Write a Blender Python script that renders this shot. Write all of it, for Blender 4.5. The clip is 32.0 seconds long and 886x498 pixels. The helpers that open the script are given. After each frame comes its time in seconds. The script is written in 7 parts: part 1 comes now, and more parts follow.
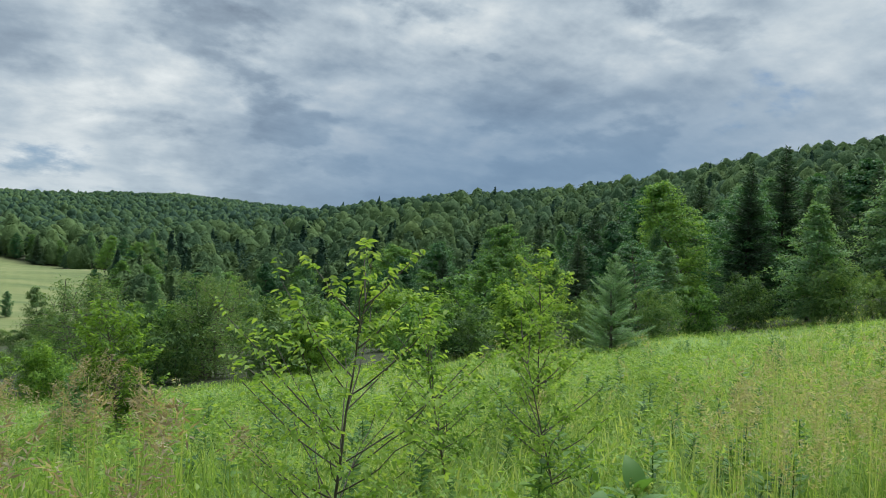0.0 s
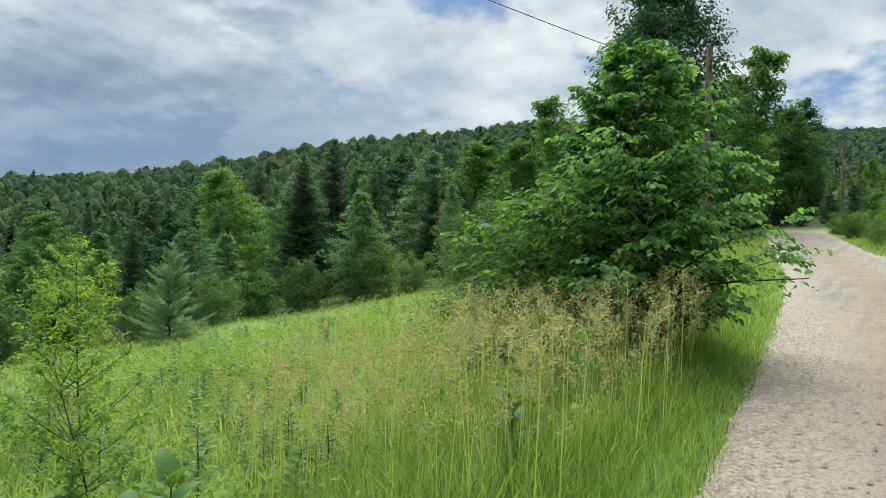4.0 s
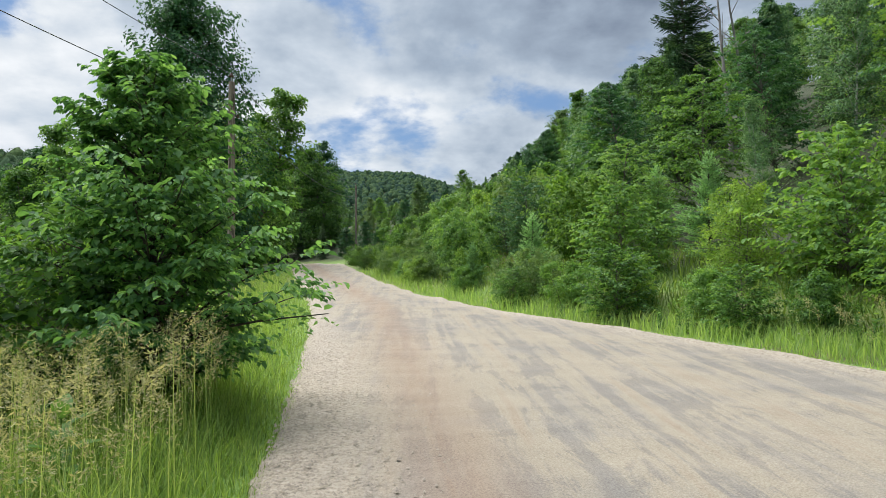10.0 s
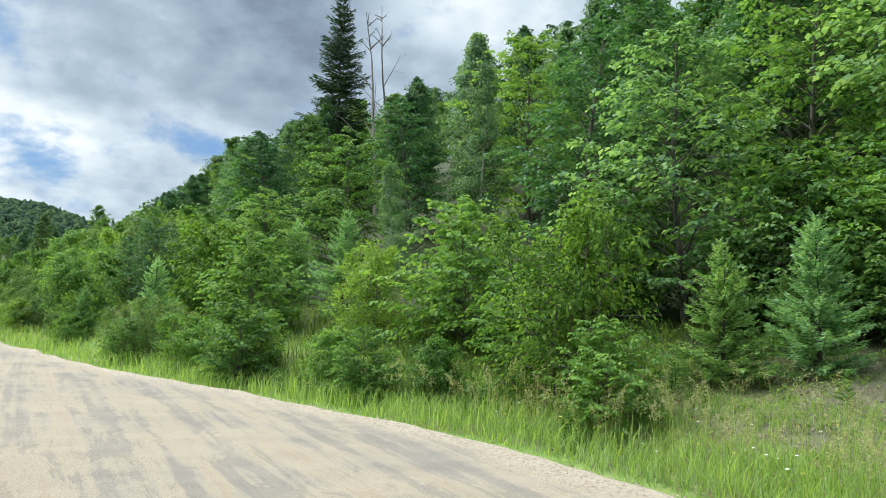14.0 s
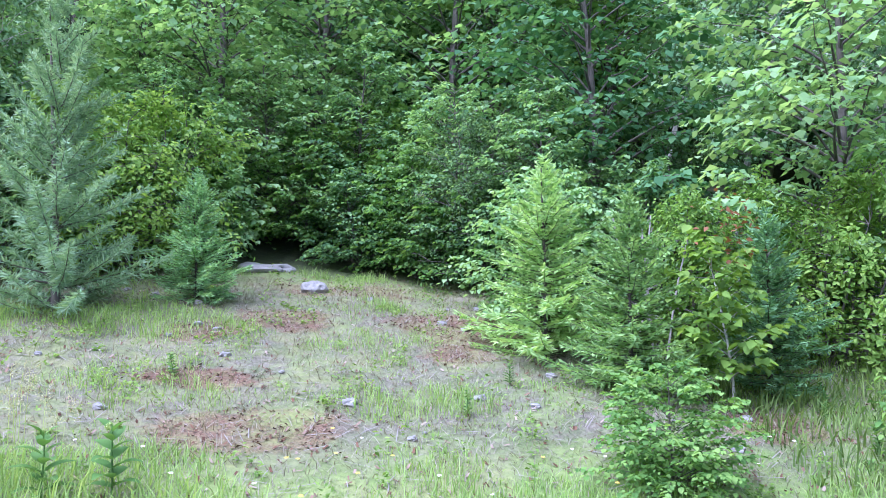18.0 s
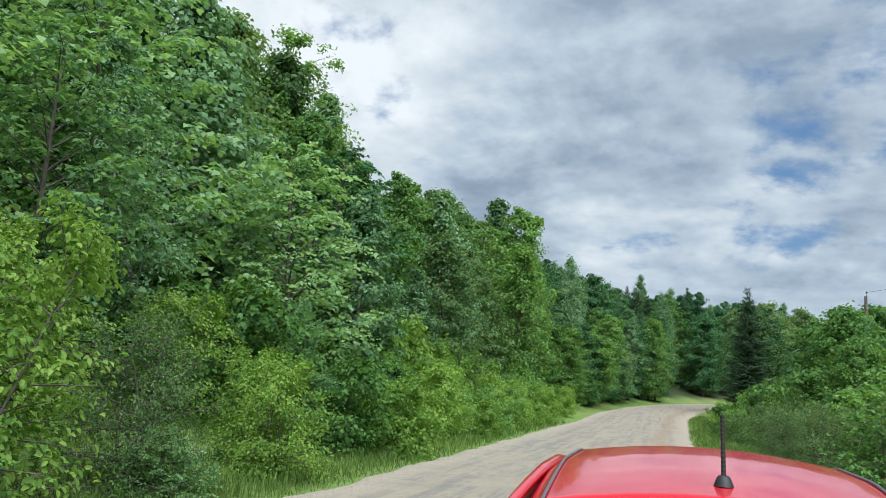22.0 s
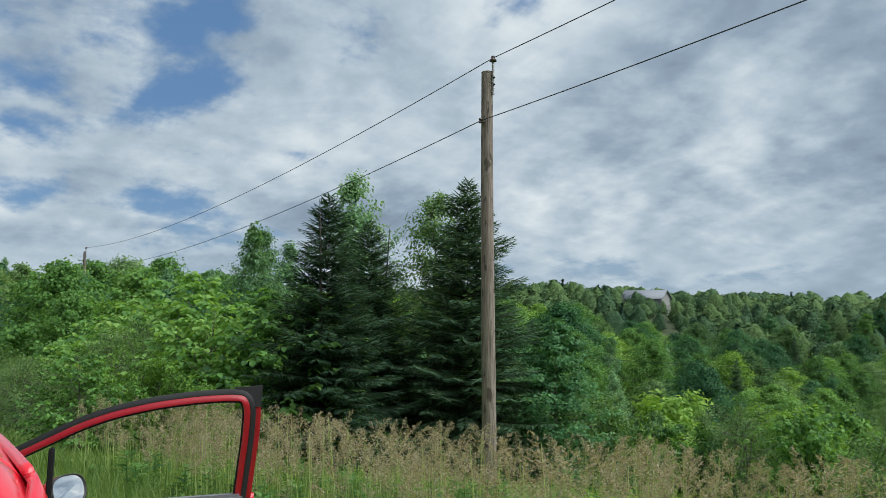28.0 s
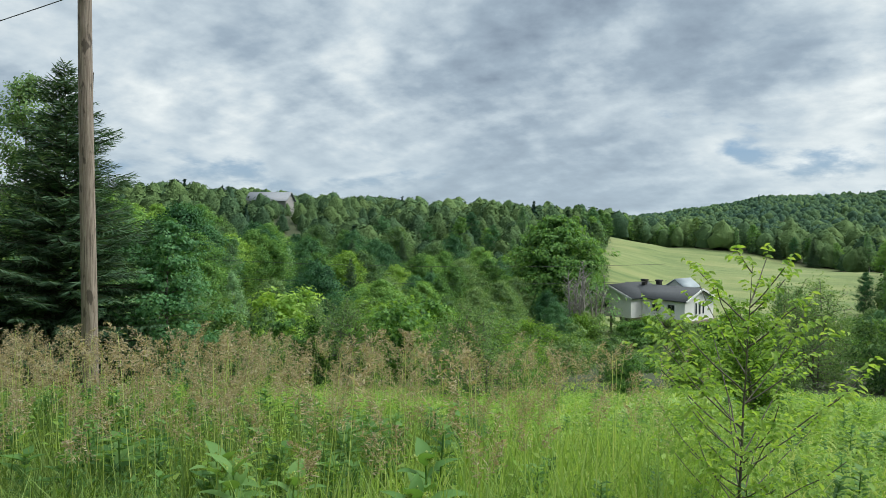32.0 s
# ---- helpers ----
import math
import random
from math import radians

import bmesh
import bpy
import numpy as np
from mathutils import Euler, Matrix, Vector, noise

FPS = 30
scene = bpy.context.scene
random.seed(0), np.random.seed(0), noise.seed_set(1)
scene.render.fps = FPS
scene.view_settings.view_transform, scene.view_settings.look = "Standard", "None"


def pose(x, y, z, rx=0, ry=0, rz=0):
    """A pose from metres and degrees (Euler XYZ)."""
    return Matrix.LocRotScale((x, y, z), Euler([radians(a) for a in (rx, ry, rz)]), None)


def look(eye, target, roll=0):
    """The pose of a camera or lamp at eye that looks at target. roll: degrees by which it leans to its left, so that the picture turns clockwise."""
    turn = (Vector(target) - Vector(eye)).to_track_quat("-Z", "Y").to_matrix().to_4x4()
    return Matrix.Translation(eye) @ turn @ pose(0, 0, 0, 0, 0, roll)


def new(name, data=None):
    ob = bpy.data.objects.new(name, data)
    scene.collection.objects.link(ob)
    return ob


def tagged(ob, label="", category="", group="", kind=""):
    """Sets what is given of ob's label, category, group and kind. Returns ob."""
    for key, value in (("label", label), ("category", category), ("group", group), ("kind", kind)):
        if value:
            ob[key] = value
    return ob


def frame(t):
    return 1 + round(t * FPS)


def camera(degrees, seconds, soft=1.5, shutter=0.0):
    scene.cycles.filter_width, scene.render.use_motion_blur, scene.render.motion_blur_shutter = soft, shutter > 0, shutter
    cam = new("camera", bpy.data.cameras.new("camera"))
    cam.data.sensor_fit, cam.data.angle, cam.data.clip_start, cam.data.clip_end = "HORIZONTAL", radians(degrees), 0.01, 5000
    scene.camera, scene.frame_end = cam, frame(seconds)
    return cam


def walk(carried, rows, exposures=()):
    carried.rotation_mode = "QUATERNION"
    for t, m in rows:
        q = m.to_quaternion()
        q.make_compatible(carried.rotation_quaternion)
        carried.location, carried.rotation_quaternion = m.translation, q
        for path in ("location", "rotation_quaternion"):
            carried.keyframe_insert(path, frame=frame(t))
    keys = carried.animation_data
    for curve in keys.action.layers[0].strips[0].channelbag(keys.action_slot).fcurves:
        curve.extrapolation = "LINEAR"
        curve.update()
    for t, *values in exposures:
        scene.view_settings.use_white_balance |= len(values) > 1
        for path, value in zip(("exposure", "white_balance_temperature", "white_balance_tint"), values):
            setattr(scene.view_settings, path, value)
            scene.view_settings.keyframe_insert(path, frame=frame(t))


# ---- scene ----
# ---------- camera and walk ----------
cam = camera(59.5, 32.0, soft=0.5, shutter=0.0)
PATH = [
    (0, (-0.122, -0.005, 1.671), (0.821, 1.758, 1.648), 3.2),
    (0.5, (-0.095, -0.005, 1.664), (0.957, 1.695, 1.64), 2.8),
    (1, (-0.07, -0.024, 1.667), (1.091, 1.605, 1.643), 2.6),
    (1.5, (-0.03, -0.015, 1.662), (1.239, 1.532, 1.641), 2.4),
    (2, (0.005, -0.014, 1.661), (1.38, 1.439, 1.647), 2.4),
    (2.5, (0.029, -0.028, 1.66), (1.505, 1.322, 1.653), 2.5),
    (3, (0.036, -0.061, 1.661), (1.606, 1.179, 1.659), 2.4),
    (3.5, (-0.028, -0.123, 1.668), (1.626, 1.001, 1.665), 2.2),
    (5.5, (0.08, -0.087, 1.674), (1.973, 0.56, 1.687), 1.1),
    (6, (0.062, -0.084, 1.673), (1.997, 0.419, 1.718), 1.2),
    (6.5, (0.102, -0.072, 1.688), (2.069, 0.279, 1.774), 1.3),
    (7, (0.198, -0.078, 1.69), (2.182, 0.141, 1.818), 1.3),
    (7.5, (0.335, -0.082, 1.712), (2.326, 0.03, 1.87), 1.1),
    (8, (0.398, -0.058, 1.714), (2.391, -0.027, 1.882), 0.7),
    (8.5, (0.489, 0.01, 1.708), (2.483, -0.006, 1.864), 0.1),
    (9, (0.611, 0.039, 1.702), (2.606, -0.007, 1.833), -0.5),
    (9.5, (0.774, -0.003, 1.713), (2.769, -0.079, 1.822), -0.8),
    (10, (0.941, -0.066, 1.715), (2.936, -0.177, 1.812), -0.7),
    (10.5, (1.087, -0.128, 1.731), (3.079, -0.275, 1.825), -0.4),
    (11, (1.218, -0.185, 1.735), (3.209, -0.344, 1.845), 0.6),
    (11.5, (1.29, -0.294, 1.757), (3.279, -0.452, 1.892), 1.4),
    (12, (1.374, -0.372, 1.762), (3.358, -0.571, 1.924), 1.8),
    (12.5, (1.518, -0.428, 1.783), (3.485, -0.735, 1.968), 2.1),
    (13, (1.603, -0.519, 1.786), (3.534, -0.997, 1.989), 2.1),
    (13.5, (1.759, -0.704, 1.813), (3.618, -1.406, 2.036), 2.0),
    (15.5, (1.998, -0.926, 1.843), (3.153, -2.545, 2.06), -0.4),
    (16, (2.022, -0.981, 1.81), (2.918, -2.758, 2.008), 0.1),
    (16.5, (1.993, -1.028, 1.802), (2.616, -2.92, 1.974), 0.6),
    (17, (1.898, -1.117, 1.833), (2.259, -3.078, 1.979), 0.5),
    (17.5, (1.789, -1.168, 1.887), (1.896, -3.161, 2.016), 0.3),
    (18, (1.813, -1.251, 1.875), (1.642, -3.239, 2.002), -0.2),
    (18.5, (1.927, -1.391, 1.889), (1.39, -3.313, 2.022), 0.5),
    (19, (1.971, -1.385, 1.916), (1.064, -3.162, 2.048), 1.6),
    (19.5, (2.015, -1.411, 1.922), (0.768, -2.967, 2.067), 2.8),
    (20, (2.026, -1.409, 1.934), (0.52, -2.715, 2.099), 3.9),
    (20.5, (1.954, -1.388, 1.924), (0.274, -2.456, 2.114), 4.0),
    (21, (1.906, -1.381, 1.943), (0.113, -2.24, 2.156), 3.9),
    (21.5, (1.863, -1.356, 1.971), (0.0, -2.047, 2.199), 3.4),
    (22, (1.695, -1.429, 1.975), (-0.214, -1.975, 2.212), 2.5),
    (22.5, (1.568, -1.408, 1.97), (-0.373, -1.826, 2.212), 1.5),
    (23, (1.565, -1.363, 1.981), (-0.398, -1.659, 2.226), 0.9),
    (23.5, (1.6, -1.292, 1.993), (-0.376, -1.468, 2.242), 0.5),
    (24, (1.663, -1.223, 1.995), (-0.321, -1.271, 2.244), 0.5),
    (24.5, (1.639, -1.19, 1.982), (-0.344, -1.099, 2.227), 0.7),
    (25, (1.636, -1.18, 1.979), (-0.336, -0.942, 2.214), 0.9),
    (25.5, (1.602, -1.153, 1.972), (-0.342, -0.741, 2.193), 1.1),
    (27.5, (1.725, -1.05, 1.934), (0.042, 0.016, 2.111), 0.2),
    (28, (1.717, -1.03, 1.887), (0.132, 0.178, 2.056), 0.1),
    (28.5, (1.686, -1.013, 1.881), (0.208, 0.326, 2.034), 0.3),
    (29, (1.663, -0.986, 1.868), (0.293, 0.465, 2.001), 0.4),
    (29.5, (1.66, -0.975, 1.871), (0.392, 0.568, 1.975), 0.5),
    (30, (1.646, -0.881, 1.835), (0.466, 0.732, 1.907), 0.4),
    (30.5, (1.692, -0.904, 1.816), (0.59, 0.765, 1.85), 0.3),
    (31, (1.742, -0.905, 1.773), (0.714, 0.811, 1.769), 0.2),
    (31.5, (1.866, -0.954, 1.767), (0.913, 0.804, 1.724), 0.2),
    (32, (2.065, -0.994, 1.808), (1.203, 0.808, 1.729), 0.4),
]
EXPOSURES = ((0.0, -0.12, 6250, 6), (1.5, -0.06, 6300, 6), (3.5, 0.08, 6350, 7), (5.5, 0.1, 6350, 9), (10.5, 0.16, 6350, 11), (12.5, 0.18, 6350, 12), (14.0, 0.4, 6300, 6), (15.5, 0.85, 5600, 11), (17.0, 1.0, 5050, 32), (19.0, 1.08, 5000, 34), (20.0, 0.95, 5450, 28), (20.8, 0.5, 6000, 5), (21.6, 0.1, 6050, 6), (23.0, -0.22, 5700, 7), (26.0, -0.2, 5700, 6), (28.5, -0.1, 6200, 5), (32.0, 0.1, 6350, 5))
walk(cam, [(t, look(eye, to, roll)) for t, eye, to, roll in PATH], EXPOSURES)

# ---------- world, sun, exposure ----------
SUN_ELEV, SUN_AZ = 55.0, 55.0      # degrees; azimuth counted from +y towards +x


def build_world():
    w = bpy.data.worlds.new("sky")
    scene.world = w
    w.use_nodes = True
    nt = w.node_tree
    nt.nodes.clear()
    N = nt.nodes.new
    L = nt.links.new
    out = N("ShaderNodeOutputWorld")
    bg = N("ShaderNodeBackground")
    sky = N("ShaderNodeTexSky")
    sky.sky_type = "NISHITA"
    sky.sun_disc = False
    sky.sun_elevation = radians(SUN_ELEV)
    sky.sun_rotation = radians(SUN_AZ)
    sky.air_density, sky.dust_density, sky.ozone_density = 1.0, 0.6, 1.6
    tc = N("ShaderNodeTexCoord")
    sep = N("ShaderNodeSeparateXYZ")
    L(tc.outputs["Generated"], sep.inputs[0])

    def math_(op, a, b=None, c=None, clamp=False):
        n = N("ShaderNodeMath")
        n.operation, n.use_clamp = op, clamp
        for i, v in enumerate((a, b, c)):
            if v is None:
                continue
            if isinstance(v, (int, float)):
                n.inputs[i].default_value = v
            else:
                L(v, n.inputs[i])
        return n.outputs[0]

    def ramp(fac, stops, mode="LINEAR"):
        n = N("ShaderNodeValToRGB")
        n.color_ramp.interpolation = mode
        el = n.color_ramp.elements
        while len(el) < len(stops):
            el.new(0.5)
        for e, (p, c) in zip(el, stops):
            e.position = p
            e.color = (*c, 1) if len(c) == 3 else c
        L(fac, n.inputs[0])
        return n.outputs[0]

    def mix(fac, a, b, mode="MIX"):
        n = N("ShaderNodeMix")
        n.data_type, n.blend_type = "RGBA", mode
        for s, v in ((n.inputs["Factor"], fac), (n.inputs[6], a), (n.inputs[7], b)):
            if isinstance(v, (int, float)):
                s.default_value = v
            elif isinstance(v, tuple):
                s.default_value = (*v, 1)
            else:
                L(v, s)
        return n.outputs[2]

    def noise_(vec, scale, detail, rough, dist=0.0, lac=2.0):
        n = N("ShaderNodeTexNoise")
        n.inputs["Scale"].default_value = scale
        n.inputs["Detail"].default_value = detail
        n.inputs["Roughness"].default_value = rough
        n.inputs["Distortion"].default_value = dist
        n.inputs["Lacunarity"].default_value = lac
        L(vec, n.inputs["Vector"])
        return n.outputs["Fac"]

    def spot(bearing, elev, radius):
        """1 towards that way in the sky, falling softly to 0 at radius degrees from it."""
        b, e = radians(bearing), radians(elev)
        n = N("ShaderNodeVectorMath")
        n.operation = "DOT_PRODUCT"
        n.inputs[1].default_value = (math.sin(b) * math.cos(e), math.cos(b) * math.cos(e), math.sin(e))
        L(tc.outputs["Generated"], n.inputs[0])
        m = N("ShaderNodeMapRange")
        m.interpolation_type = "SMOOTHSTEP"
        m.inputs["From Min"].default_value = math.cos(radians(radius))
        m.inputs["From Max"].default_value = 1.0
        L(n.outputs["Value"], m.inputs["Value"])
        return m.outputs[0]

    def total(first, *pairs):
        for w, s in pairs:
            first = math_("MULTIPLY_ADD", s, w, first)
        return first

    # a flat cloud layer seen in perspective: (x, y) / (z + k)
    up = math_("MAXIMUM", sep.outputs[2], 0.0)
    den = math_("ADD", up, 0.34)
    comb = N("ShaderNodeCombineXYZ")
    L(math_("DIVIDE", sep.outputs[0], den), comb.inputs[0])
    L(math_("DIVIDE", sep.outputs[1], den), comb.inputs[1])
    comb.inputs[2].default_value = CLOUD_SEED
    plane = comb.outputs[0]
    ahead = N("ShaderNodeVectorMath")
    ahead.operation = "ADD"
    ahead.inputs[1].default_value = (0.055 * math.sin(radians(SUN_AZ)), 0.055 * math.cos(radians(SUN_AZ)), 0)
    L(plane, ahead.inputs[0])
    big = noise_(plane, 0.95, 3.0, 0.5, 0.3)
    mid = noise_(plane, 2.6, 8.0, 0.54, 0.10)
    mid_ahead = noise_(ahead.outputs[0], 2.6, 8.0, 0.54, 0.10)
    shade = noise_(plane, 1.5, 7.0, 0.50, 0.15)
    ball = noise_(plane, 7.5, 6.0, 0.58, 0.1)
    cover = total(math_("MULTIPLY", big, 0.30), (0.80, mid), (0.23, ball))
    cover = total(cover, (-0.050, spot(88, 13, 20)), (-0.06, spot(-72, 19, 13)), (0.07, spot(-100, 28, 24)), (-0.05, spot(-45, 27, 12)), (-0.07, spot(57, 23, 9)), (0.12, spot(-20, 18, 32)), (0.13, spot(20, 24, 30)), (0.07, spot(38, 16, 16)), (0.09, spot(100, 26, 14)), (-0.10, spot(200, 40, 45)))
    dens = ramp(cover, [(0.505, (0, 0, 0)), (0.625, (1, 1, 1))], "EASE")
    thick = ramp(cover, [(0.56, (0, 0, 0)), (0.74, (1, 1, 1))], "EASE")
    lit = math_("SUBTRACT", mid, mid_ahead)
    tone = total(math_("MULTIPLY_ADD", ball, 0.16, math_("MULTIPLY_ADD", shade, 0.84, 0.03)), (-0.07, thick), (0.85, lit), (-0.20, spot(99, 27, 15)), (-0.06, spot(44, 24, 16)), (-0.12, spot(-12, 15, 18)), (-0.15, math_("MULTIPLY", ramp(noise_(plane, 3.3, 7.0, 0.52, 0.1), [(0.52, (0, 0, 0)), (0.62, (1, 1, 1))], "EASE"), spot(28, 20, 36))), (-0.05, spot(20, 5, 26)), (0.02, spot(62, 14, 14)), (0.02, spot(80, 20, 14)), (0.07, spot(-100, 22, 26)), (0.17, spot(12, 22, 26)), (0.09, spot(42, 20, 24)), (0.05, spot(-40, 14, 16)))
    cloud = ramp(tone, [(0.22, (0.190, 0.235, 0.310)), (0.40, (0.350, 0.420, 0.505)), (0.52, (0.545, 0.610, 0.675)), (0.62, (0.740, 0.775, 0.800)), (0.74, (0.960, 0.965, 0.960))])
    blue = mix(0.55, sky.outputs[0], (1.9, 3.7, 7.0))
    blue_n = mix(1.0, blue, (0.082, 0.082, 0.082), "MULTIPLY")
    colour = mix(dens, blue_n, cloud)
    # paler low down; a blue-grey bank of rain over the hills
    low = ramp(sep.outputs[2], [(0.0, (1, 1, 1)), (0.15, (0, 0, 0))], "EASE")
    colour = mix(math_("MULTIPLY", low, 0.45), colour, (0.50, 0.585, 0.660))
    rain = math_("MULTIPLY", spot(38, 5, 32), ramp(sep.outputs[2], [(0.09, (1, 1, 1)), (0.27, (0, 0, 0))], "EASE"))
    colour = mix(math_("MULTIPLY", rain, 0.75), colour, (0.200, 0.310, 0.460))
    L(colour, bg.inputs[0])
    bg.inputs[1].default_value = SKY_STRENGTH
    L(bg.outputs[0], out.inputs[0])


CLOUD_SEED = 3.7
SKY_STRENGTH = 1.0
build_world()

sun = new("sun", bpy.data.lights.new("sun", "SUN"))
sun.data.energy, sun.data.angle, sun.data.color = 4.7, radians(62), (1.0, 0.975, 0.93)
el, az = radians(SUN_ELEV), radians(SUN_AZ)
sun.matrix_world = look((60 * math.sin(az) * math.cos(el), 60 * math.cos(az) * math.cos(el), 60 * math.sin(el)), (0, 0, 0))

# ---------- materials ----------
class Nodes:
    """A node material in the making."""

    def __init__(self, name):
        self.m = bpy.data.materials.new(name)
        self.m.use_nodes = True
        self.nt = self.m.node_tree
        self.bsdf = self.nt.nodes["Principled BSDF"]
        self.out = self.nt.nodes["Material Output"]

    def n(self, kind, **kw):
        node = self.nt.nodes.new(kind)
        for k, v in kw.items():
            node.inputs[k].default_value = v
        return node

    def link(self, a, b):
        self.nt.links.new(a, b)

    def coords(self, what="Object"):
        return self.n("ShaderNodeTexCoord").outputs[what]

    def place(self):
        return self.n("ShaderNodeNewGeometry").outputs["Position"]

    def noise(self, vec, scale, detail=4.0, rough=0.55, dist=0.0):
        node = self.n("ShaderNodeTexNoise", Scale=scale, Detail=detail, Roughness=rough, Distortion=dist)
        self.link(vec, node.inputs["Vector"])
        return node.outputs["Fac"]

    def stretch(self, vec, sx, sy, sz):
        node = self.n("ShaderNodeMapping")
        node.inputs["Scale"].default_value = (sx, sy, sz)
        self.link(vec, node.inputs["Vector"])
        return node.outputs[0]

    def ramp(self, fac, stops, mode="LINEAR"):
        node = self.n("ShaderNodeValToRGB")
        node.color_ramp.interpolation = mode
        e = node.color_ramp.elements
        while len(e) < len(stops):
            e.new(0.5)
        for q, (p, c) in zip(e, stops):
            q.position = p
            q.color = (*c, 1)
        self.link(fac, node.inputs[0])
        return node.outputs[0]

    def mix(self, fac, a, b, mode="MIX"):
        node = self.n("ShaderNodeMix")
        node.data_type, node.blend_type = "RGBA", mode
        for s, v in ((node.inputs["Factor"], fac), (node.inputs[6], a), (node.inputs[7], b)):
            if isinstance(v, (int, float)):
                s.default_value = v
            elif isinstance(v, tuple):
                s.default_value = (*v, 1)
            else:
                self.link(v, s)
        return node.outputs[2]

    def math(self, op, a, b=0.0, c=0.0, clamp=False):
        node = self.n("ShaderNodeMath")
        node.operation, node.use_clamp = op, clamp
        for i, v in enumerate((a, b, c)):
            if isinstance(v, (int, float)):
                node.inputs[i].default_value = v
            else:
                self.link(v, node.inputs[i])
        return node.outputs[0]

    def bump(self, height, strength=0.3, distance=0.02):
        node = self.n("ShaderNodeBump", Strength=strength, Distance=distance)
        self.link(height, node.inputs["Height"])
        self.link(node.outputs[0], self.bsdf.inputs["Normal"])

    def done(self, colour=None, rough=None, metal=None, **kw):
        for key, v in (("Base Color", colour), ("Roughness", rough), ("Metallic", metal)):
            if v is None:
                continue
            if isinstance(v, tuple):
                self.bsdf.inputs[key].default_value = (*v, 1)
            elif isinstance(v, (int, float)):
                self.bsdf.inputs[key].default_value = v
            else:
                self.link(v, self.bsdf.inputs[key])
        for k, v in kw.items():
            self.bsdf.inputs[k].default_value = v
        return self.m


def leaf_material(name, dark, mid, light, trans=0.35, rough=0.55, spread=0.40, clump=1.1):
    """Leaves: colour by leaf, by clump and by plant; light passes through in part."""
    k = Nodes(name)
    geo = k.n("ShaderNodeNewGeometry")
    info = k.n("ShaderNodeObjectInfo")
    blotch = k.noise(geo.outputs["Position"], clump, 2.0)
    v = k.math("MULTIPLY_ADD", geo.outputs["Random Per Island"], 0.55, k.math("MULTIPLY", blotch, 0.5))
    v = k.math("ADD", v, k.math("MULTIPLY_ADD", info.outputs["Random"], spread, -0.5 * spread - 0.04))
    fresh = k.n("ShaderNodeAttribute")
    fresh.attribute_name = "fresh"
    v = k.math("MULTIPLY_ADD", fresh.outputs["Fac"], 0.22, v)
    col = k.ramp(v, [(0.12, dark), (0.5, mid), (0.9, light)])
    k.done(colour=col, rough=rough)
    k.bsdf.inputs["Specular IOR Level"].default_value = 0.16
    tr = k.n("ShaderNodeBsdfTranslucent")
    k.link(k.mix(1.0, col, (1.25, 1.2, 0.55), "MULTIPLY"), tr.inputs[0])
    mx = k.n("ShaderNodeMixShader")
    mx.inputs[0].default_value = trans
    k.link(k.bsdf.outputs[0], mx.inputs[1])
    k.link(tr.outputs[0], mx.inputs[2])
    k.link(mx.outputs[0], k.out.inputs[0])
    return k.m


def bark_material(name, dark, light, scale=6.0, marks=None):
    k = Nodes(name)
    p = k.coords("Object")
    a = k.noise(k.stretch(p, 1, 1, 0.18), scale * 3, 6, 0.65, 0.4)
    b = k.noise(p, scale * 0.4, 3)
    col = k.ramp(k.math("MULTIPLY_ADD", b, 0.5, k.math("MULTIPLY", a, 0.5)), [(0.3, dark), (0.68, light)])
    if marks:
        c = k.noise(k.stretch(p, 0.6, 0.6, 5.0), 5.0, 3, 0.6)
        col = k.mix(k.ramp(c, [(0.57, (0, 0, 0)), (0.63, (1, 1, 1))]), col, marks)
    k.bump(a, 0.6, 0.02)
    return k.done(colour=col, rough=0.9)


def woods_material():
    """Woods afar: each crown of its own green, mottled with leaf clumps, in broad drifts of kinds; distance haze is
    painted into the low, bluish tones.
    """
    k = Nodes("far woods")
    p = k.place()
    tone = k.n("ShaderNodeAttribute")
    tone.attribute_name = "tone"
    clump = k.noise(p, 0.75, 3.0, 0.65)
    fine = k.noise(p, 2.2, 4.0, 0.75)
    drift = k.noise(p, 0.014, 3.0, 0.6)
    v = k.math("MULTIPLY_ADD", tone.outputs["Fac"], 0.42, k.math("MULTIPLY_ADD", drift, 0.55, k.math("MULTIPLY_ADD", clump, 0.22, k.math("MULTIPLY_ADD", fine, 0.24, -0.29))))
    # the bluish lowest stop imitates distance haze on the hill woods
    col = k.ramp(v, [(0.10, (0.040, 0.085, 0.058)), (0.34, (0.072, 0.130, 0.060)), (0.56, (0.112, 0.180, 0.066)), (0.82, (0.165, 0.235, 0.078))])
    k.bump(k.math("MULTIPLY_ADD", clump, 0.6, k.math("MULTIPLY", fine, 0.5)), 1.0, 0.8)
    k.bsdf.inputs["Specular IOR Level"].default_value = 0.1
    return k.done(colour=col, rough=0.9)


M_MAPLE = leaf_material("leaves maple", (0.046, 0.110, 0.036), (0.148, 0.302, 0.080), (0.285, 0.455, 0.128), 0.45)
M_LIME = leaf_material("leaves bright", (0.070, 0.155, 0.032), (0.205, 0.362, 0.071), (0.350, 0.510, 0.128), 0.47)
M_DARKLEAF = leaf_material("leaves dark", (0.022, 0.074, 0.036), (0.066, 0.176, 0.074), (0.134, 0.277, 0.114), 0.36)
M_ASPEN = leaf_material("leaves aspen", (0.062, 0.142, 0.072), (0.175, 0.325, 0.154), (0.310, 0.470, 0.260), 0.40)
M_SHRUB = leaf_material("leaves shrub", (0.046, 0.104, 0.043), (0.142, 0.252, 0.090), (0.250, 0.362, 0.145), 0.40)
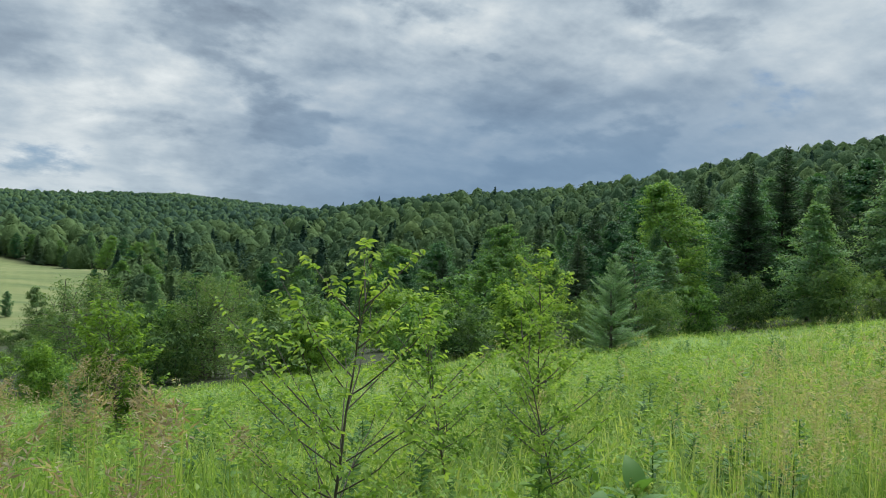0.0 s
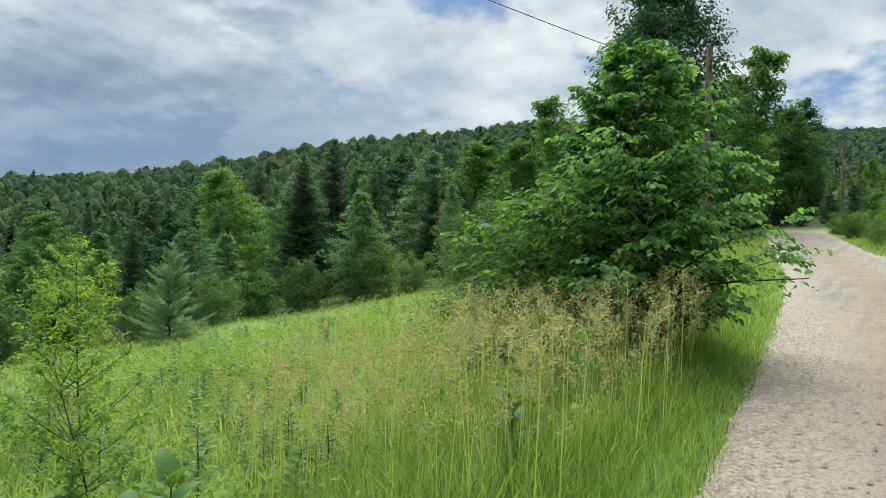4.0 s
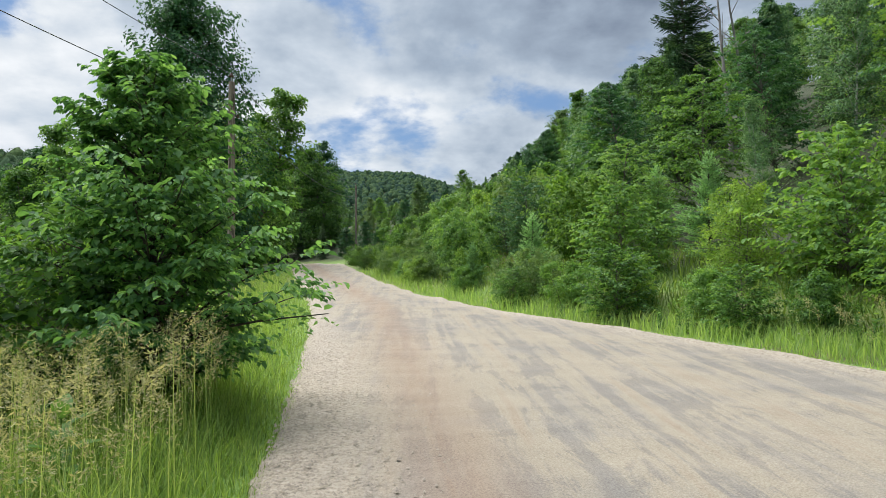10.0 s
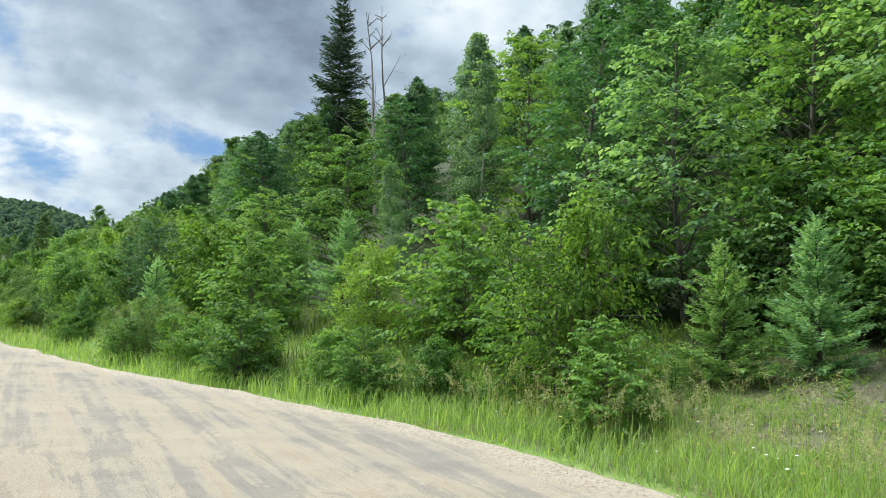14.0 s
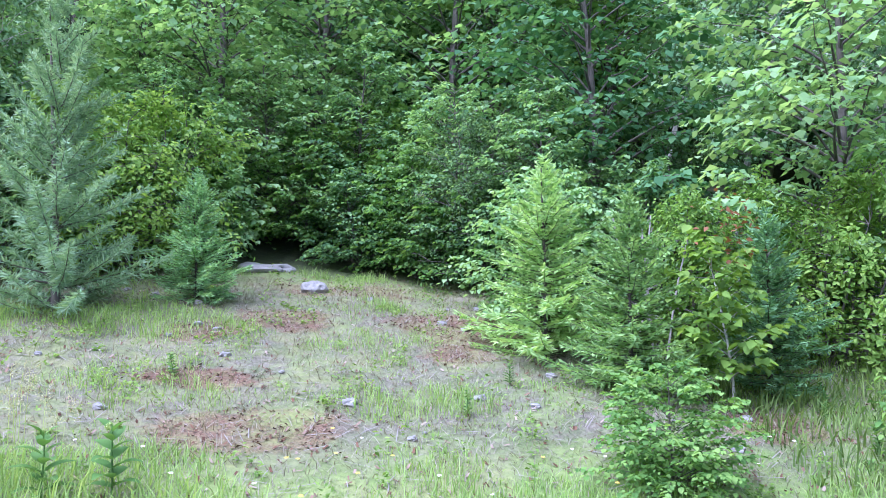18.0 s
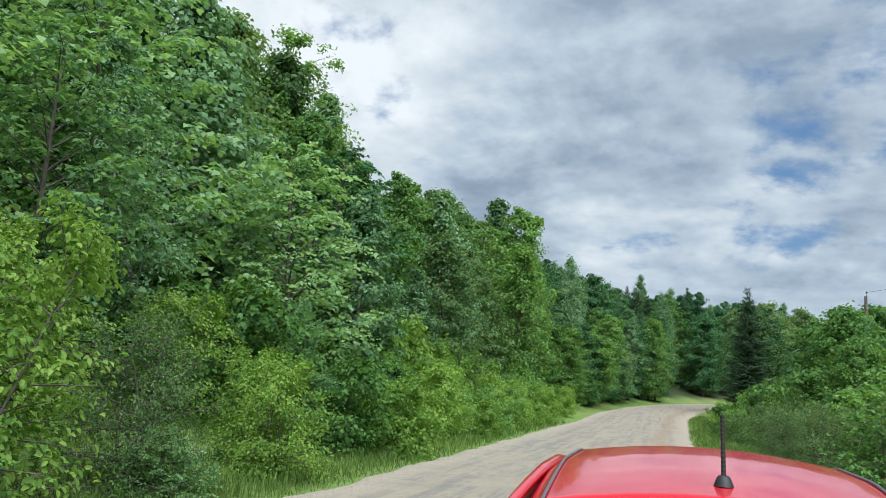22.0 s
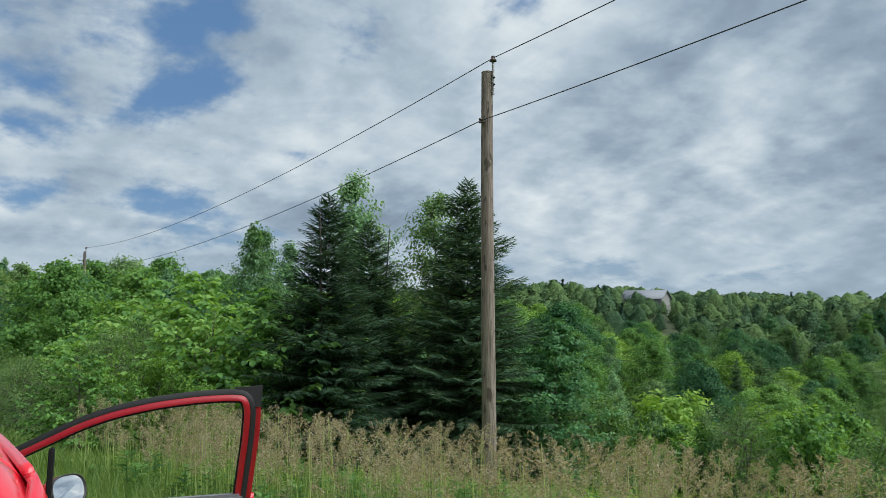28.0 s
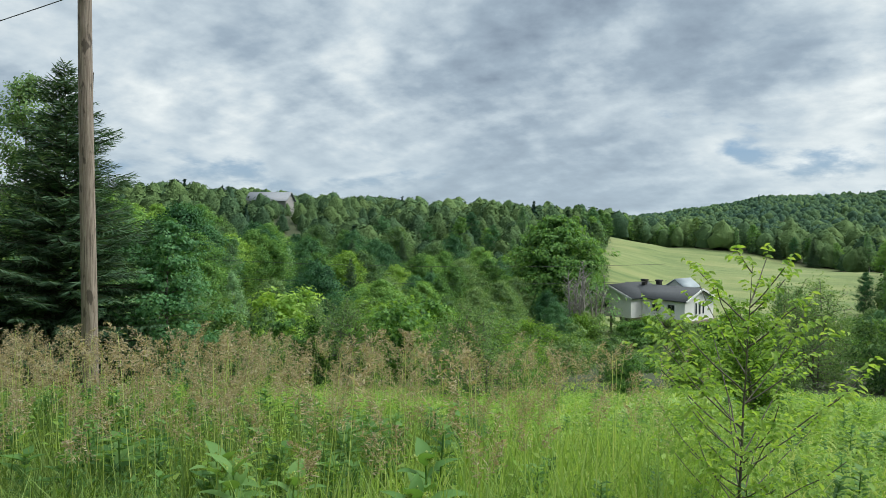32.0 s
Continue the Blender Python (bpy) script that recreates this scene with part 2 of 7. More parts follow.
M_SPRUCE = leaf_material("needles spruce", (0.029, 0.064, 0.038), (0.070, 0.134, 0.075), (0.145, 0.218, 0.127), 0.28, 0.7)
M_FIR = leaf_material("needles fir", (0.120, 0.245, 0.125), (0.265, 0.465, 0.230), (0.460, 0.680, 0.390), 0.40, 0.7)
M_PINE = leaf_material("needles pine", (0.140, 0.240, 0.150), (0.270, 0.425, 0.265), (0.430, 0.590, 0.410), 0.35, 0.7)
M_RUST = leaf_material("leaves young red", (0.150, 0.070, 0.030), (0.260, 0.120, 0.060), (0.340, 0.200, 0.100), 0.3)
M_BANKLEAF = leaf_material("leaves light", (0.082, 0.180, 0.085), (0.235, 0.415, 0.180), (0.390, 0.570, 0.285), 0.48)
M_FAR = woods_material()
M_FIRLIGHT = leaf_material("needles light", (0.165, 0.300, 0.115), (0.335, 0.520, 0.205), (0.540, 0.720, 0.330), 0.42, 0.7)
M_HAZEL = leaf_material("leaves hazel", (0.074, 0.180, 0.074), (0.215, 0.425, 0.150), (0.390, 0.600, 0.225), 0.46)
M_YOUNG = leaf_material("leaves young", (0.086, 0.172, 0.031), (0.218, 0.370, 0.071), (0.333, 0.466, 0.126), 0.5)
M_VERGE = leaf_material("verge grass", (0.066, 0.130, 0.034), (0.150, 0.240, 0.066), (0.285, 0.380, 0.132), 0.5, 0.6, 0.1, 0.6)
M_GRASS = leaf_material("grass", (0.130, 0.225, 0.052), (0.265, 0.405, 0.110), (0.450, 0.570, 0.220), 0.5, 0.6, 0.1, 0.6)
M_PALEGRASS = leaf_material("pale grass", (0.210, 0.305, 0.092), (0.400, 0.510, 0.172), (0.590, 0.635, 0.300), 0.4, 0.6, 0.1, 0.6)
M_STRAW = leaf_material("grass heads", (0.195, 0.155, 0.108), (0.370, 0.318, 0.230), (0.580, 0.522, 0.400), 0.45, 0.7, 0.1, 1.5)
M_PALESTRAW = leaf_material("pale grass heads", (0.270, 0.270, 0.150), (0.450, 0.440, 0.260), (0.640, 0.620, 0.440), 0.45, 0.7, 0.1, 1.5)
M_WEED = leaf_material("weeds", (0.052, 0.130, 0.038), (0.125, 0.255, 0.070), (0.260, 0.410, 0.140), 0.4, 0.5, 0.1, 1.0)
M_BARK = bark_material("bark grey", (0.055, 0.048, 0.040), (0.190, 0.170, 0.145))
M_BARKDARK = bark_material("bark dark", (0.030, 0.024, 0.020), (0.100, 0.082, 0.068))
M_BIRCH = bark_material("bark pale", (0.300, 0.290, 0.260), (0.560, 0.540, 0.490), 5.0, (0.06, 0.055, 0.05))
M_DEAD = bark_material("dead wood", (0.170, 0.155, 0.140), (0.360, 0.330, 0.300))


def ground_material():
    k = Nodes("meadow ground")
    p = k.place()
    fine = k.noise(p, 9.0, 6, 0.7)
    mid = k.noise(p, 0.9, 5, 0.6)
    wide = k.noise(p, 0.05, 4, 0.55, 0.4)
    green = k.ramp(fine, [(0.25, (0.090, 0.170, 0.030)), (0.5, (0.170, 0.290, 0.052)), (0.8, (0.280, 0.390, 0.100))])
    dry = k.ramp(fine, [(0.25, (0.150, 0.180, 0.060)), (0.7, (0.330, 0.340, 0.140))])
    col = k.mix(k.ramp(k.math("MULTIPLY_ADD", wide, 0.6, k.math("MULTIPLY", mid, 0.4)), [(0.46, (0, 0, 0)), (0.62, (1, 1, 1))]), green, dry)
    field = k.n("ShaderNodeAttribute")
    field.attribute_name = "field"
    hay = k.ramp(k.math("MULTIPLY_ADD", k.noise(k.stretch(p, 0.05, 0.16, 0.05), 1.0, 5, 0.6, 0.6), 0.8, k.math("MULTIPLY", fine, 0.2)), [(0.35, (0.092, 0.142, 0.040)), (0.5, (0.158, 0.200, 0.064)), (0.68, (0.240, 0.252, 0.098))])
    col = k.mix(field.outputs["Fac"], col, hay)
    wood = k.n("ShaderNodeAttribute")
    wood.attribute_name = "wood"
    # ground under the trees blends to a very dark green
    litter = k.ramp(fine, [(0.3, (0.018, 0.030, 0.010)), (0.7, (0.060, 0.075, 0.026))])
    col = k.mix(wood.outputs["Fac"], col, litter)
    bare = k.n("ShaderNodeAttribute")
    bare.attribute_name = "bare"
    chips = k.noise(p, 34.0, 3, 0.75)
    thatch = k.noise(k.stretch(p, 1.0, 1.0, 1.0), 16.0, 5, 0.8, 0.8)
    soil = k.ramp(thatch, [(0.30, (0.060, 0.050, 0.036)), (0.48, (0.160, 0.142, 0.108)), (0.70, (0.290, 0.262, 0.205))])
    film = k.ramp(k.noise(p, 2.2, 8, 0.78), [(0.42, (0, 0, 0)), (0.60, (0.9, 0.9, 0.9))])
    soil = k.mix(film, soil, k.ramp(thatch, [(0.3, (0.055, 0.082, 0.028)), (0.7, (0.170, 0.212, 0.085))]))
    rust = k.ramp(chips, [(0.34, (0.040, 0.022, 0.016)), (0.50, (0.150, 0.078, 0.045)), (0.62, (0.260, 0.160, 0.105)), (0.75, (0.420, 0.350, 0.290))])
    heap = k.n("ShaderNodeAttribute")
    heap.attribute_name = "litter"
    edge = k.math("MULTIPLY_ADD", k.noise(p, 3.2, 7, 0.75), 1.1, k.math("ADD", heap.outputs["Fac"], -0.85))
    soil = k.mix(k.ramp(edge, [(0.10, (0, 0, 0)), (0.26, (0.92, 0.92, 0.92))]), soil, rust)
    tuft = k.ramp(k.noise(p, 1.3, 9, 0.8), [(0.44, (0, 0, 0)), (0.60, (1, 1, 1))])
    patch = k.math("MULTIPLY", bare.outputs["Fac"], k.math("MULTIPLY_ADD", tuft, -0.70, 1.0), clamp=True)
    col = k.mix(patch, col, soil)
    k.bump(k.math("MULTIPLY_ADD", fine, 0.6, k.math("MULTIPLY", chips, 0.4)), 0.8, 0.06)
    return k.done(colour=col, rough=0.95)


def road_material():
    k = Nodes("gravel road")
    uv = k.n("ShaderNodeUVMap").outputs[0]            # u along the road, v across, in metres
    p = k.place()
    grit = k.noise(p, 60.0, 4, 0.75)
    stones = k.noise(p, 22.0, 4, 0.7)
    patch = k.noise(p, 0.55, 5, 0.6, 0.5)
    streak = k.noise(k.stretch(uv, 0.09, 2.7, 1.0), 1.0, 6, 0.66, 0.35)
    track = k.n("ShaderNodeAttribute")
    track.attribute_name = "track"
    wash = k.noise(k.stretch(uv, 2.2, 0.55, 1.0), 1.0, 3, 0.5, 0.4)
    sand = k.ramp(grit, [(0.25, (0.224, 0.185, 0.134)), (0.5, (0.361, 0.312, 0.237)), (0.8, (0.516, 0.469, 0.375))])
    grey = k.ramp(grit, [(0.25, (0.146, 0.138, 0.129)), (0.55, (0.258, 0.245, 0.228)), (0.8, (0.370, 0.353, 0.327))])
    rust = k.ramp(grit, [(0.25, (0.202, 0.132, 0.090)), (0.6, (0.351, 0.255, 0.179))])
    lines = k.noise(k.stretch(uv, 0.45, 4.5, 1.0), 1.0, 5, 0.7, 0.3)
    streak = k.math("MULTIPLY_ADD", lines, 0.38, k.math("MULTIPLY", streak, 0.62))
    f = k.math("MULTIPLY_ADD", streak, 0.62, k.math("MULTIPLY", patch, 0.38))
    col = k.mix(k.ramp(f, [(0.475, (0, 0, 0)), (0.57, (0.72, 0.72, 0.72))]), sand, grey)
    worn = k.noise(k.stretch(uv, 0.9, 2.6, 1.0), 1.0, 8, 0.76, 0.9)
    worn = k.math("MULTIPLY_ADD", streak, 0.55, k.math("MULTIPLY", worn, 0.45))
    col = k.mix(k.ramp(worn, [(0.505, (0, 0, 0)), (0.53, (0.5, 0.5, 0.5))]), col, k.mix(1.0, grey, (0.86, 0.84, 0.82), "MULTIPLY"))
    red = k.math("MULTIPLY", k.ramp(streak, [(0.34, (1, 1, 1)), (0.45, (0, 0, 0))]), 0.55)
    col = k.mix(red, col, rust)
    col = k.mix(k.math("MULTIPLY", track.outputs["Fac"], k.math("MULTIPLY_ADD", lines, 1.2, 0.05), clamp=True), col, rust)
    edge = k.n("ShaderNodeAttribute")
    edge.attribute_name = "edge"
    loose = k.ramp(stones, [(0.30, (0.155, 0.129, 0.103)), (0.48, (0.410, 0.352, 0.276)), (0.75, (0.560, 0.500, 0.415))])
    col = k.mix(edge.outputs["Fac"], col, loose)
    col = k.mix(k.ramp(wash, [(0.40, (0.10, 0.10, 0.10)), (0.56, (0, 0, 0))]), col, (0.58, 0.49, 0.385))
    h = k.math("MULTIPLY_ADD", stones, 0.5, k.math("MULTIPLY_ADD", grit, 0.3, k.math("MULTIPLY", wash, 0.12)))
    k.bump(h, 0.9, 0.035)
    return k.done(colour=col, rough=0.95)


M_GROUND = ground_material()
M_ROAD = road_material()

# ---------- the land ----------

ROAD_LEFT = ((-170, 62.0), (-135, 28.0), (-112, 11.5), (-98, 5.4), (-85, 2.4), (-68, 0.8), (-37, 0.0), (-20, 0.5), (0, 0.75), (5.3, 0.9), (8, 1.12), (13.5, 1.5), (21, 2.25), (38, 4.9), (52, 7.0), (62, 9.0), (75, 13.5), (95, 26.0), (120, 48.0))
ROAD_RIGHT = ((-176, 54.0), (-141, 20.0), (-118, 4.0), (-103, -2.1), (-88, -5.1), (-72, -6.95), (-50, -7.5), (-22, -7.2), (-12, -7.15), (-3, -7.0), (6.5, -6.5), (10, -6.05), (12, -5.45), (14.7, -4.35), (16.6, -3.4), (20.2, -1.85), (25, -0.5), (29, 0.3), (37, 1.5), (53, 3.6), (64, 5.3), (77, 9.3), (97, 21.5), (123, 43.5))


def road_left(x):
    return np.interp(x, *np.array(ROAD_LEFT).T)


def road_right(x):
    return np.interp(x, *np.array(ROAD_RIGHT).T)


def road_z(x):
    x = np.asarray(x, float)
    z = 0.06 * np.clip(x, -54, 58)
    z = z - 0.033 * np.clip(-54 - x, 0, 300) + 0.012 * np.maximum(x - 58, 0).clip(0, 200)
    return np.maximum(z, -18)


def smooth(a, b, x):
    t = np.clip((np.asarray(x, float) - a) / (b - a), 0, 1)
    return t * t * (3 - 2 * t)


def waves(x, y, k, seed):
    """Soft hummocks, about -1 to 1, of wave length 1 / k."""
    r = np.random.default_rng(seed)
    out = 0 * x
    for i in range(7):
        a, p, f = r.uniform(0, 6.283), r.uniform(0, 6.283), k * r.uniform(0.6, 1.7)
        out = out + np.sin(6.283 * f * (x * math.cos(a) + y * math.sin(a)) + p)
    return out / 3.5


def bump(x, y, cx, cy, rx, ry, turn=0.0):
    c, s = math.cos(radians(turn)), math.sin(radians(turn))
    u, v = ((x - cx) * c + (y - cy) * s) / rx, (-(x - cx) * s + (y - cy) * c) / ry
    return np.exp(-(u * u + v * v))


# heights of the far land by bearing (from +y towards +x, degrees), ring by ring
BEARINGS = (-110, -80, -60, -45, -38, -30, -17, -9, -3, 3, 9, 14, 22, 30, 37, 45, 52, 58, 66, 75, 85, 91, 96, 103, 116)
RINGS = {
    60: (-8, -7, -6, -7, -8, -8.5, -9.5, -10, -10, -9.5, -9.5, -9, -8.5, -7.5, -6.5, -5, -4, -3, -1, 1, 3, 4, 4, 5, 6),
    105: (-12, -10, -6, -8, -9, -11, -13.2, -14, -13.6, -13, -13.5, -13.5, -12.5, -10.5, -8, -6, -4, -2, 0, 2, 4, 5, 6, 7, 8),
    200: (-12, -9, 0, 1.6, 2.2, -0.8, -2.5, -10.0, -10.6, -11, -12, -11, -8, -4, 0, 5, 9, 12, 14, 14, 10, 9, 9, 10, 10),
    270: (-12, -9, 2, 3, 3, 0, -1, -8, -8.5, -9.5, -10, -8, -3, 4, 8, 15, 22, 26, 30, 28, 18, 14, 14, 14, 14),
    450: (-10, -6, 4, 4, 3, 2, 0, -4, -4, -3, 2, 6, 17, 26, 31, 40, 53, 60, 67, 66, 46, 36, 30, 25, 15),
    900: (-5, 0, 6, 6, 6, 6, -6, 6, 24, 27, 33, 28, 20, 30, 40, 50, 60, 60, 62, 100, 134, 132, 105, 70, 30),
    1600: (-5, 0, 0, 0, 0, 0, -10, -5, 0, 5, 10, 10, 10, 10, 20, 20, 30, 30, 30, 40, 60, 60, 50, 30, 20),
}


def afar(x, y):
    b, d = np.degrees(np.arctan2(x, y)), np.hypot(x, y)
    rings = sorted(RINGS)
    H = [np.interp(b, BEARINGS, RINGS[q]) for q in rings]
    out = H[0]
    for q0, q1, h1 in zip(rings, rings[1:], H[1:]):
        out = out + (h1 - H[rings.index(q0)]) * np.clip((d - q0) / (q1 - q0), 0, 1)
    return out


def land(x, y):
    """The height of the ground."""
    x, y = np.asarray(x, float), np.asarray(y, float)
    zr = road_z(x)
    left, right = y - road_left(x), road_right(x) - y
    # valley side: verge, meadow, valley floor, far slope
    d = np.maximum(left, 0)
    fall = -0.10 * smooth(0, 1.2, d) - 0.155 * np.clip(d - 0.8, 0, 45) - 0.13 * np.clip(d - 45, 0, 35) * 0.6
    k = smooth(38, 88, d)
    side_l = (zr + fall) * (1 - k) + afar(x, y) * k
    # bank side: ditch, clearing, steep wood
    e = np.maximum(right, 0)
    clear = bump(x, y, 2.5, -13, 8.5, 11)
    rise = -0.12 * bump(e, 0 * e, 1.2, 0, 1.0, 1.0) + 0.22 * np.clip(e - 1.2, 0, 8) + 0.42 * np.clip(e - 9.2, 0, 45) + 0.12 * np.clip(e - 54, 0, 200)
    gentle = 0.21 * np.clip(e - 1.0, 0, 10) + 0.02 * np.clip(e - 11, 0, 6) + 0.34 * np.clip(e - 17, 0, 40)
    rise = rise * (1 - clear) + gentle * clear
    far_bank = smooth(-170, -60, x)
    rise = rise * (0.45 + 0.55 * far_bank) * (1 - 0.45 * smooth(60, 130, x))
    side_r = zr + rise
    h = np.where(left > 0, side_l, np.where(right > 0, side_r, zr))
    off = np.maximum(np.maximum(left, right), 0)
    hill = smooth(130, 260, x) * smooth(-400, -60, y)
    h = h * (1 - hill) + afar(x, y) * hill
    h = h + (0.05 * waves(x, y, 0.35, 3) + 0.10 * waves(x, y, 0.09, 4)) * smooth(0.6, 4, off) + 1.2 * waves(x, y, 0.012, 5) * smooth(60, 160, off)
    return h - 0.10 * smooth(0.35, -0.5, np.maximum(left, right))


def link_mesh(name, verts, faces, mat=None, smooth_faces=False):
    me = bpy.data.meshes.new(name)
    verts = np.asarray(verts, np.float32)
    faces = np.asarray(faces, np.int32)
    n, k = faces.shape
    me.vertices.add(len(verts))
    me.vertices.foreach_set("co", verts.ravel())
    me.loops.add(n * k)
    me.loops.foreach_set("vertex_index", faces.ravel())
    me.polygons.add(n)
    me.polygons.foreach_set("loop_start", np.arange(0, n * k, k, dtype=np.int32))
    me.polygons.foreach_set("loop_total", np.full(n, k, dtype=np.int32))
    if smooth_faces:
        me.polygons.foreach_set("use_smooth", np.ones(n, dtype=bool))
    me.update(calc_edges=True)
    if mat:
        me.materials.append(mat)
    return me


def grid_faces(nu, nv):
    i, j = np.meshgrid(np.arange(nu - 1), np.arange(nv - 1), indexing="ij")
    a = (i * nv + j).ravel()
    return np.stack([a, a + nv, a + nv + 1, a + 1], 1)


def spaced(lo, hi, fine, grow, around):
    """Places from lo to hi, fine apart near the middle and ever wider away from it."""
    out = [around]
    while out[-1] < hi:
        out.append(out[-1] + fine + grow * max(abs(out[-1] - around) - 14, 0))
    back = [around]
    while back[-1] > lo:
        back.append(back[-1] - fine - grow * max(abs(back[-1] - around) - 14, 0))
    return np.array(back[:0:-1] + out)


def wooded(x, y):
    """Where trees stand close: 1 in the woods, 0 in the open."""
    left, right = y - road_left(x), road_right(x) - y
    open_bank = bump(x, y, 2.6, -11.0, 6.6, 7.6)
    w_r = smooth(3.0, 7.0, right) * (1 - smooth(0.25, 0.55, open_bank))
    edge = np.interp(x, (-60, -20, -6, 4, 16, 24, 34, 60), (1.5, 9, 18, 24, 21, 18, 10, 2.5))
    w_l = smooth(edge, edge + 4, left)
    b, d = np.degrees(np.arctan2(x, y)), np.hypot(x, y)
    top = np.interp(b, (-14, -9, -3, 2, 6), (262, 258, 246, 232, 205))
    field = smooth(-14.5, -12.5, b) * smooth(6.5, 4.0, b) * smooth(100, 108, d) * smooth(top + 6, top - 2, d)
    lawn = smooth(0.35, 0.6, bump(x, y, -18, 101, 14, 9)) + smooth(0.4, 0.7, bump(x, y, -30, 118, 16, 9)) + smooth(0.4, 0.6, bump(x, y, -62, 130, 14, 6))
    lawn = np.clip(lawn + smooth(0.50, 0.62, waves(x, y, 0.022, 31)) * smooth(48, 60, d) * smooth(190, 160, d) * smooth(-58, -50, b) * smooth(-12, -18, b), 0, 1)
    w_l = w_l * (1 - np.maximum(field, lawn))
    w = np.where(left > 0, w_l, np.where(right > 0, w_r, 0))
    return np.where(x > 150, np.maximum(w, 0.9), w)


# heaps of brown bark litter on the clearing: place and half widths
LITTER = ((3.2, -9.6, 1.25, 0.75), (0.4, -13.9, 1.4, 1.1), (9.0, -14.3, 0.9, 0.8), (6.1, -9.4, 0.55, 0.4), (4.4, -12.9, 0.6, 0.6), (4.0, -11.1, 1.0, 0.4), (3.3, -13.8, 0.9, 0.8), (2.4, -16.5, 1.6, 0.9), (0.6, -12.4, 0.6, 0.6), (-3.0, -10.4, 0.9, 0.7), (-6.6, -9.0, 1.2, 0.5))


def build_ground():
    xs, ys = spaced(-1500, 1800, 0.42, 0.045, 2.0), spaced(-700, 1900, 0.42, 0.045, -1.0)
    X, Y = np.meshgrid(xs, ys, indexing="ij")
    Z = land(X, Y)
    me = link_mesh("ground", np.stack([X, Y, Z], -1).reshape(-1, 3), grid_faces(len(xs), len(ys)), M_GROUND, True)
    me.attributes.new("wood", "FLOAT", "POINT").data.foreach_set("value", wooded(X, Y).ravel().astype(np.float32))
    me.attributes.new("field", "FLOAT", "POINT").data.foreach_set("value", smooth(55, 80, Y).ravel().astype(np.float32))
    bare = smooth(0.18, 0.5, bump(X, Y, 2.6, -11.3, 7.0, 5.6)) * smooth(1.0, 3.0, road_right(X) - Y)
    me.attributes.new("bare", "FLOAT", "POINT").data.foreach_set("value", bare.ravel().astype(np.float32))
    heap = 0 * X
    for cx, cy, rx, ry in LITTER:
        heap = np.maximum(heap, bump(X, Y, cx, cy, rx, ry))
    me.attributes.new("litter", "FLOAT", "POINT").data.foreach_set("value", heap.ravel().astype(np.float32))
    tagged(new("ground", me), "grassy meadow and wooded slopes on both sides of the road", "ground", kind="structure")


def build_road():
    xs = np.arange(-120, 100.01, 0.25)
    vs = np.linspace(0, 1, 41)
    X, V = np.meshgrid(xs, vs, indexing="ij")
    ragged = 0.13 * waves(X, 0 * X, 0.4, 11) + 0.08 * waves(X, 0 * X, 1.5, 12)
    lo, hi = road_right(X) - 0.15 + ragged, road_left(X) + 0.15 + 0.7 * ragged
    Y = lo + (hi - lo) * V
    rut = 0.016 * waves(0.04 * X, Y, 0.55, 13) + 0.004 * waves(0.5 * X, Y, 1.1, 14)
    rim = np.minimum(V, 1 - V)
    Z = road_z(X) + 0.05 * smooth(0, 0.5, rim) + rut * smooth(0, 0.08, rim) - 0.10 * smooth(0.05, 0.0, rim)
    Z = Z + 0.05 * np.exp(-((V - 0.035) / 0.02) ** 2)
    me = link_mesh("road", np.stack([X, Y, Z], -1).reshape(-1, 3), grid_faces(len(xs), len(vs)), M_ROAD, True)
    uv = me.uv_layers.new(name="along")
    idx = np.empty(len(me.loops), np.int32)
    me.loops.foreach_get("vertex_index", idx)
    U = np.stack([X.ravel(), Y.ravel()], -1)[idx]
    uv.data.foreach_set("uv", U.ravel().astype(np.float32))
    edge = np.clip(smooth(0.17, 0.04, V) * 0.9 + smooth(0.80, 0.93, V) * 0.9, 0, 1)
    me.attributes.new("edge", "FLOAT", "POINT").data.foreach_set("value", edge.ravel().astype(np.float32))
    tr = np.exp(-((road_left(X) - Y - 1.55 - 0.15 * waves(X, 0 * X, 0.05, 15)) / 0.42) ** 2)
    me.attributes.new("track", "FLOAT", "POINT").data.foreach_set("value", tr.ravel().astype(np.float32))
    tagged(new("road", me), "pale unpaved gravel road with grey wheel tracks and loose edges", "road", kind="structure")


build_ground()
build_road()

# ---------- plants: makers of meshes ----------
def unit(v):
    return v / np.maximum(np.linalg.norm(v, axis=-1, keepdims=True), 1e-9)


def leaves(centres, along, facing, size, r, stray=0.5, width=0.6, fold=0.12):
    """One folded four-cornered leaf at each centre, its length along the given way and its face turned the given way."""
    n = len(centres)
    nor = unit(unit(facing) + r.normal(0, stray, (n, 3)))
    a = along + r.normal(0, 0.5, (n, 3))
    a = unit(a - nor * (a * nor).sum(1, keepdims=True))
    side = np.cross(a, nor)
    s = (size * r.uniform(0.65, 1.3, n))[:, None]
    base = centres - a * s * 0.5
    v = np.stack([base, base + a * s * 0.45 + side * s * width * 0.5 + nor * s * fold, base + a * s - nor * s * fold * 0.5, base + a * s * 0.45 - side * s * width * 0.5 + nor * s * fold], 1)
    return v.reshape(-1, 3)


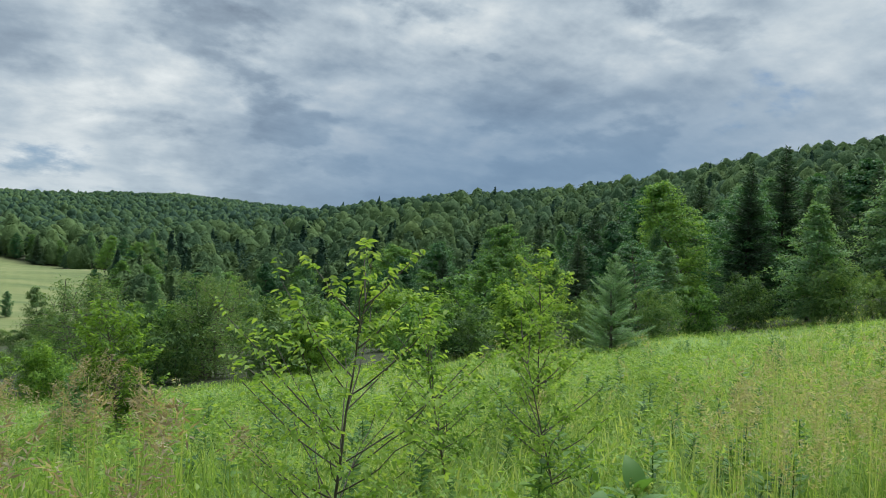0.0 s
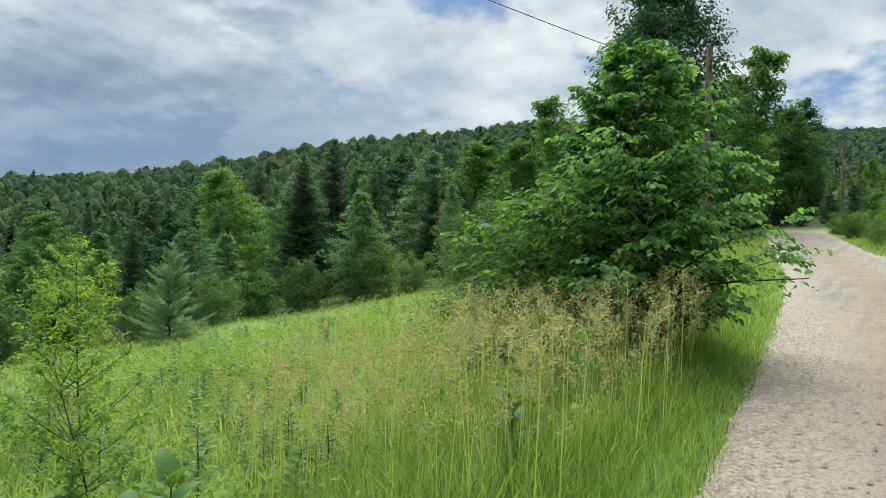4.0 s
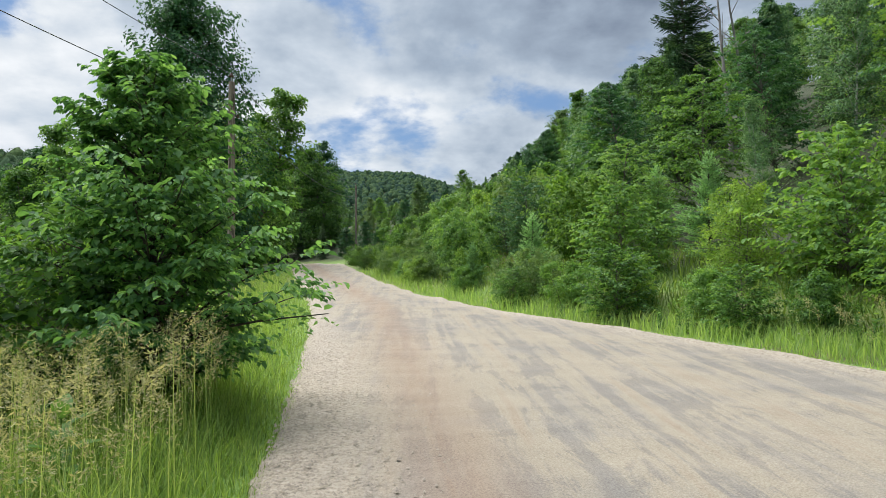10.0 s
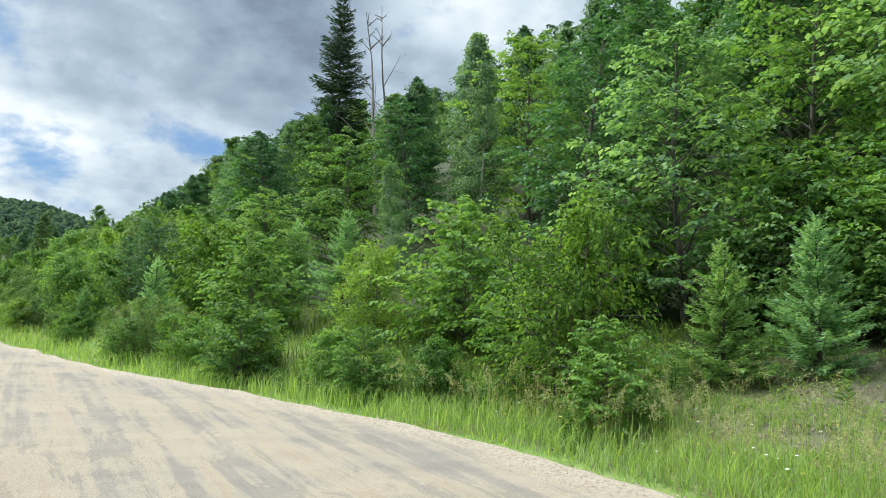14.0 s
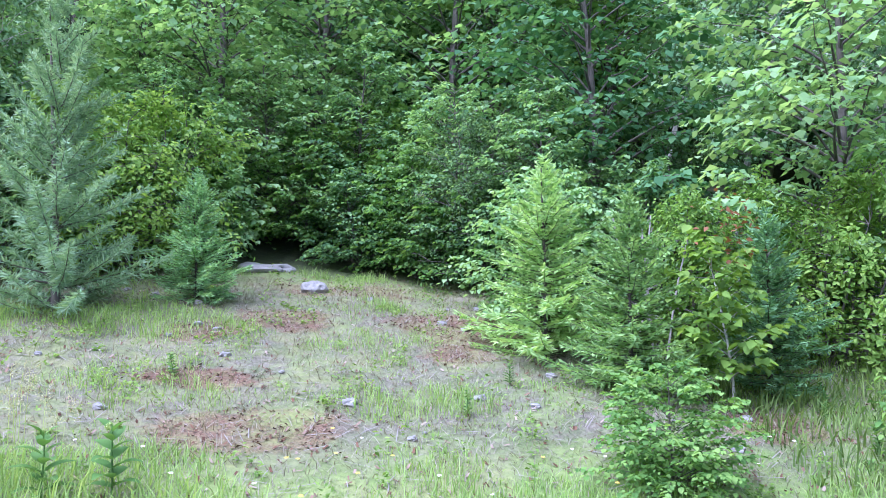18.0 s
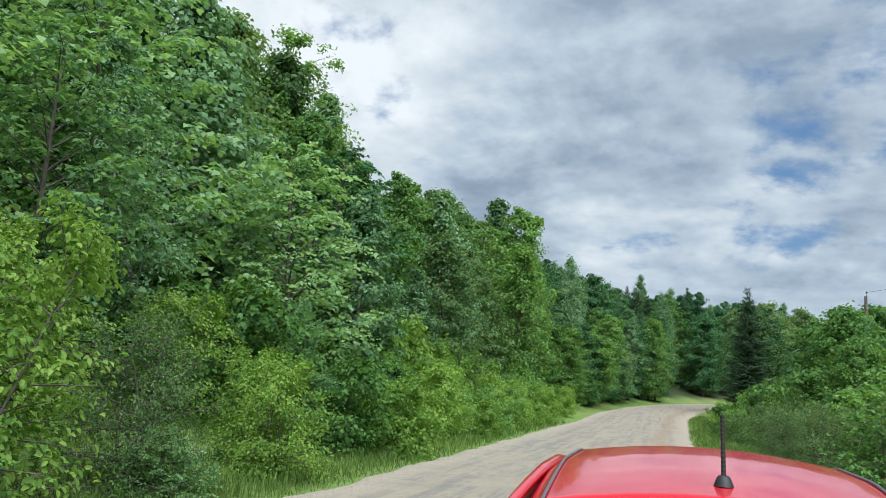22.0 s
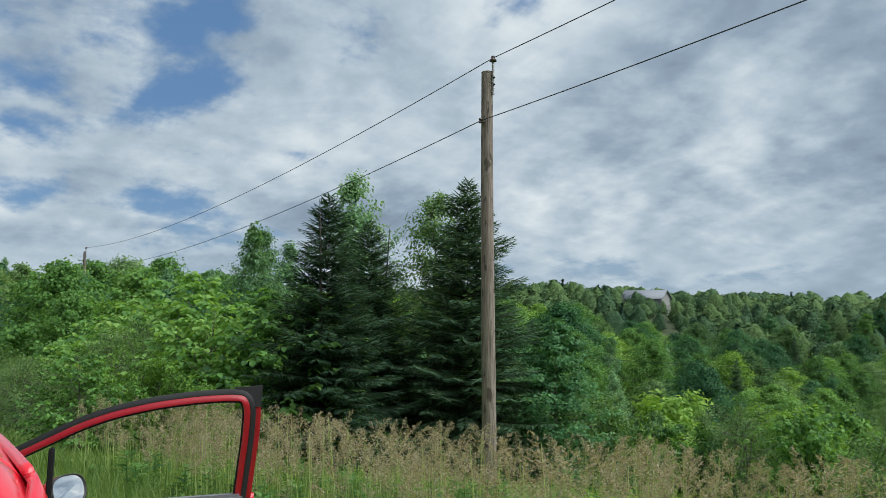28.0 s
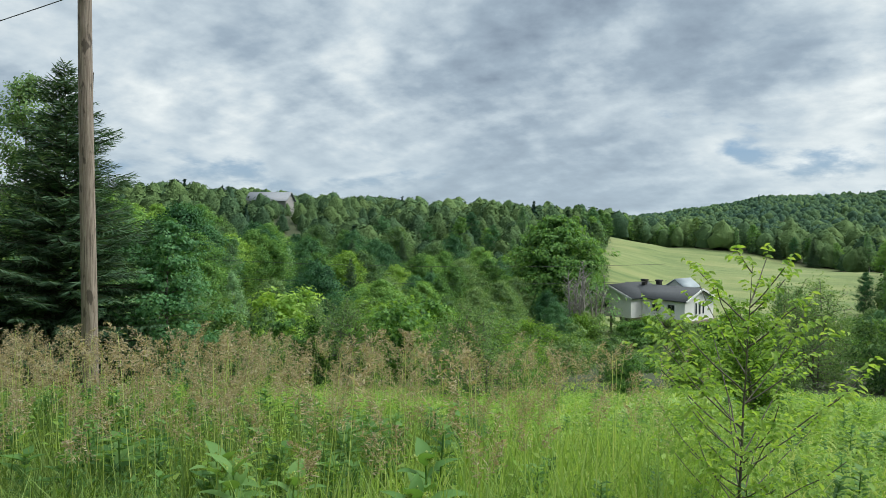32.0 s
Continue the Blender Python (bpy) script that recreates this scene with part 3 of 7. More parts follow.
def oval_leaves(centres, along, facing, size, r, stray=0.5, width=0.6, fold=0.14):
    """Leaves with rounded sides, folded along the rib: vertices and quads, two for each leaf."""
    n = len(centres)
    nor = unit(unit(facing) + r.normal(0, stray, (n, 3)))
    a = along + r.normal(0, 0.5, (n, 3))
    a = unit(a - nor * (a * nor).sum(1, keepdims=True))
    side = np.cross(a, nor)
    s = (size * r.uniform(0.65, 1.3, n))[:, None]
    base = centres - a * s * 0.5
    V = [base]
    for u, w, k in ((0.28, 0.46, 1), (0.68, 0.40, 1), (1.0, 0.0, -0.6), (0.68, -0.40, 1), (0.28, -0.46, 1)):
        V.append(base + a * s * u + side * s * width * w + nor * s * fold * k)
    k = 6 * np.arange(n)[:, None]
    return np.stack(V, 1).reshape(-1, 3), np.concatenate([k + np.array([[0, 1, 2, 3]]), k + np.array([[0, 3, 4, 5]])]).astype(np.int32)


def quads(n):
    return np.arange(4 * n, dtype=np.int32).reshape(n, 4)


def tube(points, radii, sides=6):
    """A tapered tube along the points: vertices and quads."""
    p, rr = np.asarray(points, float), np.asarray(radii, float)
    t = unit(np.gradient(p, axis=0))
    ref = np.where(np.abs(t[:, 2:3]) > 0.9, np.array([[1.0, 0, 0]]), np.array([[0, 0, 1.0]]))
    u = unit(np.cross(t, ref))
    w = np.cross(t, u)
    ang = np.arange(sides) * 2 * math.pi / sides
    ring = p[:, None] + rr[:, None, None] * (np.cos(ang)[None, :, None] * u[:, None] + np.sin(ang)[None, :, None] * w[:, None])
    k = len(p)
    i, j = np.meshgrid(np.arange(k - 1), np.arange(sides), indexing="ij")
    a, b = i * sides + j, i * sides + (j + 1) % sides
    return ring.reshape(-1, 3), np.stack([a, b, b + sides, a + sides], -1).reshape(-1, 4)


class Wood:
    """Tubes gathered into one mesh."""

    def __init__(self):
        self.v, self.f, self.n = [], [], 0

    def add(self, points, radii, sides=6):
        v, f = tube(points, radii, sides)
        self.v.append(v)
        self.f.append(f + self.n)
        self.n += len(v)

    def mesh(self, name, mat):
        return link_mesh(name, np.concatenate(self.v), np.concatenate(self.f), mat, True)


def curve(start, way, length, bend, n, r, wander=0.05):
    """A bent limb: n points from start."""
    pts, d = [np.asarray(start, float)], unit(np.asarray(way, float))
    for _ in range(n - 1):
        d = unit(d + np.array([0, 0, bend]) / n + r.normal(0, wander, 3))
        pts.append(pts[-1] + d * length / (n - 1))
    return np.array(pts)


def shape_of(kind, u):
    """How wide a crown is at the height u (0 its foot, 1 its top)."""
    if kind == "oval":
        return np.sqrt(np.maximum(1 - (2 * (u - 0.45)) ** 2 * 0.92, 0.02)) * (1 - 0.25 * u)
    if kind == "spread":
        return np.maximum((1 - u) ** 0.74 * (0.50 + 0.50 * np.minimum(u * 3.2, 1)), 0.07)
    if kind == "column":
        return np.maximum(0.85 * (1 - u ** 3) * (0.55 + 0.45 * np.minimum(u * 3, 1)), 0.06)
    if kind == "vase":
        return np.maximum((0.45 + 0.75 * u) * np.sqrt(np.maximum(1 - u ** 4, 0)), 0.08)
    if kind == "shrub":
        return np.maximum(np.sqrt(np.maximum(1 - u ** 2, 0)) * (0.80 + 0.2 * np.sin(u * 3)), 0.10)
    return np.maximum((1 - u) ** 0.95 * (0.80 + 0.20 * np.minimum(u * 5, 1)), 0.07)


def broadleaf(seed, height, radius, foot, limbs, per_limb, per_clump, leaf, kind="oval", clump=0.5, squash=0.55, flat=0.6, trunk_r=0.12,
              stems=1, lift=0.35, mats=(M_MAPLE, M_BARK), trunk_to=0.9, droop=-0.15, width=0.6, twigs=True, core=0.0, oval=False):
    """A leafy tree or bush: (wood mesh, crown mesh). Leaves sit in clumps on the outer part of the limbs."""
    r = np.random.default_rng(seed)
    wood = Wood()
    cc, ca, cs = [], [], []
    axes = []
    for s in range(stems):
        lean = r.normal(0, 0.10 if stems == 1 else 0.28, 2)
        start = np.array([*(r.normal(0, 0.02 + 0.10 * (stems > 1), 2) * radius), -0.15])
        pts = curve(start, (lean[0], lean[1], 1), height * trunk_to * (1 if s == 0 else r.uniform(0.65, 0.95)), 0.25, 9, r, 0.05)
        wood.add(pts, np.linspace(trunk_r * (1 if stems == 1 else 0.6), trunk_r * 0.12, 9), 8 if trunk_r > 0.06 else 5)
        axes.append(pts)
    for i in range(limbs):
        u = (i + r.uniform(0, 0.9)) / limbs
        pts = axes[i % stems]
        hz = foot + (height * 0.97 - foot) * u
        k = np.argmin(np.abs(pts[:, 2] - hz * 0.9 * (1 - 0.12 * (1 - u))))
        a = i * 2.39996 + r.uniform(-0.5, 0.5)
        reach = radius * shape_of(kind, u) * r.uniform(0.72, 1.12)
        tip = np.array([math.cos(a) * reach, math.sin(a) * reach, 0]) + np.array([0, 0, hz]) + np.array([pts[k, 0], pts[k, 1], 0]) * 0.7
        way = tip - pts[k]
        ln = np.linalg.norm(way)
        limb = curve(pts[k], way + np.array([0, 0, lift * ln * 0.5]), ln, -lift, 6, r, 0.07)
        limb = limb + (tip - limb[-1]) * np.linspace(0, 1, 6)[:, None] ** 1.5
        if twigs:
            wood.add(limb, np.linspace(max(trunk_r * 0.32 * (1 - 0.6 * u), 0.007), 0.004, 6), 5 if trunk_r > 0.1 else 4)
        for j in range(per_limb):
            q = 0.30 + 0.70 * (j + r.uniform(0, 1)) / per_limb
            f = q * 5
            b = min(int(f), 4)
            c = limb[b] + (limb[b + 1] - limb[b]) * (f - b) + r.normal(0, 1, 3) * reach * 0.13 * np.array([1, 1, 0.7])
            cc.append(c)
            out = c - np.array([pts[k, 0], pts[k, 1], c[2]])
            ca.append(unit(out + 1e-6))
            cs.append(clump * r.uniform(0.6, 1.25) * (0.75 + 0.5 * (1 - u)))
            if twigs and j % 2 == 0 and leaf < 0.2:
                wood.add(np.array([limb[b], (limb[b] + c) / 2 + r.normal(0, 0.03, 3), c]), [0.009, 0.006, 0.003], 3)
    cc, ca, cs = np.array(cc), np.array(ca), np.array(cs)
    n = len(cc) * per_clump
    k = np.repeat(np.arange(len(cc)), per_clump)
    off = r.normal(0, 1, (n, 3))
    off = unit(off) * r.uniform(0, 1, (n, 1)) ** 0.5
    off[:, 2] *= squash
    P = cc[k] + off * cs[k][:, None]
    along = ca[k] * 0.7 + off * 0.8 + np.array([0, 0, droop])
    facing = off * 0.8 + ca[k] * 0.45 + np.array([0, 0, 0.35 + 0.75 * flat])
    if oval:
        V, F = oval_leaves(P, along, facing, leaf, r, 0.42, width)
    else:
        V, F = leaves(P, along, facing, leaf, r, 0.42, width), quads(n)
    if core > 0:
        mid = axes[0].mean(0)
        W, G = lumps(np.array([mid[0] * 0.8]), np.array([mid[1] * 0.8]), np.array([foot * 0.8]), np.array([(height - foot) * 0.90]), np.array([radius * core]), np.array([kind]), r, 14, 10)
        V, F = np.concatenate([V, W]), np.concatenate([F, G + len(V)])
    return wood.mesh("trunk", mats[1]), link_mesh("crown", V, F, mats[0])


def fans(seed, height, radius, foot, limbs, shoots, per_shoot, leaf, kind="spread", rise=0.55, arch=0.10, droop=0.35, trunk_r=0.07,
         mats=(M_MAPLE, M_BARK), width=0.62, oval=False, reach_min=0.18, sway=0.06, ragged=0.25, spread=0.34, hang=0.35, fresh=1.0):
    """A layered leafy tree: (wood mesh, crown mesh). Each limb carries a flat fan of shoots with leaves in two ranks, freshest at their tips."""
    r = np.random.default_rng(seed)
    wood = Wood()
    axis = curve((0, 0, -0.15), (*r.normal(0, sway, 2), 1), height * 0.96 + 0.15, 0.2, 10, r, 0.03)
    wood.add(axis, np.linspace(trunk_r, trunk_r * 0.10, 10), 8)
    u = (np.arange(limbs) + r.uniform(0, 0.9, limbs)) / limbs
    a = np.arange(limbs) * 2.39996 + r.uniform(-0.5, 0.5, limbs)
    reach = radius * shape_of(kind, u) * (1 + r.uniform(-ragged, ragged, limbs)) + reach_min
    tz = foot + (height - foot) * u
    sz = np.clip(tz - reach * rise * (0.55 + 0.45 * u), 0.12 * foot + 0.05 * height, 0.95 * height)
    ax = np.stack([np.interp(sz, axis[:, 2], axis[:, j]) for j in (0, 1)], 1)
    start = np.column_stack([ax, sz])
    tip = np.column_stack([ax[:, 0] + np.cos(a) * reach, ax[:, 1] + np.sin(a) * reach, tz])
    q6 = np.linspace(0, 1, 6)
    S0, D0, L0, Q0 = [], [], [], []
    for i in range(limbs):
        way = tip[i] - start[i]
        limb = start[i] + way * q6[:, None] + np.array([0, 0, 1.0]) * (arch * reach[i] * 4 * q6 * (1 - q6))[:, None] + r.normal(0, 0.02 * reach[i], (6, 3)) * q6[:, None]
        wood.add(limb, np.linspace(max(trunk_r * 0.36 * (1 - 0.6 * u[i]), 0.006), 0.003, 6), 4)
        n = max(3, int(shoots * (0.35 + 0.65 * reach[i] / (radius + reach_min))))
        q = np.sort(np.append(r.uniform(0.22, 0.98, n - 1), 1.0))
        d = unit(np.gradient(limb, axis=0))
        at = np.stack([np.interp(q * 5, np.arange(6), limb[:, j]) for j in range(3)], 1)
        dd = np.stack([np.interp(q * 5, np.arange(6), d[:, j]) for j in range(3)], 1)
        side = unit(np.cross(dd, np.array([0, 0, 1.0]))) * np.where(np.arange(n) % 2, 1, -1)[:, None]
        way = unit(dd * 0.75 + side * np.where(q < 0.999, 0.85, 0.0)[:, None] + r.normal(0, 0.16, (n, 3)) + np.array([0, 0, 0.10]))
        S0.append(at)
        D0.append(way)
        L0.append((spread * reach[i] * (1.25 - 0.75 * q) + 1.4 * leaf) * r.uniform(0.7, 1.25, n))
        Q0.append(q)
    S0, D0, L0, Q0 = np.concatenate(S0), np.concatenate(D0), np.concatenate(L0), np.concatenate(Q0)
    m = len(S0)
    k = np.repeat(np.arange(m), per_shoot)
    t = np.tile((np.arange(per_shoot) + 0.6) / per_shoot, m) + r.uniform(-0.3, 0.3, m * per_shoot) / per_shoot
    sg = np.where(np.arange(m * per_shoot) % 2, 1.0, -1.0)[:, None]
    lat = unit(np.cross(D0, np.array([0, 0, 1.0])))[k] * sg
    P = S0[k] + D0[k] * (L0[k] * t)[:, None] - np.array([0, 0, 1.0]) * (droop * L0[k] * t * t)[:, None]
    P = P + lat * leaf * 0.42 + r.normal(0, 0.16 * leaf, (len(k), 3))
    along = lat * 0.85 + D0[k] * 0.65 - np.array([0, 0, hang])
    facing = np.array([0, 0, 1.0]) + 0.45 * lat + 0.30 * D0[k]
    if oval:
        V, F = oval_leaves(P, along * 2.5, facing, leaf, r, 0.24, width)
        per = 6
    else:
        V, F = leaves(P, along * 2.5, facing, leaf, r, 0.26, width), quads(len(P))
        per = 4
    crown = link_mesh("crown", V, F, mats[0])
    young = fresh * np.clip((t - 0.45) * 1.3, 0, 1) * (Q0[k] > 0.55) * (r.uniform(0, 1, m) < 0.55)[k]
    crown.attributes.new("fresh", "FLOAT", "POINT").data.foreach_set("value", np.repeat(young, per).astype(np.float32))
    return wood.mesh("trunk", mats[1]), crown


def lumps(x, y, z, H, R, kind, r, na, nu):
    """The leafy inside of crowns: one uneven closed shape for each, in quads."""
    n = len(x)
    u = (0.02 + 0.98 * np.sin(np.linspace(0, 1.5708, nu)))[None, :, None]
    a = (np.arange(na) * 6.2832 / na)[None, None, :] + r.uniform(0, 6.28, (n, 1, 1))
    prof = np.zeros((n, nu, 1))
    for q in set(kind.tolist()):
        prof[kind == q] = shape_of(q, u[0])[None]
    ph = r.uniform(0, 6.28, (n, 4, 1, 1))
    lump = 0.86 + 0.17 * np.sin(3 * a + ph[:, 0] + 4 * u) + 0.12 * np.sin(5 * a + ph[:, 1] - 9 * u) + 0.10 * np.sin(11 * u + ph[:, 2] + a) + r.normal(0, 0.13, (n, nu, na))
    rad = R[:, None, None] * prof * lump * np.where(u > 0.98, 0.12, 1.0)
    hz = z[:, None, None] + H[:, None, None] * (u + r.normal(0, 0.03, (n, nu, na)))
    V = np.stack([x[:, None, None] + np.cos(a) * rad, y[:, None, None] + np.sin(a) * rad, hz + 0 * rad], -1).reshape(-1, 3)
    i, j = np.meshgrid(np.arange(nu - 1), np.arange(na), indexing="ij")
    p, q = (i * na + j).ravel(), (i * na + (j + 1) % na).ravel()
    F = np.stack([p, q, q + na, p + na], 1)
    F = (F[None] + (np.arange(n) * nu * na)[:, None, None]).reshape(-1, 4)
    return V, F


def conifer(seed, height, radius, whorl=0.32, arms=7, twig=0.16, width=0.045, droop=0.25, upturn=0.2, mats=(M_SPRUCE, M_BARKDARK), trunk_r=0.10, foot=0.15, sparse=1.0, tip=0.5, stray=0.14, full=0.85, sag=-0.10, uneven=0.27):
    """A spruce, fir or pine: whorls of arms set with flat needle sprays."""
    r = np.random.default_rng(seed)
    wood = Wood()
    wood.add(curve((0, 0, -0.1), (0, 0, 1), height * 0.98, 0, 8, r, 0.012), np.linspace(trunk_r, 0.008, 8), 7)
    P, A, S = [], [], []
    z = foot
    while z < height * 0.985:
        u = (z - foot) / (height - foot)
        reach = radius * ((1 - u) ** full * (0.86 + 0.14 * math.sin(z * 5.1 + seed)) + 0.015)
        m = max(3, int(arms * (0.55 + 0.45 * (1 - u))))
        for i in range(m):
            a = i * 6.283 / m + r.uniform(-0.4, 0.4) + z * 2.7
            ln = reach * r.uniform(0.89 - uneven, 0.89 + uneven)
            if ln < 0.05:
                continue
            way = np.array([math.cos(a), math.sin(a), tip * u - droop * (1 - u) + r.normal(0, 0.13)])
            arm = curve((0, 0, z + r.uniform(-0.5, 0.5) * whorl), way, ln, upturn, 5, r, 0.04)
            if ln > 0.4:
                wood.add(arm, np.linspace(0.006 + 0.016 * ln * trunk_r * 5, 0.003, 5), 3)
            k = max(3, int(ln / (twig * 0.42) * sparse))
            q = np.linspace(0.12, 1.0, k)
            at = np.stack([np.interp(q * 4, np.arange(5), arm[:, j]) for j in range(3)], 1)
            d = unit(np.gradient(arm, axis=0))
            dd = np.stack([np.interp(q * 4, np.arange(5), d[:, j]) for j in range(3)], 1)
            side = unit(np.cross(dd, np.array([0, 0, 1.0])))
            tw = twig * (0.75 + 1.5 * np.sin(np.clip(q, 0, 1) * 2.6) * min(1.0, ln / 1.2)) * (1.08 - 0.35 * q)
            for sg in (-1, 1):
                w = unit(dd * 0.75 + sg * side * 0.85 + np.array([0, 0, sag]) + r.normal(0, stray, (k, 3)))
                P.append(at + w * tw[:, None] * 0.5)
                A.append(w)
                S.append(tw)
            P.append(at + dd * 0.04 + np.array([0, 0, 0.03]))
            A.append(dd + np.array([0, 0, 0.25]))
            S.append(np.full(k, twig * 0.9))
        z += whorl * r.uniform(0.75, 1.2) * (1.1 - 0.45 * u)
    P, A, S = np.concatenate(P), unit(np.concatenate(A)), np.concatenate(S)
    n = len(P)
    side = unit(np.cross(A, np.array([0, 0, 1.0]) + r.normal(0, 0.55, (n, 3))))
    s = (S * r.uniform(0.8, 1.2, n))[:, None]
    w = (width * r.uniform(0.8, 1.4, n))[:, None]
    b = P - A * s * 0.5
    V = np.stack([b, b + A * s * 0.4 + side * w, b + A * s, b + A * s * 0.4 - side * w], 1).reshape(-1, 3)
    return wood.mesh("trunk", mats[1]), link_mesh("crown", V, quads(n), mats[0])


def snag(seed, height, limbs=14, trunk_r=0.09, spread=0.3, mat=M_DEAD, stems=1):
    """A leafless dead tree."""
    r = np.random.default_rng(seed)
    wood = Wood()
    for s in range(stems):
        pts = curve((*r.normal(0, 0.25 * (stems > 1), 2), -0.1), (*r.normal(0, 0.10, 2), 1), height * r.uniform(0.8, 1.0), 0.2, 9, r, 0.04)
        wood.add(pts, np.linspace(trunk_r, 0.012, 9), 6)
        for i in range(limbs):
            u = r.uniform(0.3, 0.97)
            p = np.array([np.interp(u * 8, np.arange(9), pts[:, j]) for j in range(3)])
            a = i * 2.4 + r.uniform(-0.5, 0.5)
            ln = height * spread * (1.1 - u) * r.uniform(0.6, 1.3)
            b = curve(p, (math.cos(a), math.sin(a), r.uniform(0.4, 1.0)), ln, 0.3, 5, r, 0.10)
            wood.add(b, np.linspace(trunk_r * 0.3, 0.005, 5), 4)
            for j in (2, 3):
                c = curve(b[j], r.normal(0, 1, 3) + np.array([math.cos(a), math.sin(a), 0.6]), ln * 0.4, 0.2, 3, r, 0.1)
                wood.add(c, [0.012, 0.008, 0.004], 3)
    return wood.mesh("trunk", mat), None


def make_plant(name, meshes, label, category="tree", group=""):
    """A plant as a thing: an Empty with its trunk and crown. Put away until copied by plant()."""
    return dict(name=name, meshes=meshes, label=label, category=category, group=group)


def plant(model, x, y, turn=0.0, size=1.0, tall=1.0, z=None, lean=0.0, label=""):
    ob = new(model["name"])
    ob.empty_display_size = 0.2
    h = float(land(x, y)) if z is None else z
    ob.matrix_world = Matrix.LocRotScale((x, y, h - 0.03), Euler((radians(lean), 0, radians(turn))), (size, size, size * tall))
    tagged(ob, label or model["label"], model["category"], model["group"])
    for part_name, me in zip(("trunk", "crown", "shoots"), model["meshes"]):
        if me is None:
            continue
        c = new(part_name, me)
        c.parent = ob
    return ob

# ---------- plant models ----------
MAPLES = [make_plant("maple_tree", fans(20 + i, 9.0, 2.6, 0.9, 66, 15, 9, 0.190, "oval", 0.6, 0.10, 0.45, 0.13, mats=((M_MAPLE, M_BANKLEAF, M_DARKLEAF)[i], M_BARK), width=0.80, reach_min=0.4, ragged=0.32, fresh=0.8), ("green maple tree with layered leafy branches on the bank", "light green maple tree with layered leafy branches", "dark green leafy tree on the bank")[i], "tree", "bank trees") for i in range(3)]
WOODTREES = [make_plant(("maple_tree", "birch_tree", "broadleaf_tree", "ash_tree")[i], broadleaf(30 + i, 9.5, 2.5, 0.5, 58, 6, 40, 0.170, ("oval", "column", "oval", "oval")[i], 0.62, 0.55, 0.6, 0.13, mats=((M_MAPLE, M_BARK), (M_ASPEN, M_BIRCH), (M_DARKLEAF, M_BARK), (M_SHRUB, M_BARK))[i], width=0.72),
                        ("mid-green leafy forest tree", "pale grey-green birch with a thin light trunk", "dark green leafy forest tree", "olive-green leafy forest tree")[i], "tree", "valley trees") for i in range(4)]
BIRCHES = [make_plant("birch_tree", broadleaf(35 + i, 11.0, 1.9, 2.4, 60, 6, 26, 0.150, "column", 0.50, 0.9, 0.2, 0.10, mats=(M_ASPEN, M_BIRCH), droop=-0.5, lift=0.7), "slender birch with a pale trunk and light crown", "tree", "valley trees") for i in range(2)]
ASPENS = [make_plant("aspen_tree", broadleaf(40 + i, 8.5, 1.6, 1.6, 52, 6, 38, 0.100, "column", 0.44, 0.7, 0.35, 0.075, mats=(M_ASPEN, M_BIRCH), droop=-0.3), "young aspen with small pale leaves and a light trunk", "tree", "bank trees") for i in range(2)]
ROUND_TREES = [make_plant(("maple_tree", "ash_tree", "broadleaf_tree", "willow_tree")[i], broadleaf(60 + i, 9.5, 4.0, 0.3, 74, 6, 44, 0.190, ("oval", "shrub", "oval", "shrub")[i], 0.85, 0.75, 0.45, 0.13, mats=((M_MAPLE, M_BARK), (M_SHRUB, M_BARK), (M_DARKLEAF, M_BARK), (M_LIME, M_BARK))[i], width=0.72),
                          ("round green leafy tree on the valley slope", "olive-green rounded tree on the valley slope", "dark green rounded tree on the valley slope", "light green rounded tree on the valley slope")[i], "tree", "valley trees") for i in range(4)]
FINE_TREE = make_plant("ash_tree", broadleaf(133, 9.0, 2.2, 0.7, 72, 7, 36, 0.105, "oval", 0.48, 0.7, 0.4, 0.10, mats=(M_SHRUB, M_BARK)), "olive-green leafy tree with small leaves", "tree", "valley trees")
SPRUCES = [make_plant("spruce_tree", conifer(50 + i, 9.0, 2.2, 0.20, 11, 0.20, 0.021, 0.30, 0.28, foot=0.3, sparse=1.3, full=0.78, sag=-0.40), "dark green spruce with drooping branches", "conifer", "spruces") for i in range(2)]
FIRS = [make_plant("young_fir", conifer(60 + i, 2.6, 1.12, 0.125, 10, 0.090, 0.014, 0.10, 0.35, (M_FIR, M_BARKDARK), 0.035, 0.08, 1.7, full=0.75, stray=0.40), "young green fir with upright tip", "conifer", "young firs") for i in range(2)]
LIGHT_FIR = make_plant("young_fir", conifer(63, 2.6, 1.15, 0.125, 10, 0.090, 0.014, 0.10, 0.35, (M_FIRLIGHT, M_BARKDARK), 0.035, 0.08, 1.7, full=0.75, stray=0.40), "light green young fir", "conifer", "young firs")
BUSH_MATS = ((M_LIME, M_BARK), (M_SHRUB, M_BARK), (M_MAPLE, M_BARK))
BUSH_LABELS = ("bright green leafy bush at the wood's edge", "grey-green willow bush by the road", "green young maple bush by the road")
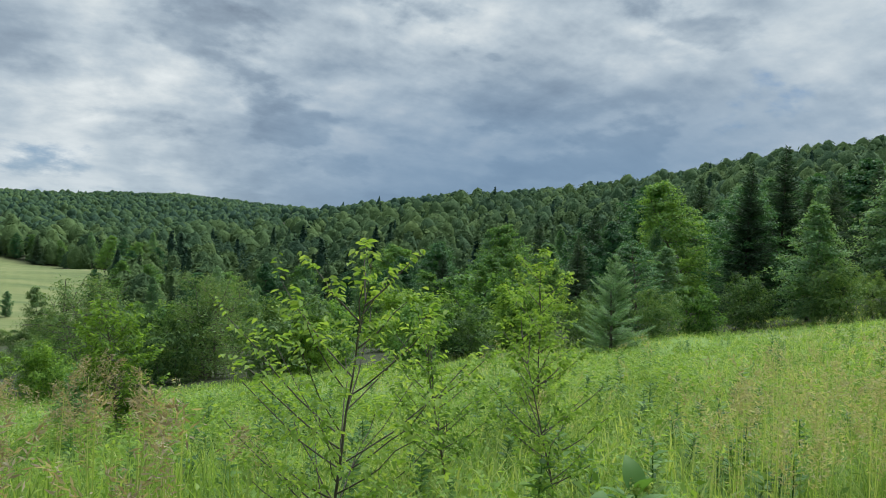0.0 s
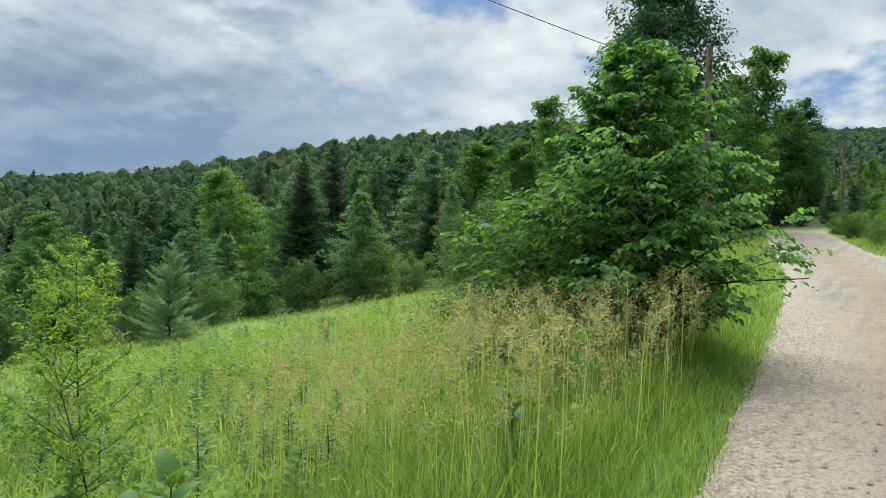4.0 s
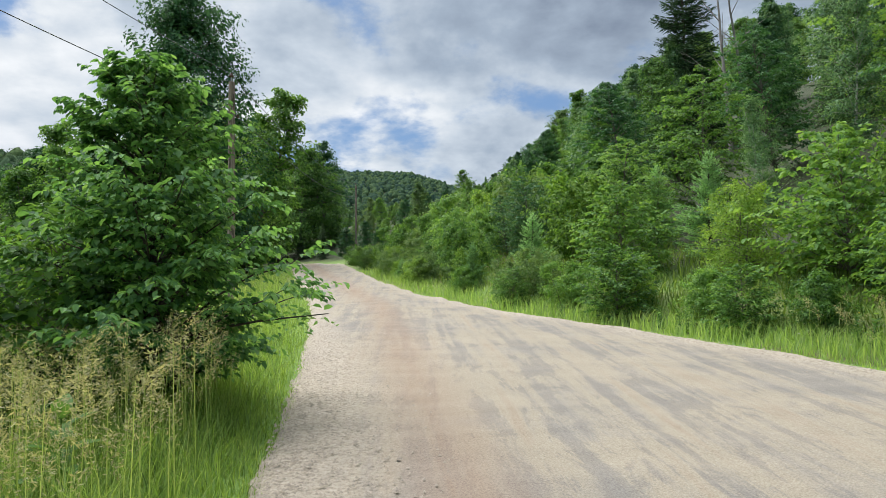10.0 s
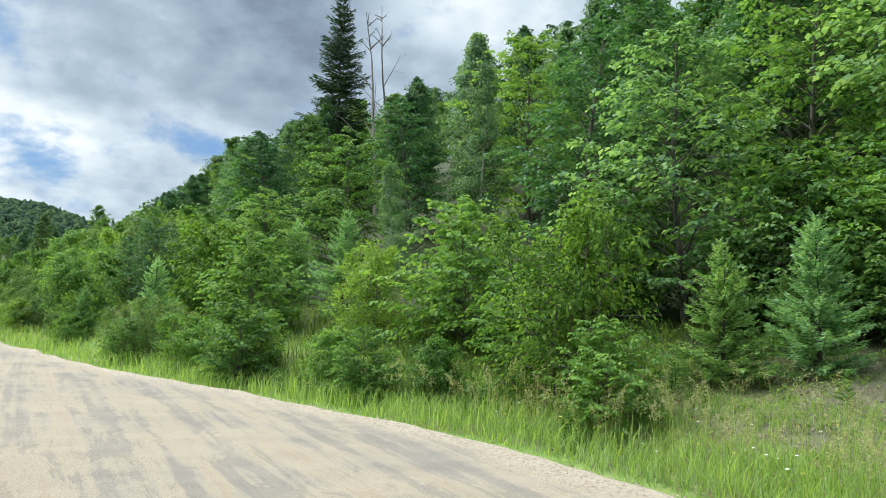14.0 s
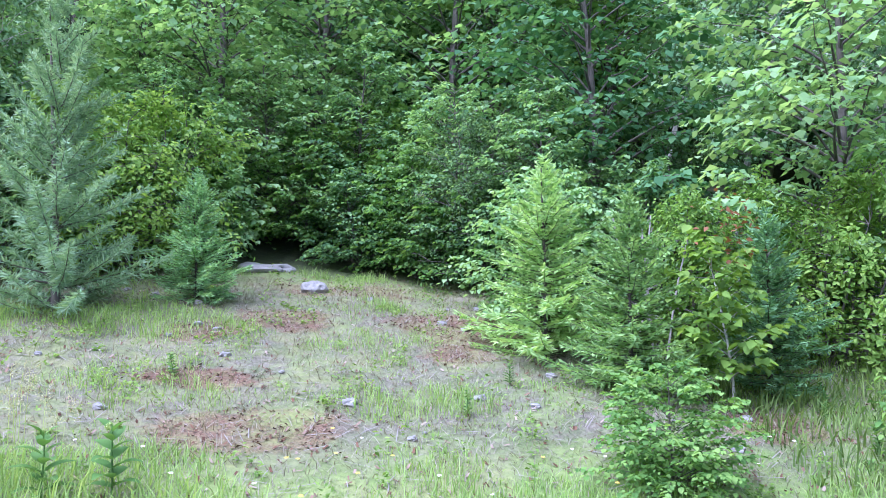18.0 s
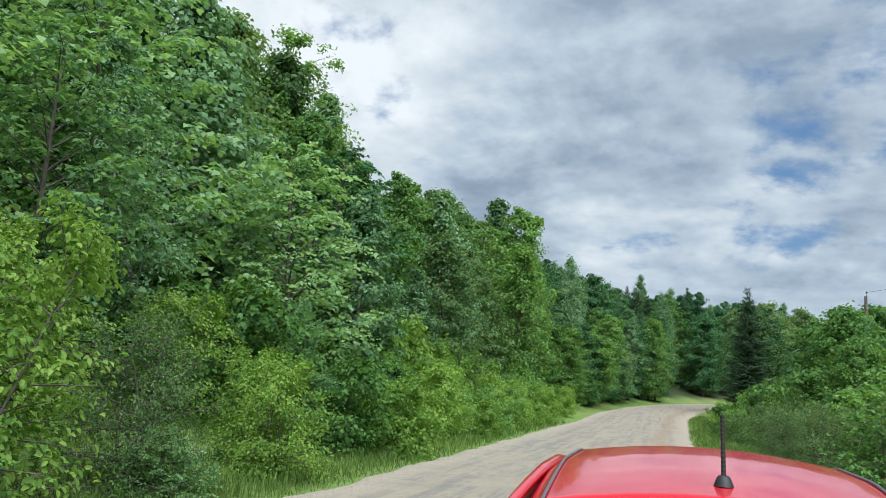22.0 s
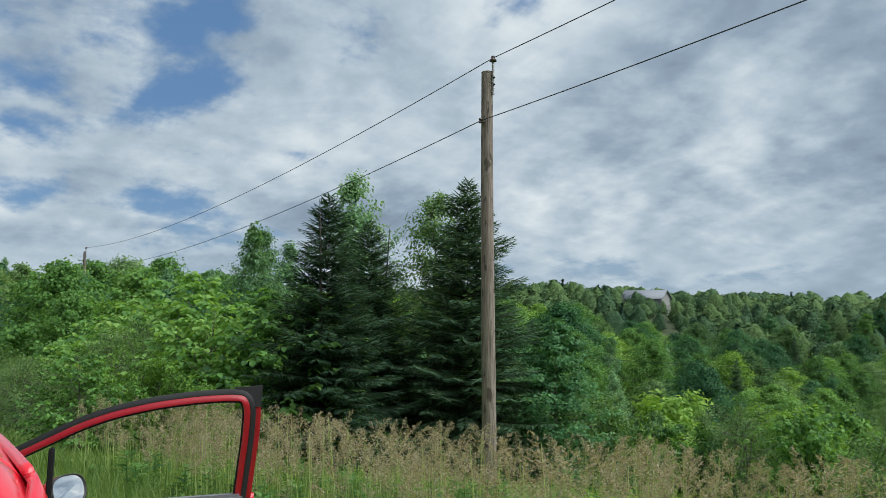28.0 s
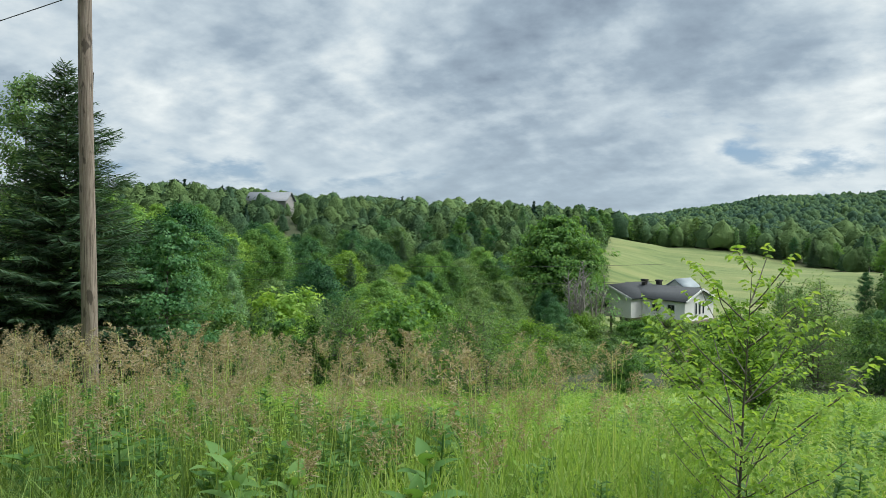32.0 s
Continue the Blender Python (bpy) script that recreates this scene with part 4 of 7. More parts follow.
BUSHES = [make_plant("leafy_bush", broadleaf(70, 3.2, 1.5, 0.12, 64, 6, 22, 0.085, "shrub", 0.34, 0.7, 0.5, 0.05, stems=5, mats=BUSH_MATS[0], droop=-0.2, oval=True), BUSH_LABELS[0], "bush", "roadside bushes"),
          make_plant("willow_bush", broadleaf(71, 3.2, 1.5, 0.12, 70, 7, 26, 0.066, "shrub", 0.32, 0.9, 0.3, 0.05, stems=6, mats=BUSH_MATS[1], droop=0.1, width=0.42), BUSH_LABELS[1], "bush", "roadside bushes"),
          make_plant("maple_bush", fans(72, 3.2, 1.45, 0.25, 74, 10, 8, 0.125, "shrub", 0.8, 0.08, 0.4, 0.045, mats=BUSH_MATS[2], width=0.85, oval=True, ragged=0.3), BUSH_LABELS[2], "bush", "roadside bushes"),
          make_plant("maple_bush", fans(73, 3.2, 1.45, 0.25, 74, 10, 8, 0.120, "shrub", 0.8, 0.08, 0.4, 0.045, mats=(M_BANKLEAF, M_BARK), width=0.8, oval=True, ragged=0.3), "light green maple bush at the clearing's edge", "bush", "roadside bushes")]
THICKETS = [make_plant(("leafy_bush", "willow_bush", "maple_bush")[i], broadleaf(75 + i, 3.2, 1.6, 0.12, 50, 6, 18, 0.150, "shrub", 0.40, 0.7, 0.5, 0.05, stems=3, mats=BUSH_MATS[i], droop=-0.2, twigs=False, width=(0.6, 0.45, 0.75)[i]), BUSH_LABELS[i], "bush", "roadside bushes") for i in range(3)]
SPRUCE_WIDE = make_plant("spruce_tree", conifer(55, 9.0, 2.55, 0.17, 13, 0.17, 0.013, 0.34, 0.32, foot=0.2, sparse=1.9, full=0.72, sag=-0.45, stray=0.22), "wide dark green spruce with drooping branches", "conifer", "spruces")
PINE = make_plant("pine_tree", conifer(81, 5.0, 1.75, 0.27, 9, 0.105, 0.009, 0.02, 0.55, (M_PINE, M_BARK), 0.07, 0.1, 4.2, 0.9, 0.55, full=0.66, uneven=0.42), "bluish green young pine with upswept branches on the clearing", "conifer")

# ---------- woods on the bank and in the valley ----------
def scatter(seed, x0, x1, y0, y1, gap, keep):
    """Places at least gap apart within the box, where keep(x, y) exceeds a throw."""
    r = np.random.default_rng(seed)
    tried = int((x1 - x0) * (y1 - y0) / gap ** 2 * 6)
    xs, ys = r.uniform(x0, x1, tried), r.uniform(y0, y1, tried)
    ok = keep(xs, ys) > r.uniform(0, 1, tried)
    got = []
    cells = {}
    for x, y in zip(xs[ok], ys[ok]):
        c = (int(x // gap), int(y // gap))
        near = [q for i in (-1, 0, 1) for j in (-1, 0, 1) for q in cells.get((c[0] + i, c[1] + j), ())]
        if all((x - a) ** 2 + (y - b) ** 2 > gap * gap for a, b in near):
            cells.setdefault(c, []).append((x, y))
            got.append((x, y))
    return got


# how high (degrees above the eye) the tree tops reach, by bearing, near and far
TOP_BEARINGS = (-100, -90, -82, -78, -70, -50, -35, -20, -14, -11, -5, 3, 8, 15, 25, 35, 45, 55, 65, 76, 81, 97)
TOPS = {30: (5, 4.5, 3.5, 3, 2, -3.5, -5.6, -6.8, -8.2, -8.8, -8.5, -7, -5.5, -5.2, -4.5, -3, 1.5, 4, 8, 11, 8, 5),
        60: (6.5, 6, 5.8, 5.0, 4.0, 1, -3.5, -5.6, -9.5, -9.7, -9.2, -7, -4, -2, -1, 2.2, 5.5, 7.2, 9, 11, 7, 4.6),
        100: (7, 6.6, 6.2, 4.8, 3.4, 2, -1, -3, -5, -9, -8.4, -6.2, -2.8, -1.0, -0.2, 2.2, 5, 7, 8.7, 10, 5.6, 4.8),
        200: (7, 6.6, 6.2, 4.8, 3.4, 3.2, 1.6, 1.3, 1.0, 0.6, 0.6, 0.4, 0.3, 0.6, 1.5, 3, 5, 7, 8.5, 8.5, 5.2, 4.6)}
BANK_BEARINGS = (60, 90, 93, 96, 99.7, 104, 108.5, 115, 119, 125, 140, 180, 210, 224, 229, 238, 243, 244.5, 247, 250.5, 254.5, 259, 263, 267, 270, 285)
BANK_TOPS = (4, 5, 6.5, 8, 11, 14.6, 16, 18, 21, 22.5, 27, 32, 32, 29, 26.5, 23.5, 17.6, 15.4, 13.1, 11.6, 10.6, 10.0, 9.2, 7.2, 6.4, 6.6)


def top_of(x, y):
    """The greatest height of a tree that stands at x, y."""
    x, y = np.asarray(x, float), np.asarray(y, float)
    b, d = np.degrees(np.arctan2(x - 1, y)), np.hypot(x - 1, y)
    rings = sorted(TOPS)
    t = np.array([np.interp(b, TOP_BEARINGS, TOPS[q]) for q in rings])
    ang = t[0]
    for i in range(len(rings) - 1):
        ang = ang + (t[i + 1] - t[i]) * np.clip((d - rings[i]) / (rings[i + 1] - rings[i]), 0, 1)
    bank = np.interp(np.degrees(np.arctan2(x - 1.8, y + 1.2)) % 360, BANK_BEARINGS, BANK_TOPS)
    ang = np.where(y < road_right(x), bank, ang)
    return 1.78 + d * np.tan(np.radians(ang)) - land(x, y)


def bank_woods():
    r = np.random.default_rng(5)
    for x, y in scatter(6, -78, 74, -36, 2, 3.9, lambda x, y: (wooded(x, y) > 0.5) * (road_right(x) - y > 5.0) * (road_right(x) - y < 31) * (bump(x, y, 2.8, -12.0, 7.4, 7.6) < 0.36) * ((x < 5) | (x > 12) | (y < -16.5) | (y > -9))):
        e = float(road_right(x)) - y
        d = math.hypot(x - 2, y + 1)
        tall = min(float(top_of(x, y)), 17.0) * (r.uniform(0.86, 1.02) if e > 8 else r.uniform(0.6, 0.9))
        if tall < 2.5:
            continue
        k = r.uniform()
        if k < 0.04 and d > 30:
            plant(SPRUCES[r.integers(2)], x, y, r.uniform(0, 360), tall / 9.0)
        elif k < 0.27:
            plant(ASPENS[r.integers(2)] if d < 28 else WOODTREES[1], x, y, r.uniform(0, 360), tall / 8.7)
        else:
            plant(MAPLES[((0, 1, 2, 1, 1, 0) if x > -4 else (0, 1, 0, 1, 2, 1))[r.integers(6)] if x < 15 else (0, 2)[r.integers(2)]] if d < 34 else WOODTREES[((0, 3, 0, 3) if x < 20 else (2, 0, 2, 2))[r.integers(4)]], x, y, r.uniform(0, 360), tall / 9.2)
    # bushes along the foot of the wood, and under its first trees
    for x, y in scatter(8, -62, 60, -21, 8, 2.15, lambda x, y: (road_right(x) - y > 1.7 - 0.5 * ((x < -7) | (x > 12))) * (road_right(x) - y < 8.5 + 7 * bump(x, y, 3, -16, 9, 9)) * ((np.abs(np.degrees(np.arctan2(x - 1.9, y + 1.1)) - 141) > 10) | (y < -13.5)) * (bump(x, y, 3.2, -9.5, 5.8, 6.8) < 0.30) * (bump(x, y, 3.2, -17.5, 3.4, 3.0) < 0.4) * (np.hypot(x + 2.4, y + 10.2) > 2.7)):
        e = float(road_right(x)) - y
        d = math.hypot(x - 2, y + 1)
        tall = min(1.0 + 0.6 * (x < -9) + (0.50 if x < 9 else 0.34) * e, 3.6) * r.uniform(0.7, 1.1)
        tall = min(tall, max(float(top_of(x, y)), 1.2))
        if r.uniform() < 0.12 and d < 40:
            plant(FIRS[r.integers(2)], x, y, r.uniform(0, 360), tall / 2.7)
        else:
            k = int((0, 1, 2, 3, 3)[r.integers(5)] if x > -9 else (0, 2, 0, 2, 0)[r.integers(5)])
            k = 2 if k == 3 and x > 10 else k
            plant(BUSHES[k] if d < 20 else THICKETS[k % 3], x, y, r.uniform(0, 360), tall / 3.2 * 1.05, r.uniform(0.9, 1.1))


def road_end_woods():
    """The trees that close both ends of the road."""
    r = np.random.default_rng(35)
    for seed, box, near, far in ((36, (-215, -78, -75, 34), 76, 210), (37, (72, 140, -50, 34), 74, 140)):
        for x, y in scatter(seed, *box, 5.0, lambda x, y: (wooded(x, y) > 0.5) * ((y > road_left(x) + 2) | (y < road_right(x) - 3.5)) * (np.hypot(x, y) > near) * (np.hypot(x, y) < far)):
            tall = min(max(float(top_of(x, y)), 2.5), 15.0) * r.uniform(0.75, 1.03)
            k = r.uniform()
            if k < 0.10:
                plant(SPRUCES[r.integers(2)], x, y, r.uniform(0, 360), tall / 9.0)
            elif k < 0.28:
                plant(BIRCHES[r.integers(2)], x, y, r.uniform(0, 360), tall / 11.0 * 1.1)
            else:
                plant(WOODTREES[(0, 2, 2, 3)[r.integers(4)]], x, y, r.uniform(0, 360), tall / 9.5 * 1.15, 0.88)


def back_rows():
    """Tall trees deep in the wood above the clearing."""
    r = np.random.default_rng(45)
    for x, y in scatter(46, -44, 44, -52, -30, 3.6, lambda x, y: (road_right(x) - y > 29) * (road_right(x) - y < 42)):
        plant((WOODTREES[0], WOODTREES[2], WOODTREES[3], MAPLES[2])[r.integers(4)], x, y, r.uniform(0, 360), min(float(top_of(x, y)), 17.0) / 9.4 * r.uniform(0.9, 1.05), 0.95)


def verge_bushes():
    r = np.random.default_rng(19)
    for x in np.arange(13.5, 62, 1.9):
        x = x + r.uniform(-0.6, 0.6)
        y = float(road_right(x)) - r.uniform(1.3, 2.3)
        plant(THICKETS[(1, 2, 0, 1)[r.integers(4)]], x, y, r.uniform(0, 360), r.uniform(0.26, 0.50), 0.95)


def valley_woods():
    r = np.random.default_rng(15)
    def keep(x, y):
        d, b = np.hypot(x - 1, y), np.degrees(np.arctan2(x - 1, y))
        return wooded(x, y) * (y > road_left(x)) * (b > -80) * (b < 80) * (d < np.where(b < 6, 128, 96))
    for x, y in scatter(16, -100, 96, 2, 128, 4.7, keep):
        d = math.hypot(x - 1, y)
        tall = float(np.clip(top_of(x, y), 1.3, 15)) * r.uniform(0.74, 1.03)
        if tall < 3.8:
            plant((BUSHES if d < 26 else THICKETS)[(0, 1, 1, 2)[r.integers(4)]], x, y, r.uniform(0, 360), tall / 3.2 * 1.35, 0.80)
        elif d < 34:
            plant((MAPLES[0], MAPLES[2], ASPENS[0], ASPENS[1], FINE_TREE)[r.integers(5)], x, y, r.uniform(0, 360), tall / 9.0 * 1.1, 0.92)
        elif r.uniform() < (0.30 if 9 < x else 0.05):
            plant(SPRUCES[r.integers(2)], x, y, r.uniform(0, 360), tall / 9.0)
        elif r.uniform() < (0.22 if 9 < x else 0.14):
            plant(BIRCHES[r.integers(2)], x, y, r.uniform(0, 360), tall / 11.0 * 1.12, 0.9)
        elif x > 9:
            plant(WOODTREES[(0, 1, 2, 2, 0, 2)[r.integers(6)]], x, y, r.uniform(0, 360), tall / 9.5 * r.uniform(1.15, 1.4), r.uniform(0.70, 0.86))
        else:
            plant(ROUND_TREES[(0, 1, 2, 3, 1, 0, 2)[r.integers(7)]], x, y, r.uniform(0, 360), tall / 9.5 * r.uniform(0.95, 1.15), r.uniform(0.88, 1.02))
    # bushes at the meadow's edge
    for x, y in scatter(17, -30, 48, 6, 40, 2.7, lambda x, y: (wooded(x, y) > 0.15) * (wooded(x, y - 4.5) < 0.3) * (y > road_left(x) + 3) * 0.8):
        tall = float(np.clip(top_of(x, y), 0.9, 3.0)) * r.uniform(0.6, 1.0)
        plant(THICKETS[(0, 1, 1, 2)[r.integers(4)]], x, y, r.uniform(0, 360), tall / 3.2 * 1.05)

    # shrubs close to the lower road
    for x, y in scatter(18, -64, -17, 1, 12, 2.4, lambda x, y: (y > road_left(x) + 1.8) * (y < road_left(x) + 8) * 0.9):
        tall = float(np.clip(top_of(x, y), 1.2, 1.1 + 0.5 * (y - float(road_left(x))))) * r.uniform(0.75, 1.05)
        plant((BUSHES if math.hypot(x - 1, y) < 34 else THICKETS)[(1, 2, 2, 0, 1, 2)[r.integers(6)]], x, y, r.uniform(0, 360), tall / 3.2 * 1.1)


bank_woods()
back_rows()
road_end_woods()
verge_bushes()
valley_woods()


def field_edge_trees():
    """The first rows of trees round the far field."""
    r = np.random.default_rng(38)
    for x, y in scatter(39, -75, 45, 128, 290, 5.0, lambda x, y: (np.hypot(x - 1, y) > 126) * (wooded(x, y) > 0.5) * (np.minimum(wooded(x, y - 9), np.minimum(wooded(x - 9, y), wooded(x + 9, y))) < 0.5)):
        k = r.uniform()
        model = SPRUCES[r.integers(2)] if k < 0.12 else BIRCHES[r.integers(2)] if k < 0.2 else WOODTREES[(0, 2, 3)[r.integers(3)]]
        plant(model, x, y, r.uniform(0, 360), r.uniform(0.75, 1.15), r.uniform(0.8, 0.95))


field_edge_trees()


def far_woods():
    """The woods farther off: uneven crowns set with clumps of leaves, finer where they stand nearer."""
    r = np.random.default_rng(25)
    V, F, T, count = [], [], [], 0
    for zone, (x0, x1, y0, y1), gap, m, flake, na, nu in (("valley", (-180, 190, 6, 150), 5.2, 240, 0.36, 13, 9), ("slopes", (-230, 235, 60, 235), 6.0, 170, 0.40, 10, 7), ("upper", (-420, 520, 60, 330), 6.4, 50, 0.55, 8, 6), ("hills", (-500, 900, 330, 950), 6.2, 3, 0.8, 6, 5), ("east", (380, 1100, -260, 330), 6.4, 3, 0.8, 6, 5),
                                                          ("rise", (60, 190, -60, 40), 5.0, 200, 0.40, 11, 8), ("saddle", (190, 400, -140, 62), 6.6, 30, 0.8, 9, 7)):
        gx, gy = np.meshgrid(np.arange(x0, x1, gap), np.arange(y0, y1, gap), indexing="ij")
        x, y = (gx + r.uniform(-0.48, 0.48, gx.shape) * gap).ravel(), (gy + r.uniform(-0.48, 0.48, gx.shape) * gap).ravel()
        d = np.hypot(x - 1, y)
        valley = y > road_left(x)
        bearing = np.degrees(np.arctan2(x - 1, y))
        near = valley & (d < np.where(bearing < 6, 128, 96))
        inner = valley & (np.abs(x) < 182) & (d < 150)
        ok = (wooded(x, y) > 0.5) & ~near
        if zone == "rise":
            ok &= d > 138
        if zone in ("slopes", "upper", "hills", "east"):
            ok &= ~inner & ((d < 235) == (zone == "slopes"))
        elif zone == "valley":
            ok &= inner
        bank = y < road_right(x)
        ok &= ~(bank & (road_right(x) - y < 34) & (np.abs(x + 2) < 78))
        ok &= (bank | valley) | (x > 150)
        b = np.degrees(np.arctan2(x, y))
        ok &= (b > -108) & (b < 112) | (d < 190)
        if zone == "hills":
            ok &= (d < 480) | (b > -14) & (b < 18) | (b > 68)
        x, y, d = x[ok], y[ok], d[ok]
        keep = (top_of(x, y) > 2.6) | (d > 290)
        x, y, d = x[keep], y[keep], d[keep]
        n = len(x)
        fir = r.uniform(0, 1, n) < np.where(d > 250, 0.03, np.where(x < 10, 0.05, 0.10))
        H = np.where(fir, r.uniform(7, 12, n), r.uniform(6.0, 10.0, n))
        if zone in ("hills", "east"):
            H = 0.60 * H
        barn_side = (np.abs(np.degrees(np.arctan2(x - 1, y)) + 37.6) < 2.6) & (d > 120) & (d < 226)
        H = np.where(barn_side, 0.62 * H, H)
        H = np.where((x < -60) & (d < 170) & (np.abs(y) < 45), 1.3 * H, H)
        H = np.where(d < 290, np.minimum(H, np.clip(top_of(x, y), 2.0, 14)), H) * r.uniform(0.62, 1.08, n)
        R = np.where(fir, 0.25 * H, r.uniform(0.42, 0.60, n) * H) * (gap / 6.0) ** 0.5 * (1.3 if zone in ("hills", "east", "upper") else 1.0) + 0.3
        z = land(x, y)
        kind = np.where(fir, "cone", np.where(r.uniform(0, 1, n) < 0.85, "shrub", "oval"))
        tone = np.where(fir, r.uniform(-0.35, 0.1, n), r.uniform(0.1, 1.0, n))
        # crowns of the far hills shift to the bluish tones, painted haze
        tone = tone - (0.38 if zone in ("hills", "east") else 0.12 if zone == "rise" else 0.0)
        W, G = lumps(x, y, z + 0.03 * H, H * 0.97, R * (0.90 if zone in ("hills", "east") else 0.66), kind, r, na, nu)
        V.append(W)
        F.append(G + count)
        T.append(np.repeat(tone, na * nu))
        count += len(W)
        k = np.repeat(np.arange(n), m)
        u = r.uniform(0.05, 1, n * m) ** 0.75
        prof = np.where(fir[k], shape_of("cone", u), np.where(kind[k] == "oval", shape_of("oval", u), shape_of("shrub", u)))
        a = r.uniform(0, 6.283, n * m)
        rad = R[k] * prof * (r.uniform(0.86, 1.06, n * m) if zone in ("hills", "east") else r.uniform(0.70, 1.10, n * m))
        C = np.stack([x[k] + np.cos(a) * rad, y[k] + np.sin(a) * rad, z[k] + (0.03 + 0.97 * u) * H[k]], 1)
        size = 1.2 * flake * r.uniform(0.6, 1.4, n * m) * np.clip(H[k] / 7, 0.5, 1.7)
        W = leaves(C, r.normal(0, 1, C.shape), np.stack([np.cos(a) * prof, np.sin(a) * prof, 0.25 + 0.9 * u], 1), size, r, 0.35, 0.9, 0.10)
        V.append(W)
        F.append(quads(n * m) + count)
        T.append(np.repeat(tone, 4 * m))
        count += len(W)
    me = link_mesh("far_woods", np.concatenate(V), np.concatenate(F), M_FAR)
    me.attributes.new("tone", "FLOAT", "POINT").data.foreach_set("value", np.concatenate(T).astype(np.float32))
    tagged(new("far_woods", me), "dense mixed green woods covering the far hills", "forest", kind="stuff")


far_woods()


# ---------- single trees and bushes that stand out ----------
def near_bush_tree():
    """The bushy young tree beside the road, with one low branch reaching over the gravel."""
    wood, crown = fans(104, 3.72, 1.28, 0.62, 140, 16, 11, 0.086, "spread", 0.85, 0.10, 0.30, 0.06, mats=(M_HAZEL, M_BARKDARK), oval=True, ragged=0.55, reach_min=0.16, hang=0.35, fresh=0.8)
    r = np.random.default_rng(3)
    limb = curve((0, 0, 0.85), (-0.42, -0.95, 0.26), 1.75, -0.05, 8, r, 0.04)
    w = Wood()
    w.add(limb, np.linspace(0.022, 0.005, 8), 6)
    P = []
    for q in np.linspace(0.60, 1.0, 14):
        b = min(int(q * 7), 6)
        c = limb[b] + (limb[b + 1] - limb[b]) * (q * 7 - b)
        for _ in range(3):
            P.append(c + r.normal(0, 0.06, 3) - np.array([0, 0, 0.03]))
    P = np.array(P)
    V, F = oval_leaves(P, np.array([-0.6, -0.6, -0.4]) + 0 * P, np.array([0, 0, 1.0]) + 0 * P, 0.090, r, 0.5)
    m = make_plant("roadside_tree", (wood, crown), "bushy dark green young tree with a low branch over the road", "tree")
    ob = plant(m, 8.75, 2.25, 0)
    c = new("low_branch", w.mesh("low_branch", M_BARKDARK))
    c.parent = ob
    c2 = new("branch_leaves", link_mesh("branch_leaves", V, F, M_HAZEL))
    c2.parent = c


def sapling(seed, h, spread, n, leaf, mat, stems, name="sapling", label=""):
    wood, crown = fans(seed, h, spread, 0.25 * h, n, 8, 9, leaf * 0.62, "oval", 1.1, -0.06, 0.10, 0.014 if stems > 1 else 0.035, mats=(mat, M_BARK), oval=True, width=0.5, ragged=0.5, reach_min=0.08, hang=0.0, sway=0.10)
    return make_plant(name, (wood, crown), label, "sapling")


near_bush_tree()
plant(BUSHES[2], 9.3, 3.6, 40, 0.84, 0.92, label="bright green bush beside the roadside tree")
plant(BUSHES[0], 10.8, 4.3, 310, 0.85, 0.95, label="bright green bush beside the roadside tree")
plant(BUSHES[1], 12.4, 6.2, 200, 0.85, label="grey-green bush behind the roadside tree")
plant(BUSHES[1], 8.5, 4.1, 120, 0.40, 0.9, label="low green bush in the verge")
plant(sapling(111, 2.15, 0.58, 34, 0.085, M_YOUNG, 2, label="slender multi-stemmed sapling with sparse bright leaves"), 1.62, 4.62, 20)
plant(sapling(112, 2.3, 0.36, 40, 0.085, M_YOUNG, 3, label="upright bright green sapling in the meadow"), 5.25, 7.4, 80)
plant(sapling(113, 1.7, 0.45, 26, 0.09, M_YOUNG, 2, label="small sapling with pale leaves"), 3.4, 6.2, 140)
plant(sapling(115, 1.9, 0.40, 26, 0.085, M_YOUNG, 3, label="bright green sapling beside the verge"), 3.3, 4.4, 240, 0.8)
plant(sapling(114, 2.1, 0.50, 60, 0.12, M_YOUNG, 1, "small_tree", "small tree with a dark flaky trunk in the meadow"), 1.25, 12.9, 10)
plant(BUSHES[2], -17.8, 3.4, 80, 0.72, 1.05, label="bushy green maple beside the lower road")
plant(BUSHES[0], -14.6, 5.2, 10, 0.55, 1.15, label="yellow-green bush in front of the spruces")
plant(FIRS[0], 0.9, 18.0, 30, 0.58, 0.9, label="low dark fir in the meadow")
plant(PINE, 6.75, -13.7, 0, 1.0)
plant(PINE, 18.4, 21.5, 90, 0.86, 0.80, label="rounded grey-green pine at the meadow's edge")
plant(FIRS[1], 4.85, -14.7, 70, 0.86, label="young spruce beside the pine on the clearing")
plant(LIGHT_FIR, -0.75, -12.9, 10, 1.18, label="young spruce with a yellowish top")
plant(LIGHT_FIR, -1.55, -11.3, 200, 1.05, label="light green young fir")
plant(LIGHT_FIR, 10.5, -10.5, 120, 0.85, label="young fir at the wood's edge")
plant(FIRS[1], 9.6, -11.6, 20, 0.95, label="young fir at the wood's edge")
plant(LIGHT_FIR, 10.9, -12.5, 60, 0.52, label="small light fir at the clearing's edge")
plant(LIGHT_FIR, 8.9, -13.9, 160, 0.42, label="small light fir at the clearing's edge")
plant(BUSHES[3], 10.2, -13.6, 30, 0.55, label="light green maple bush at the clearing's edge")
plant(FIRS[0], 18.2, -9.7, 300, 0.72, label="small fir above the ditch")
plant(FIRS[1], 14.5, -8.9, 150, 0.55, label="small fir above the ditch")
plant(FIRS[0], -3.6, -11.6, 250, 1.0, label="dark young fir under the trees")
plant(BUSHES[0], 11.4, -8.2, 0, 0.88, 1.18, label="large bright yellow-green bush by the ditch")
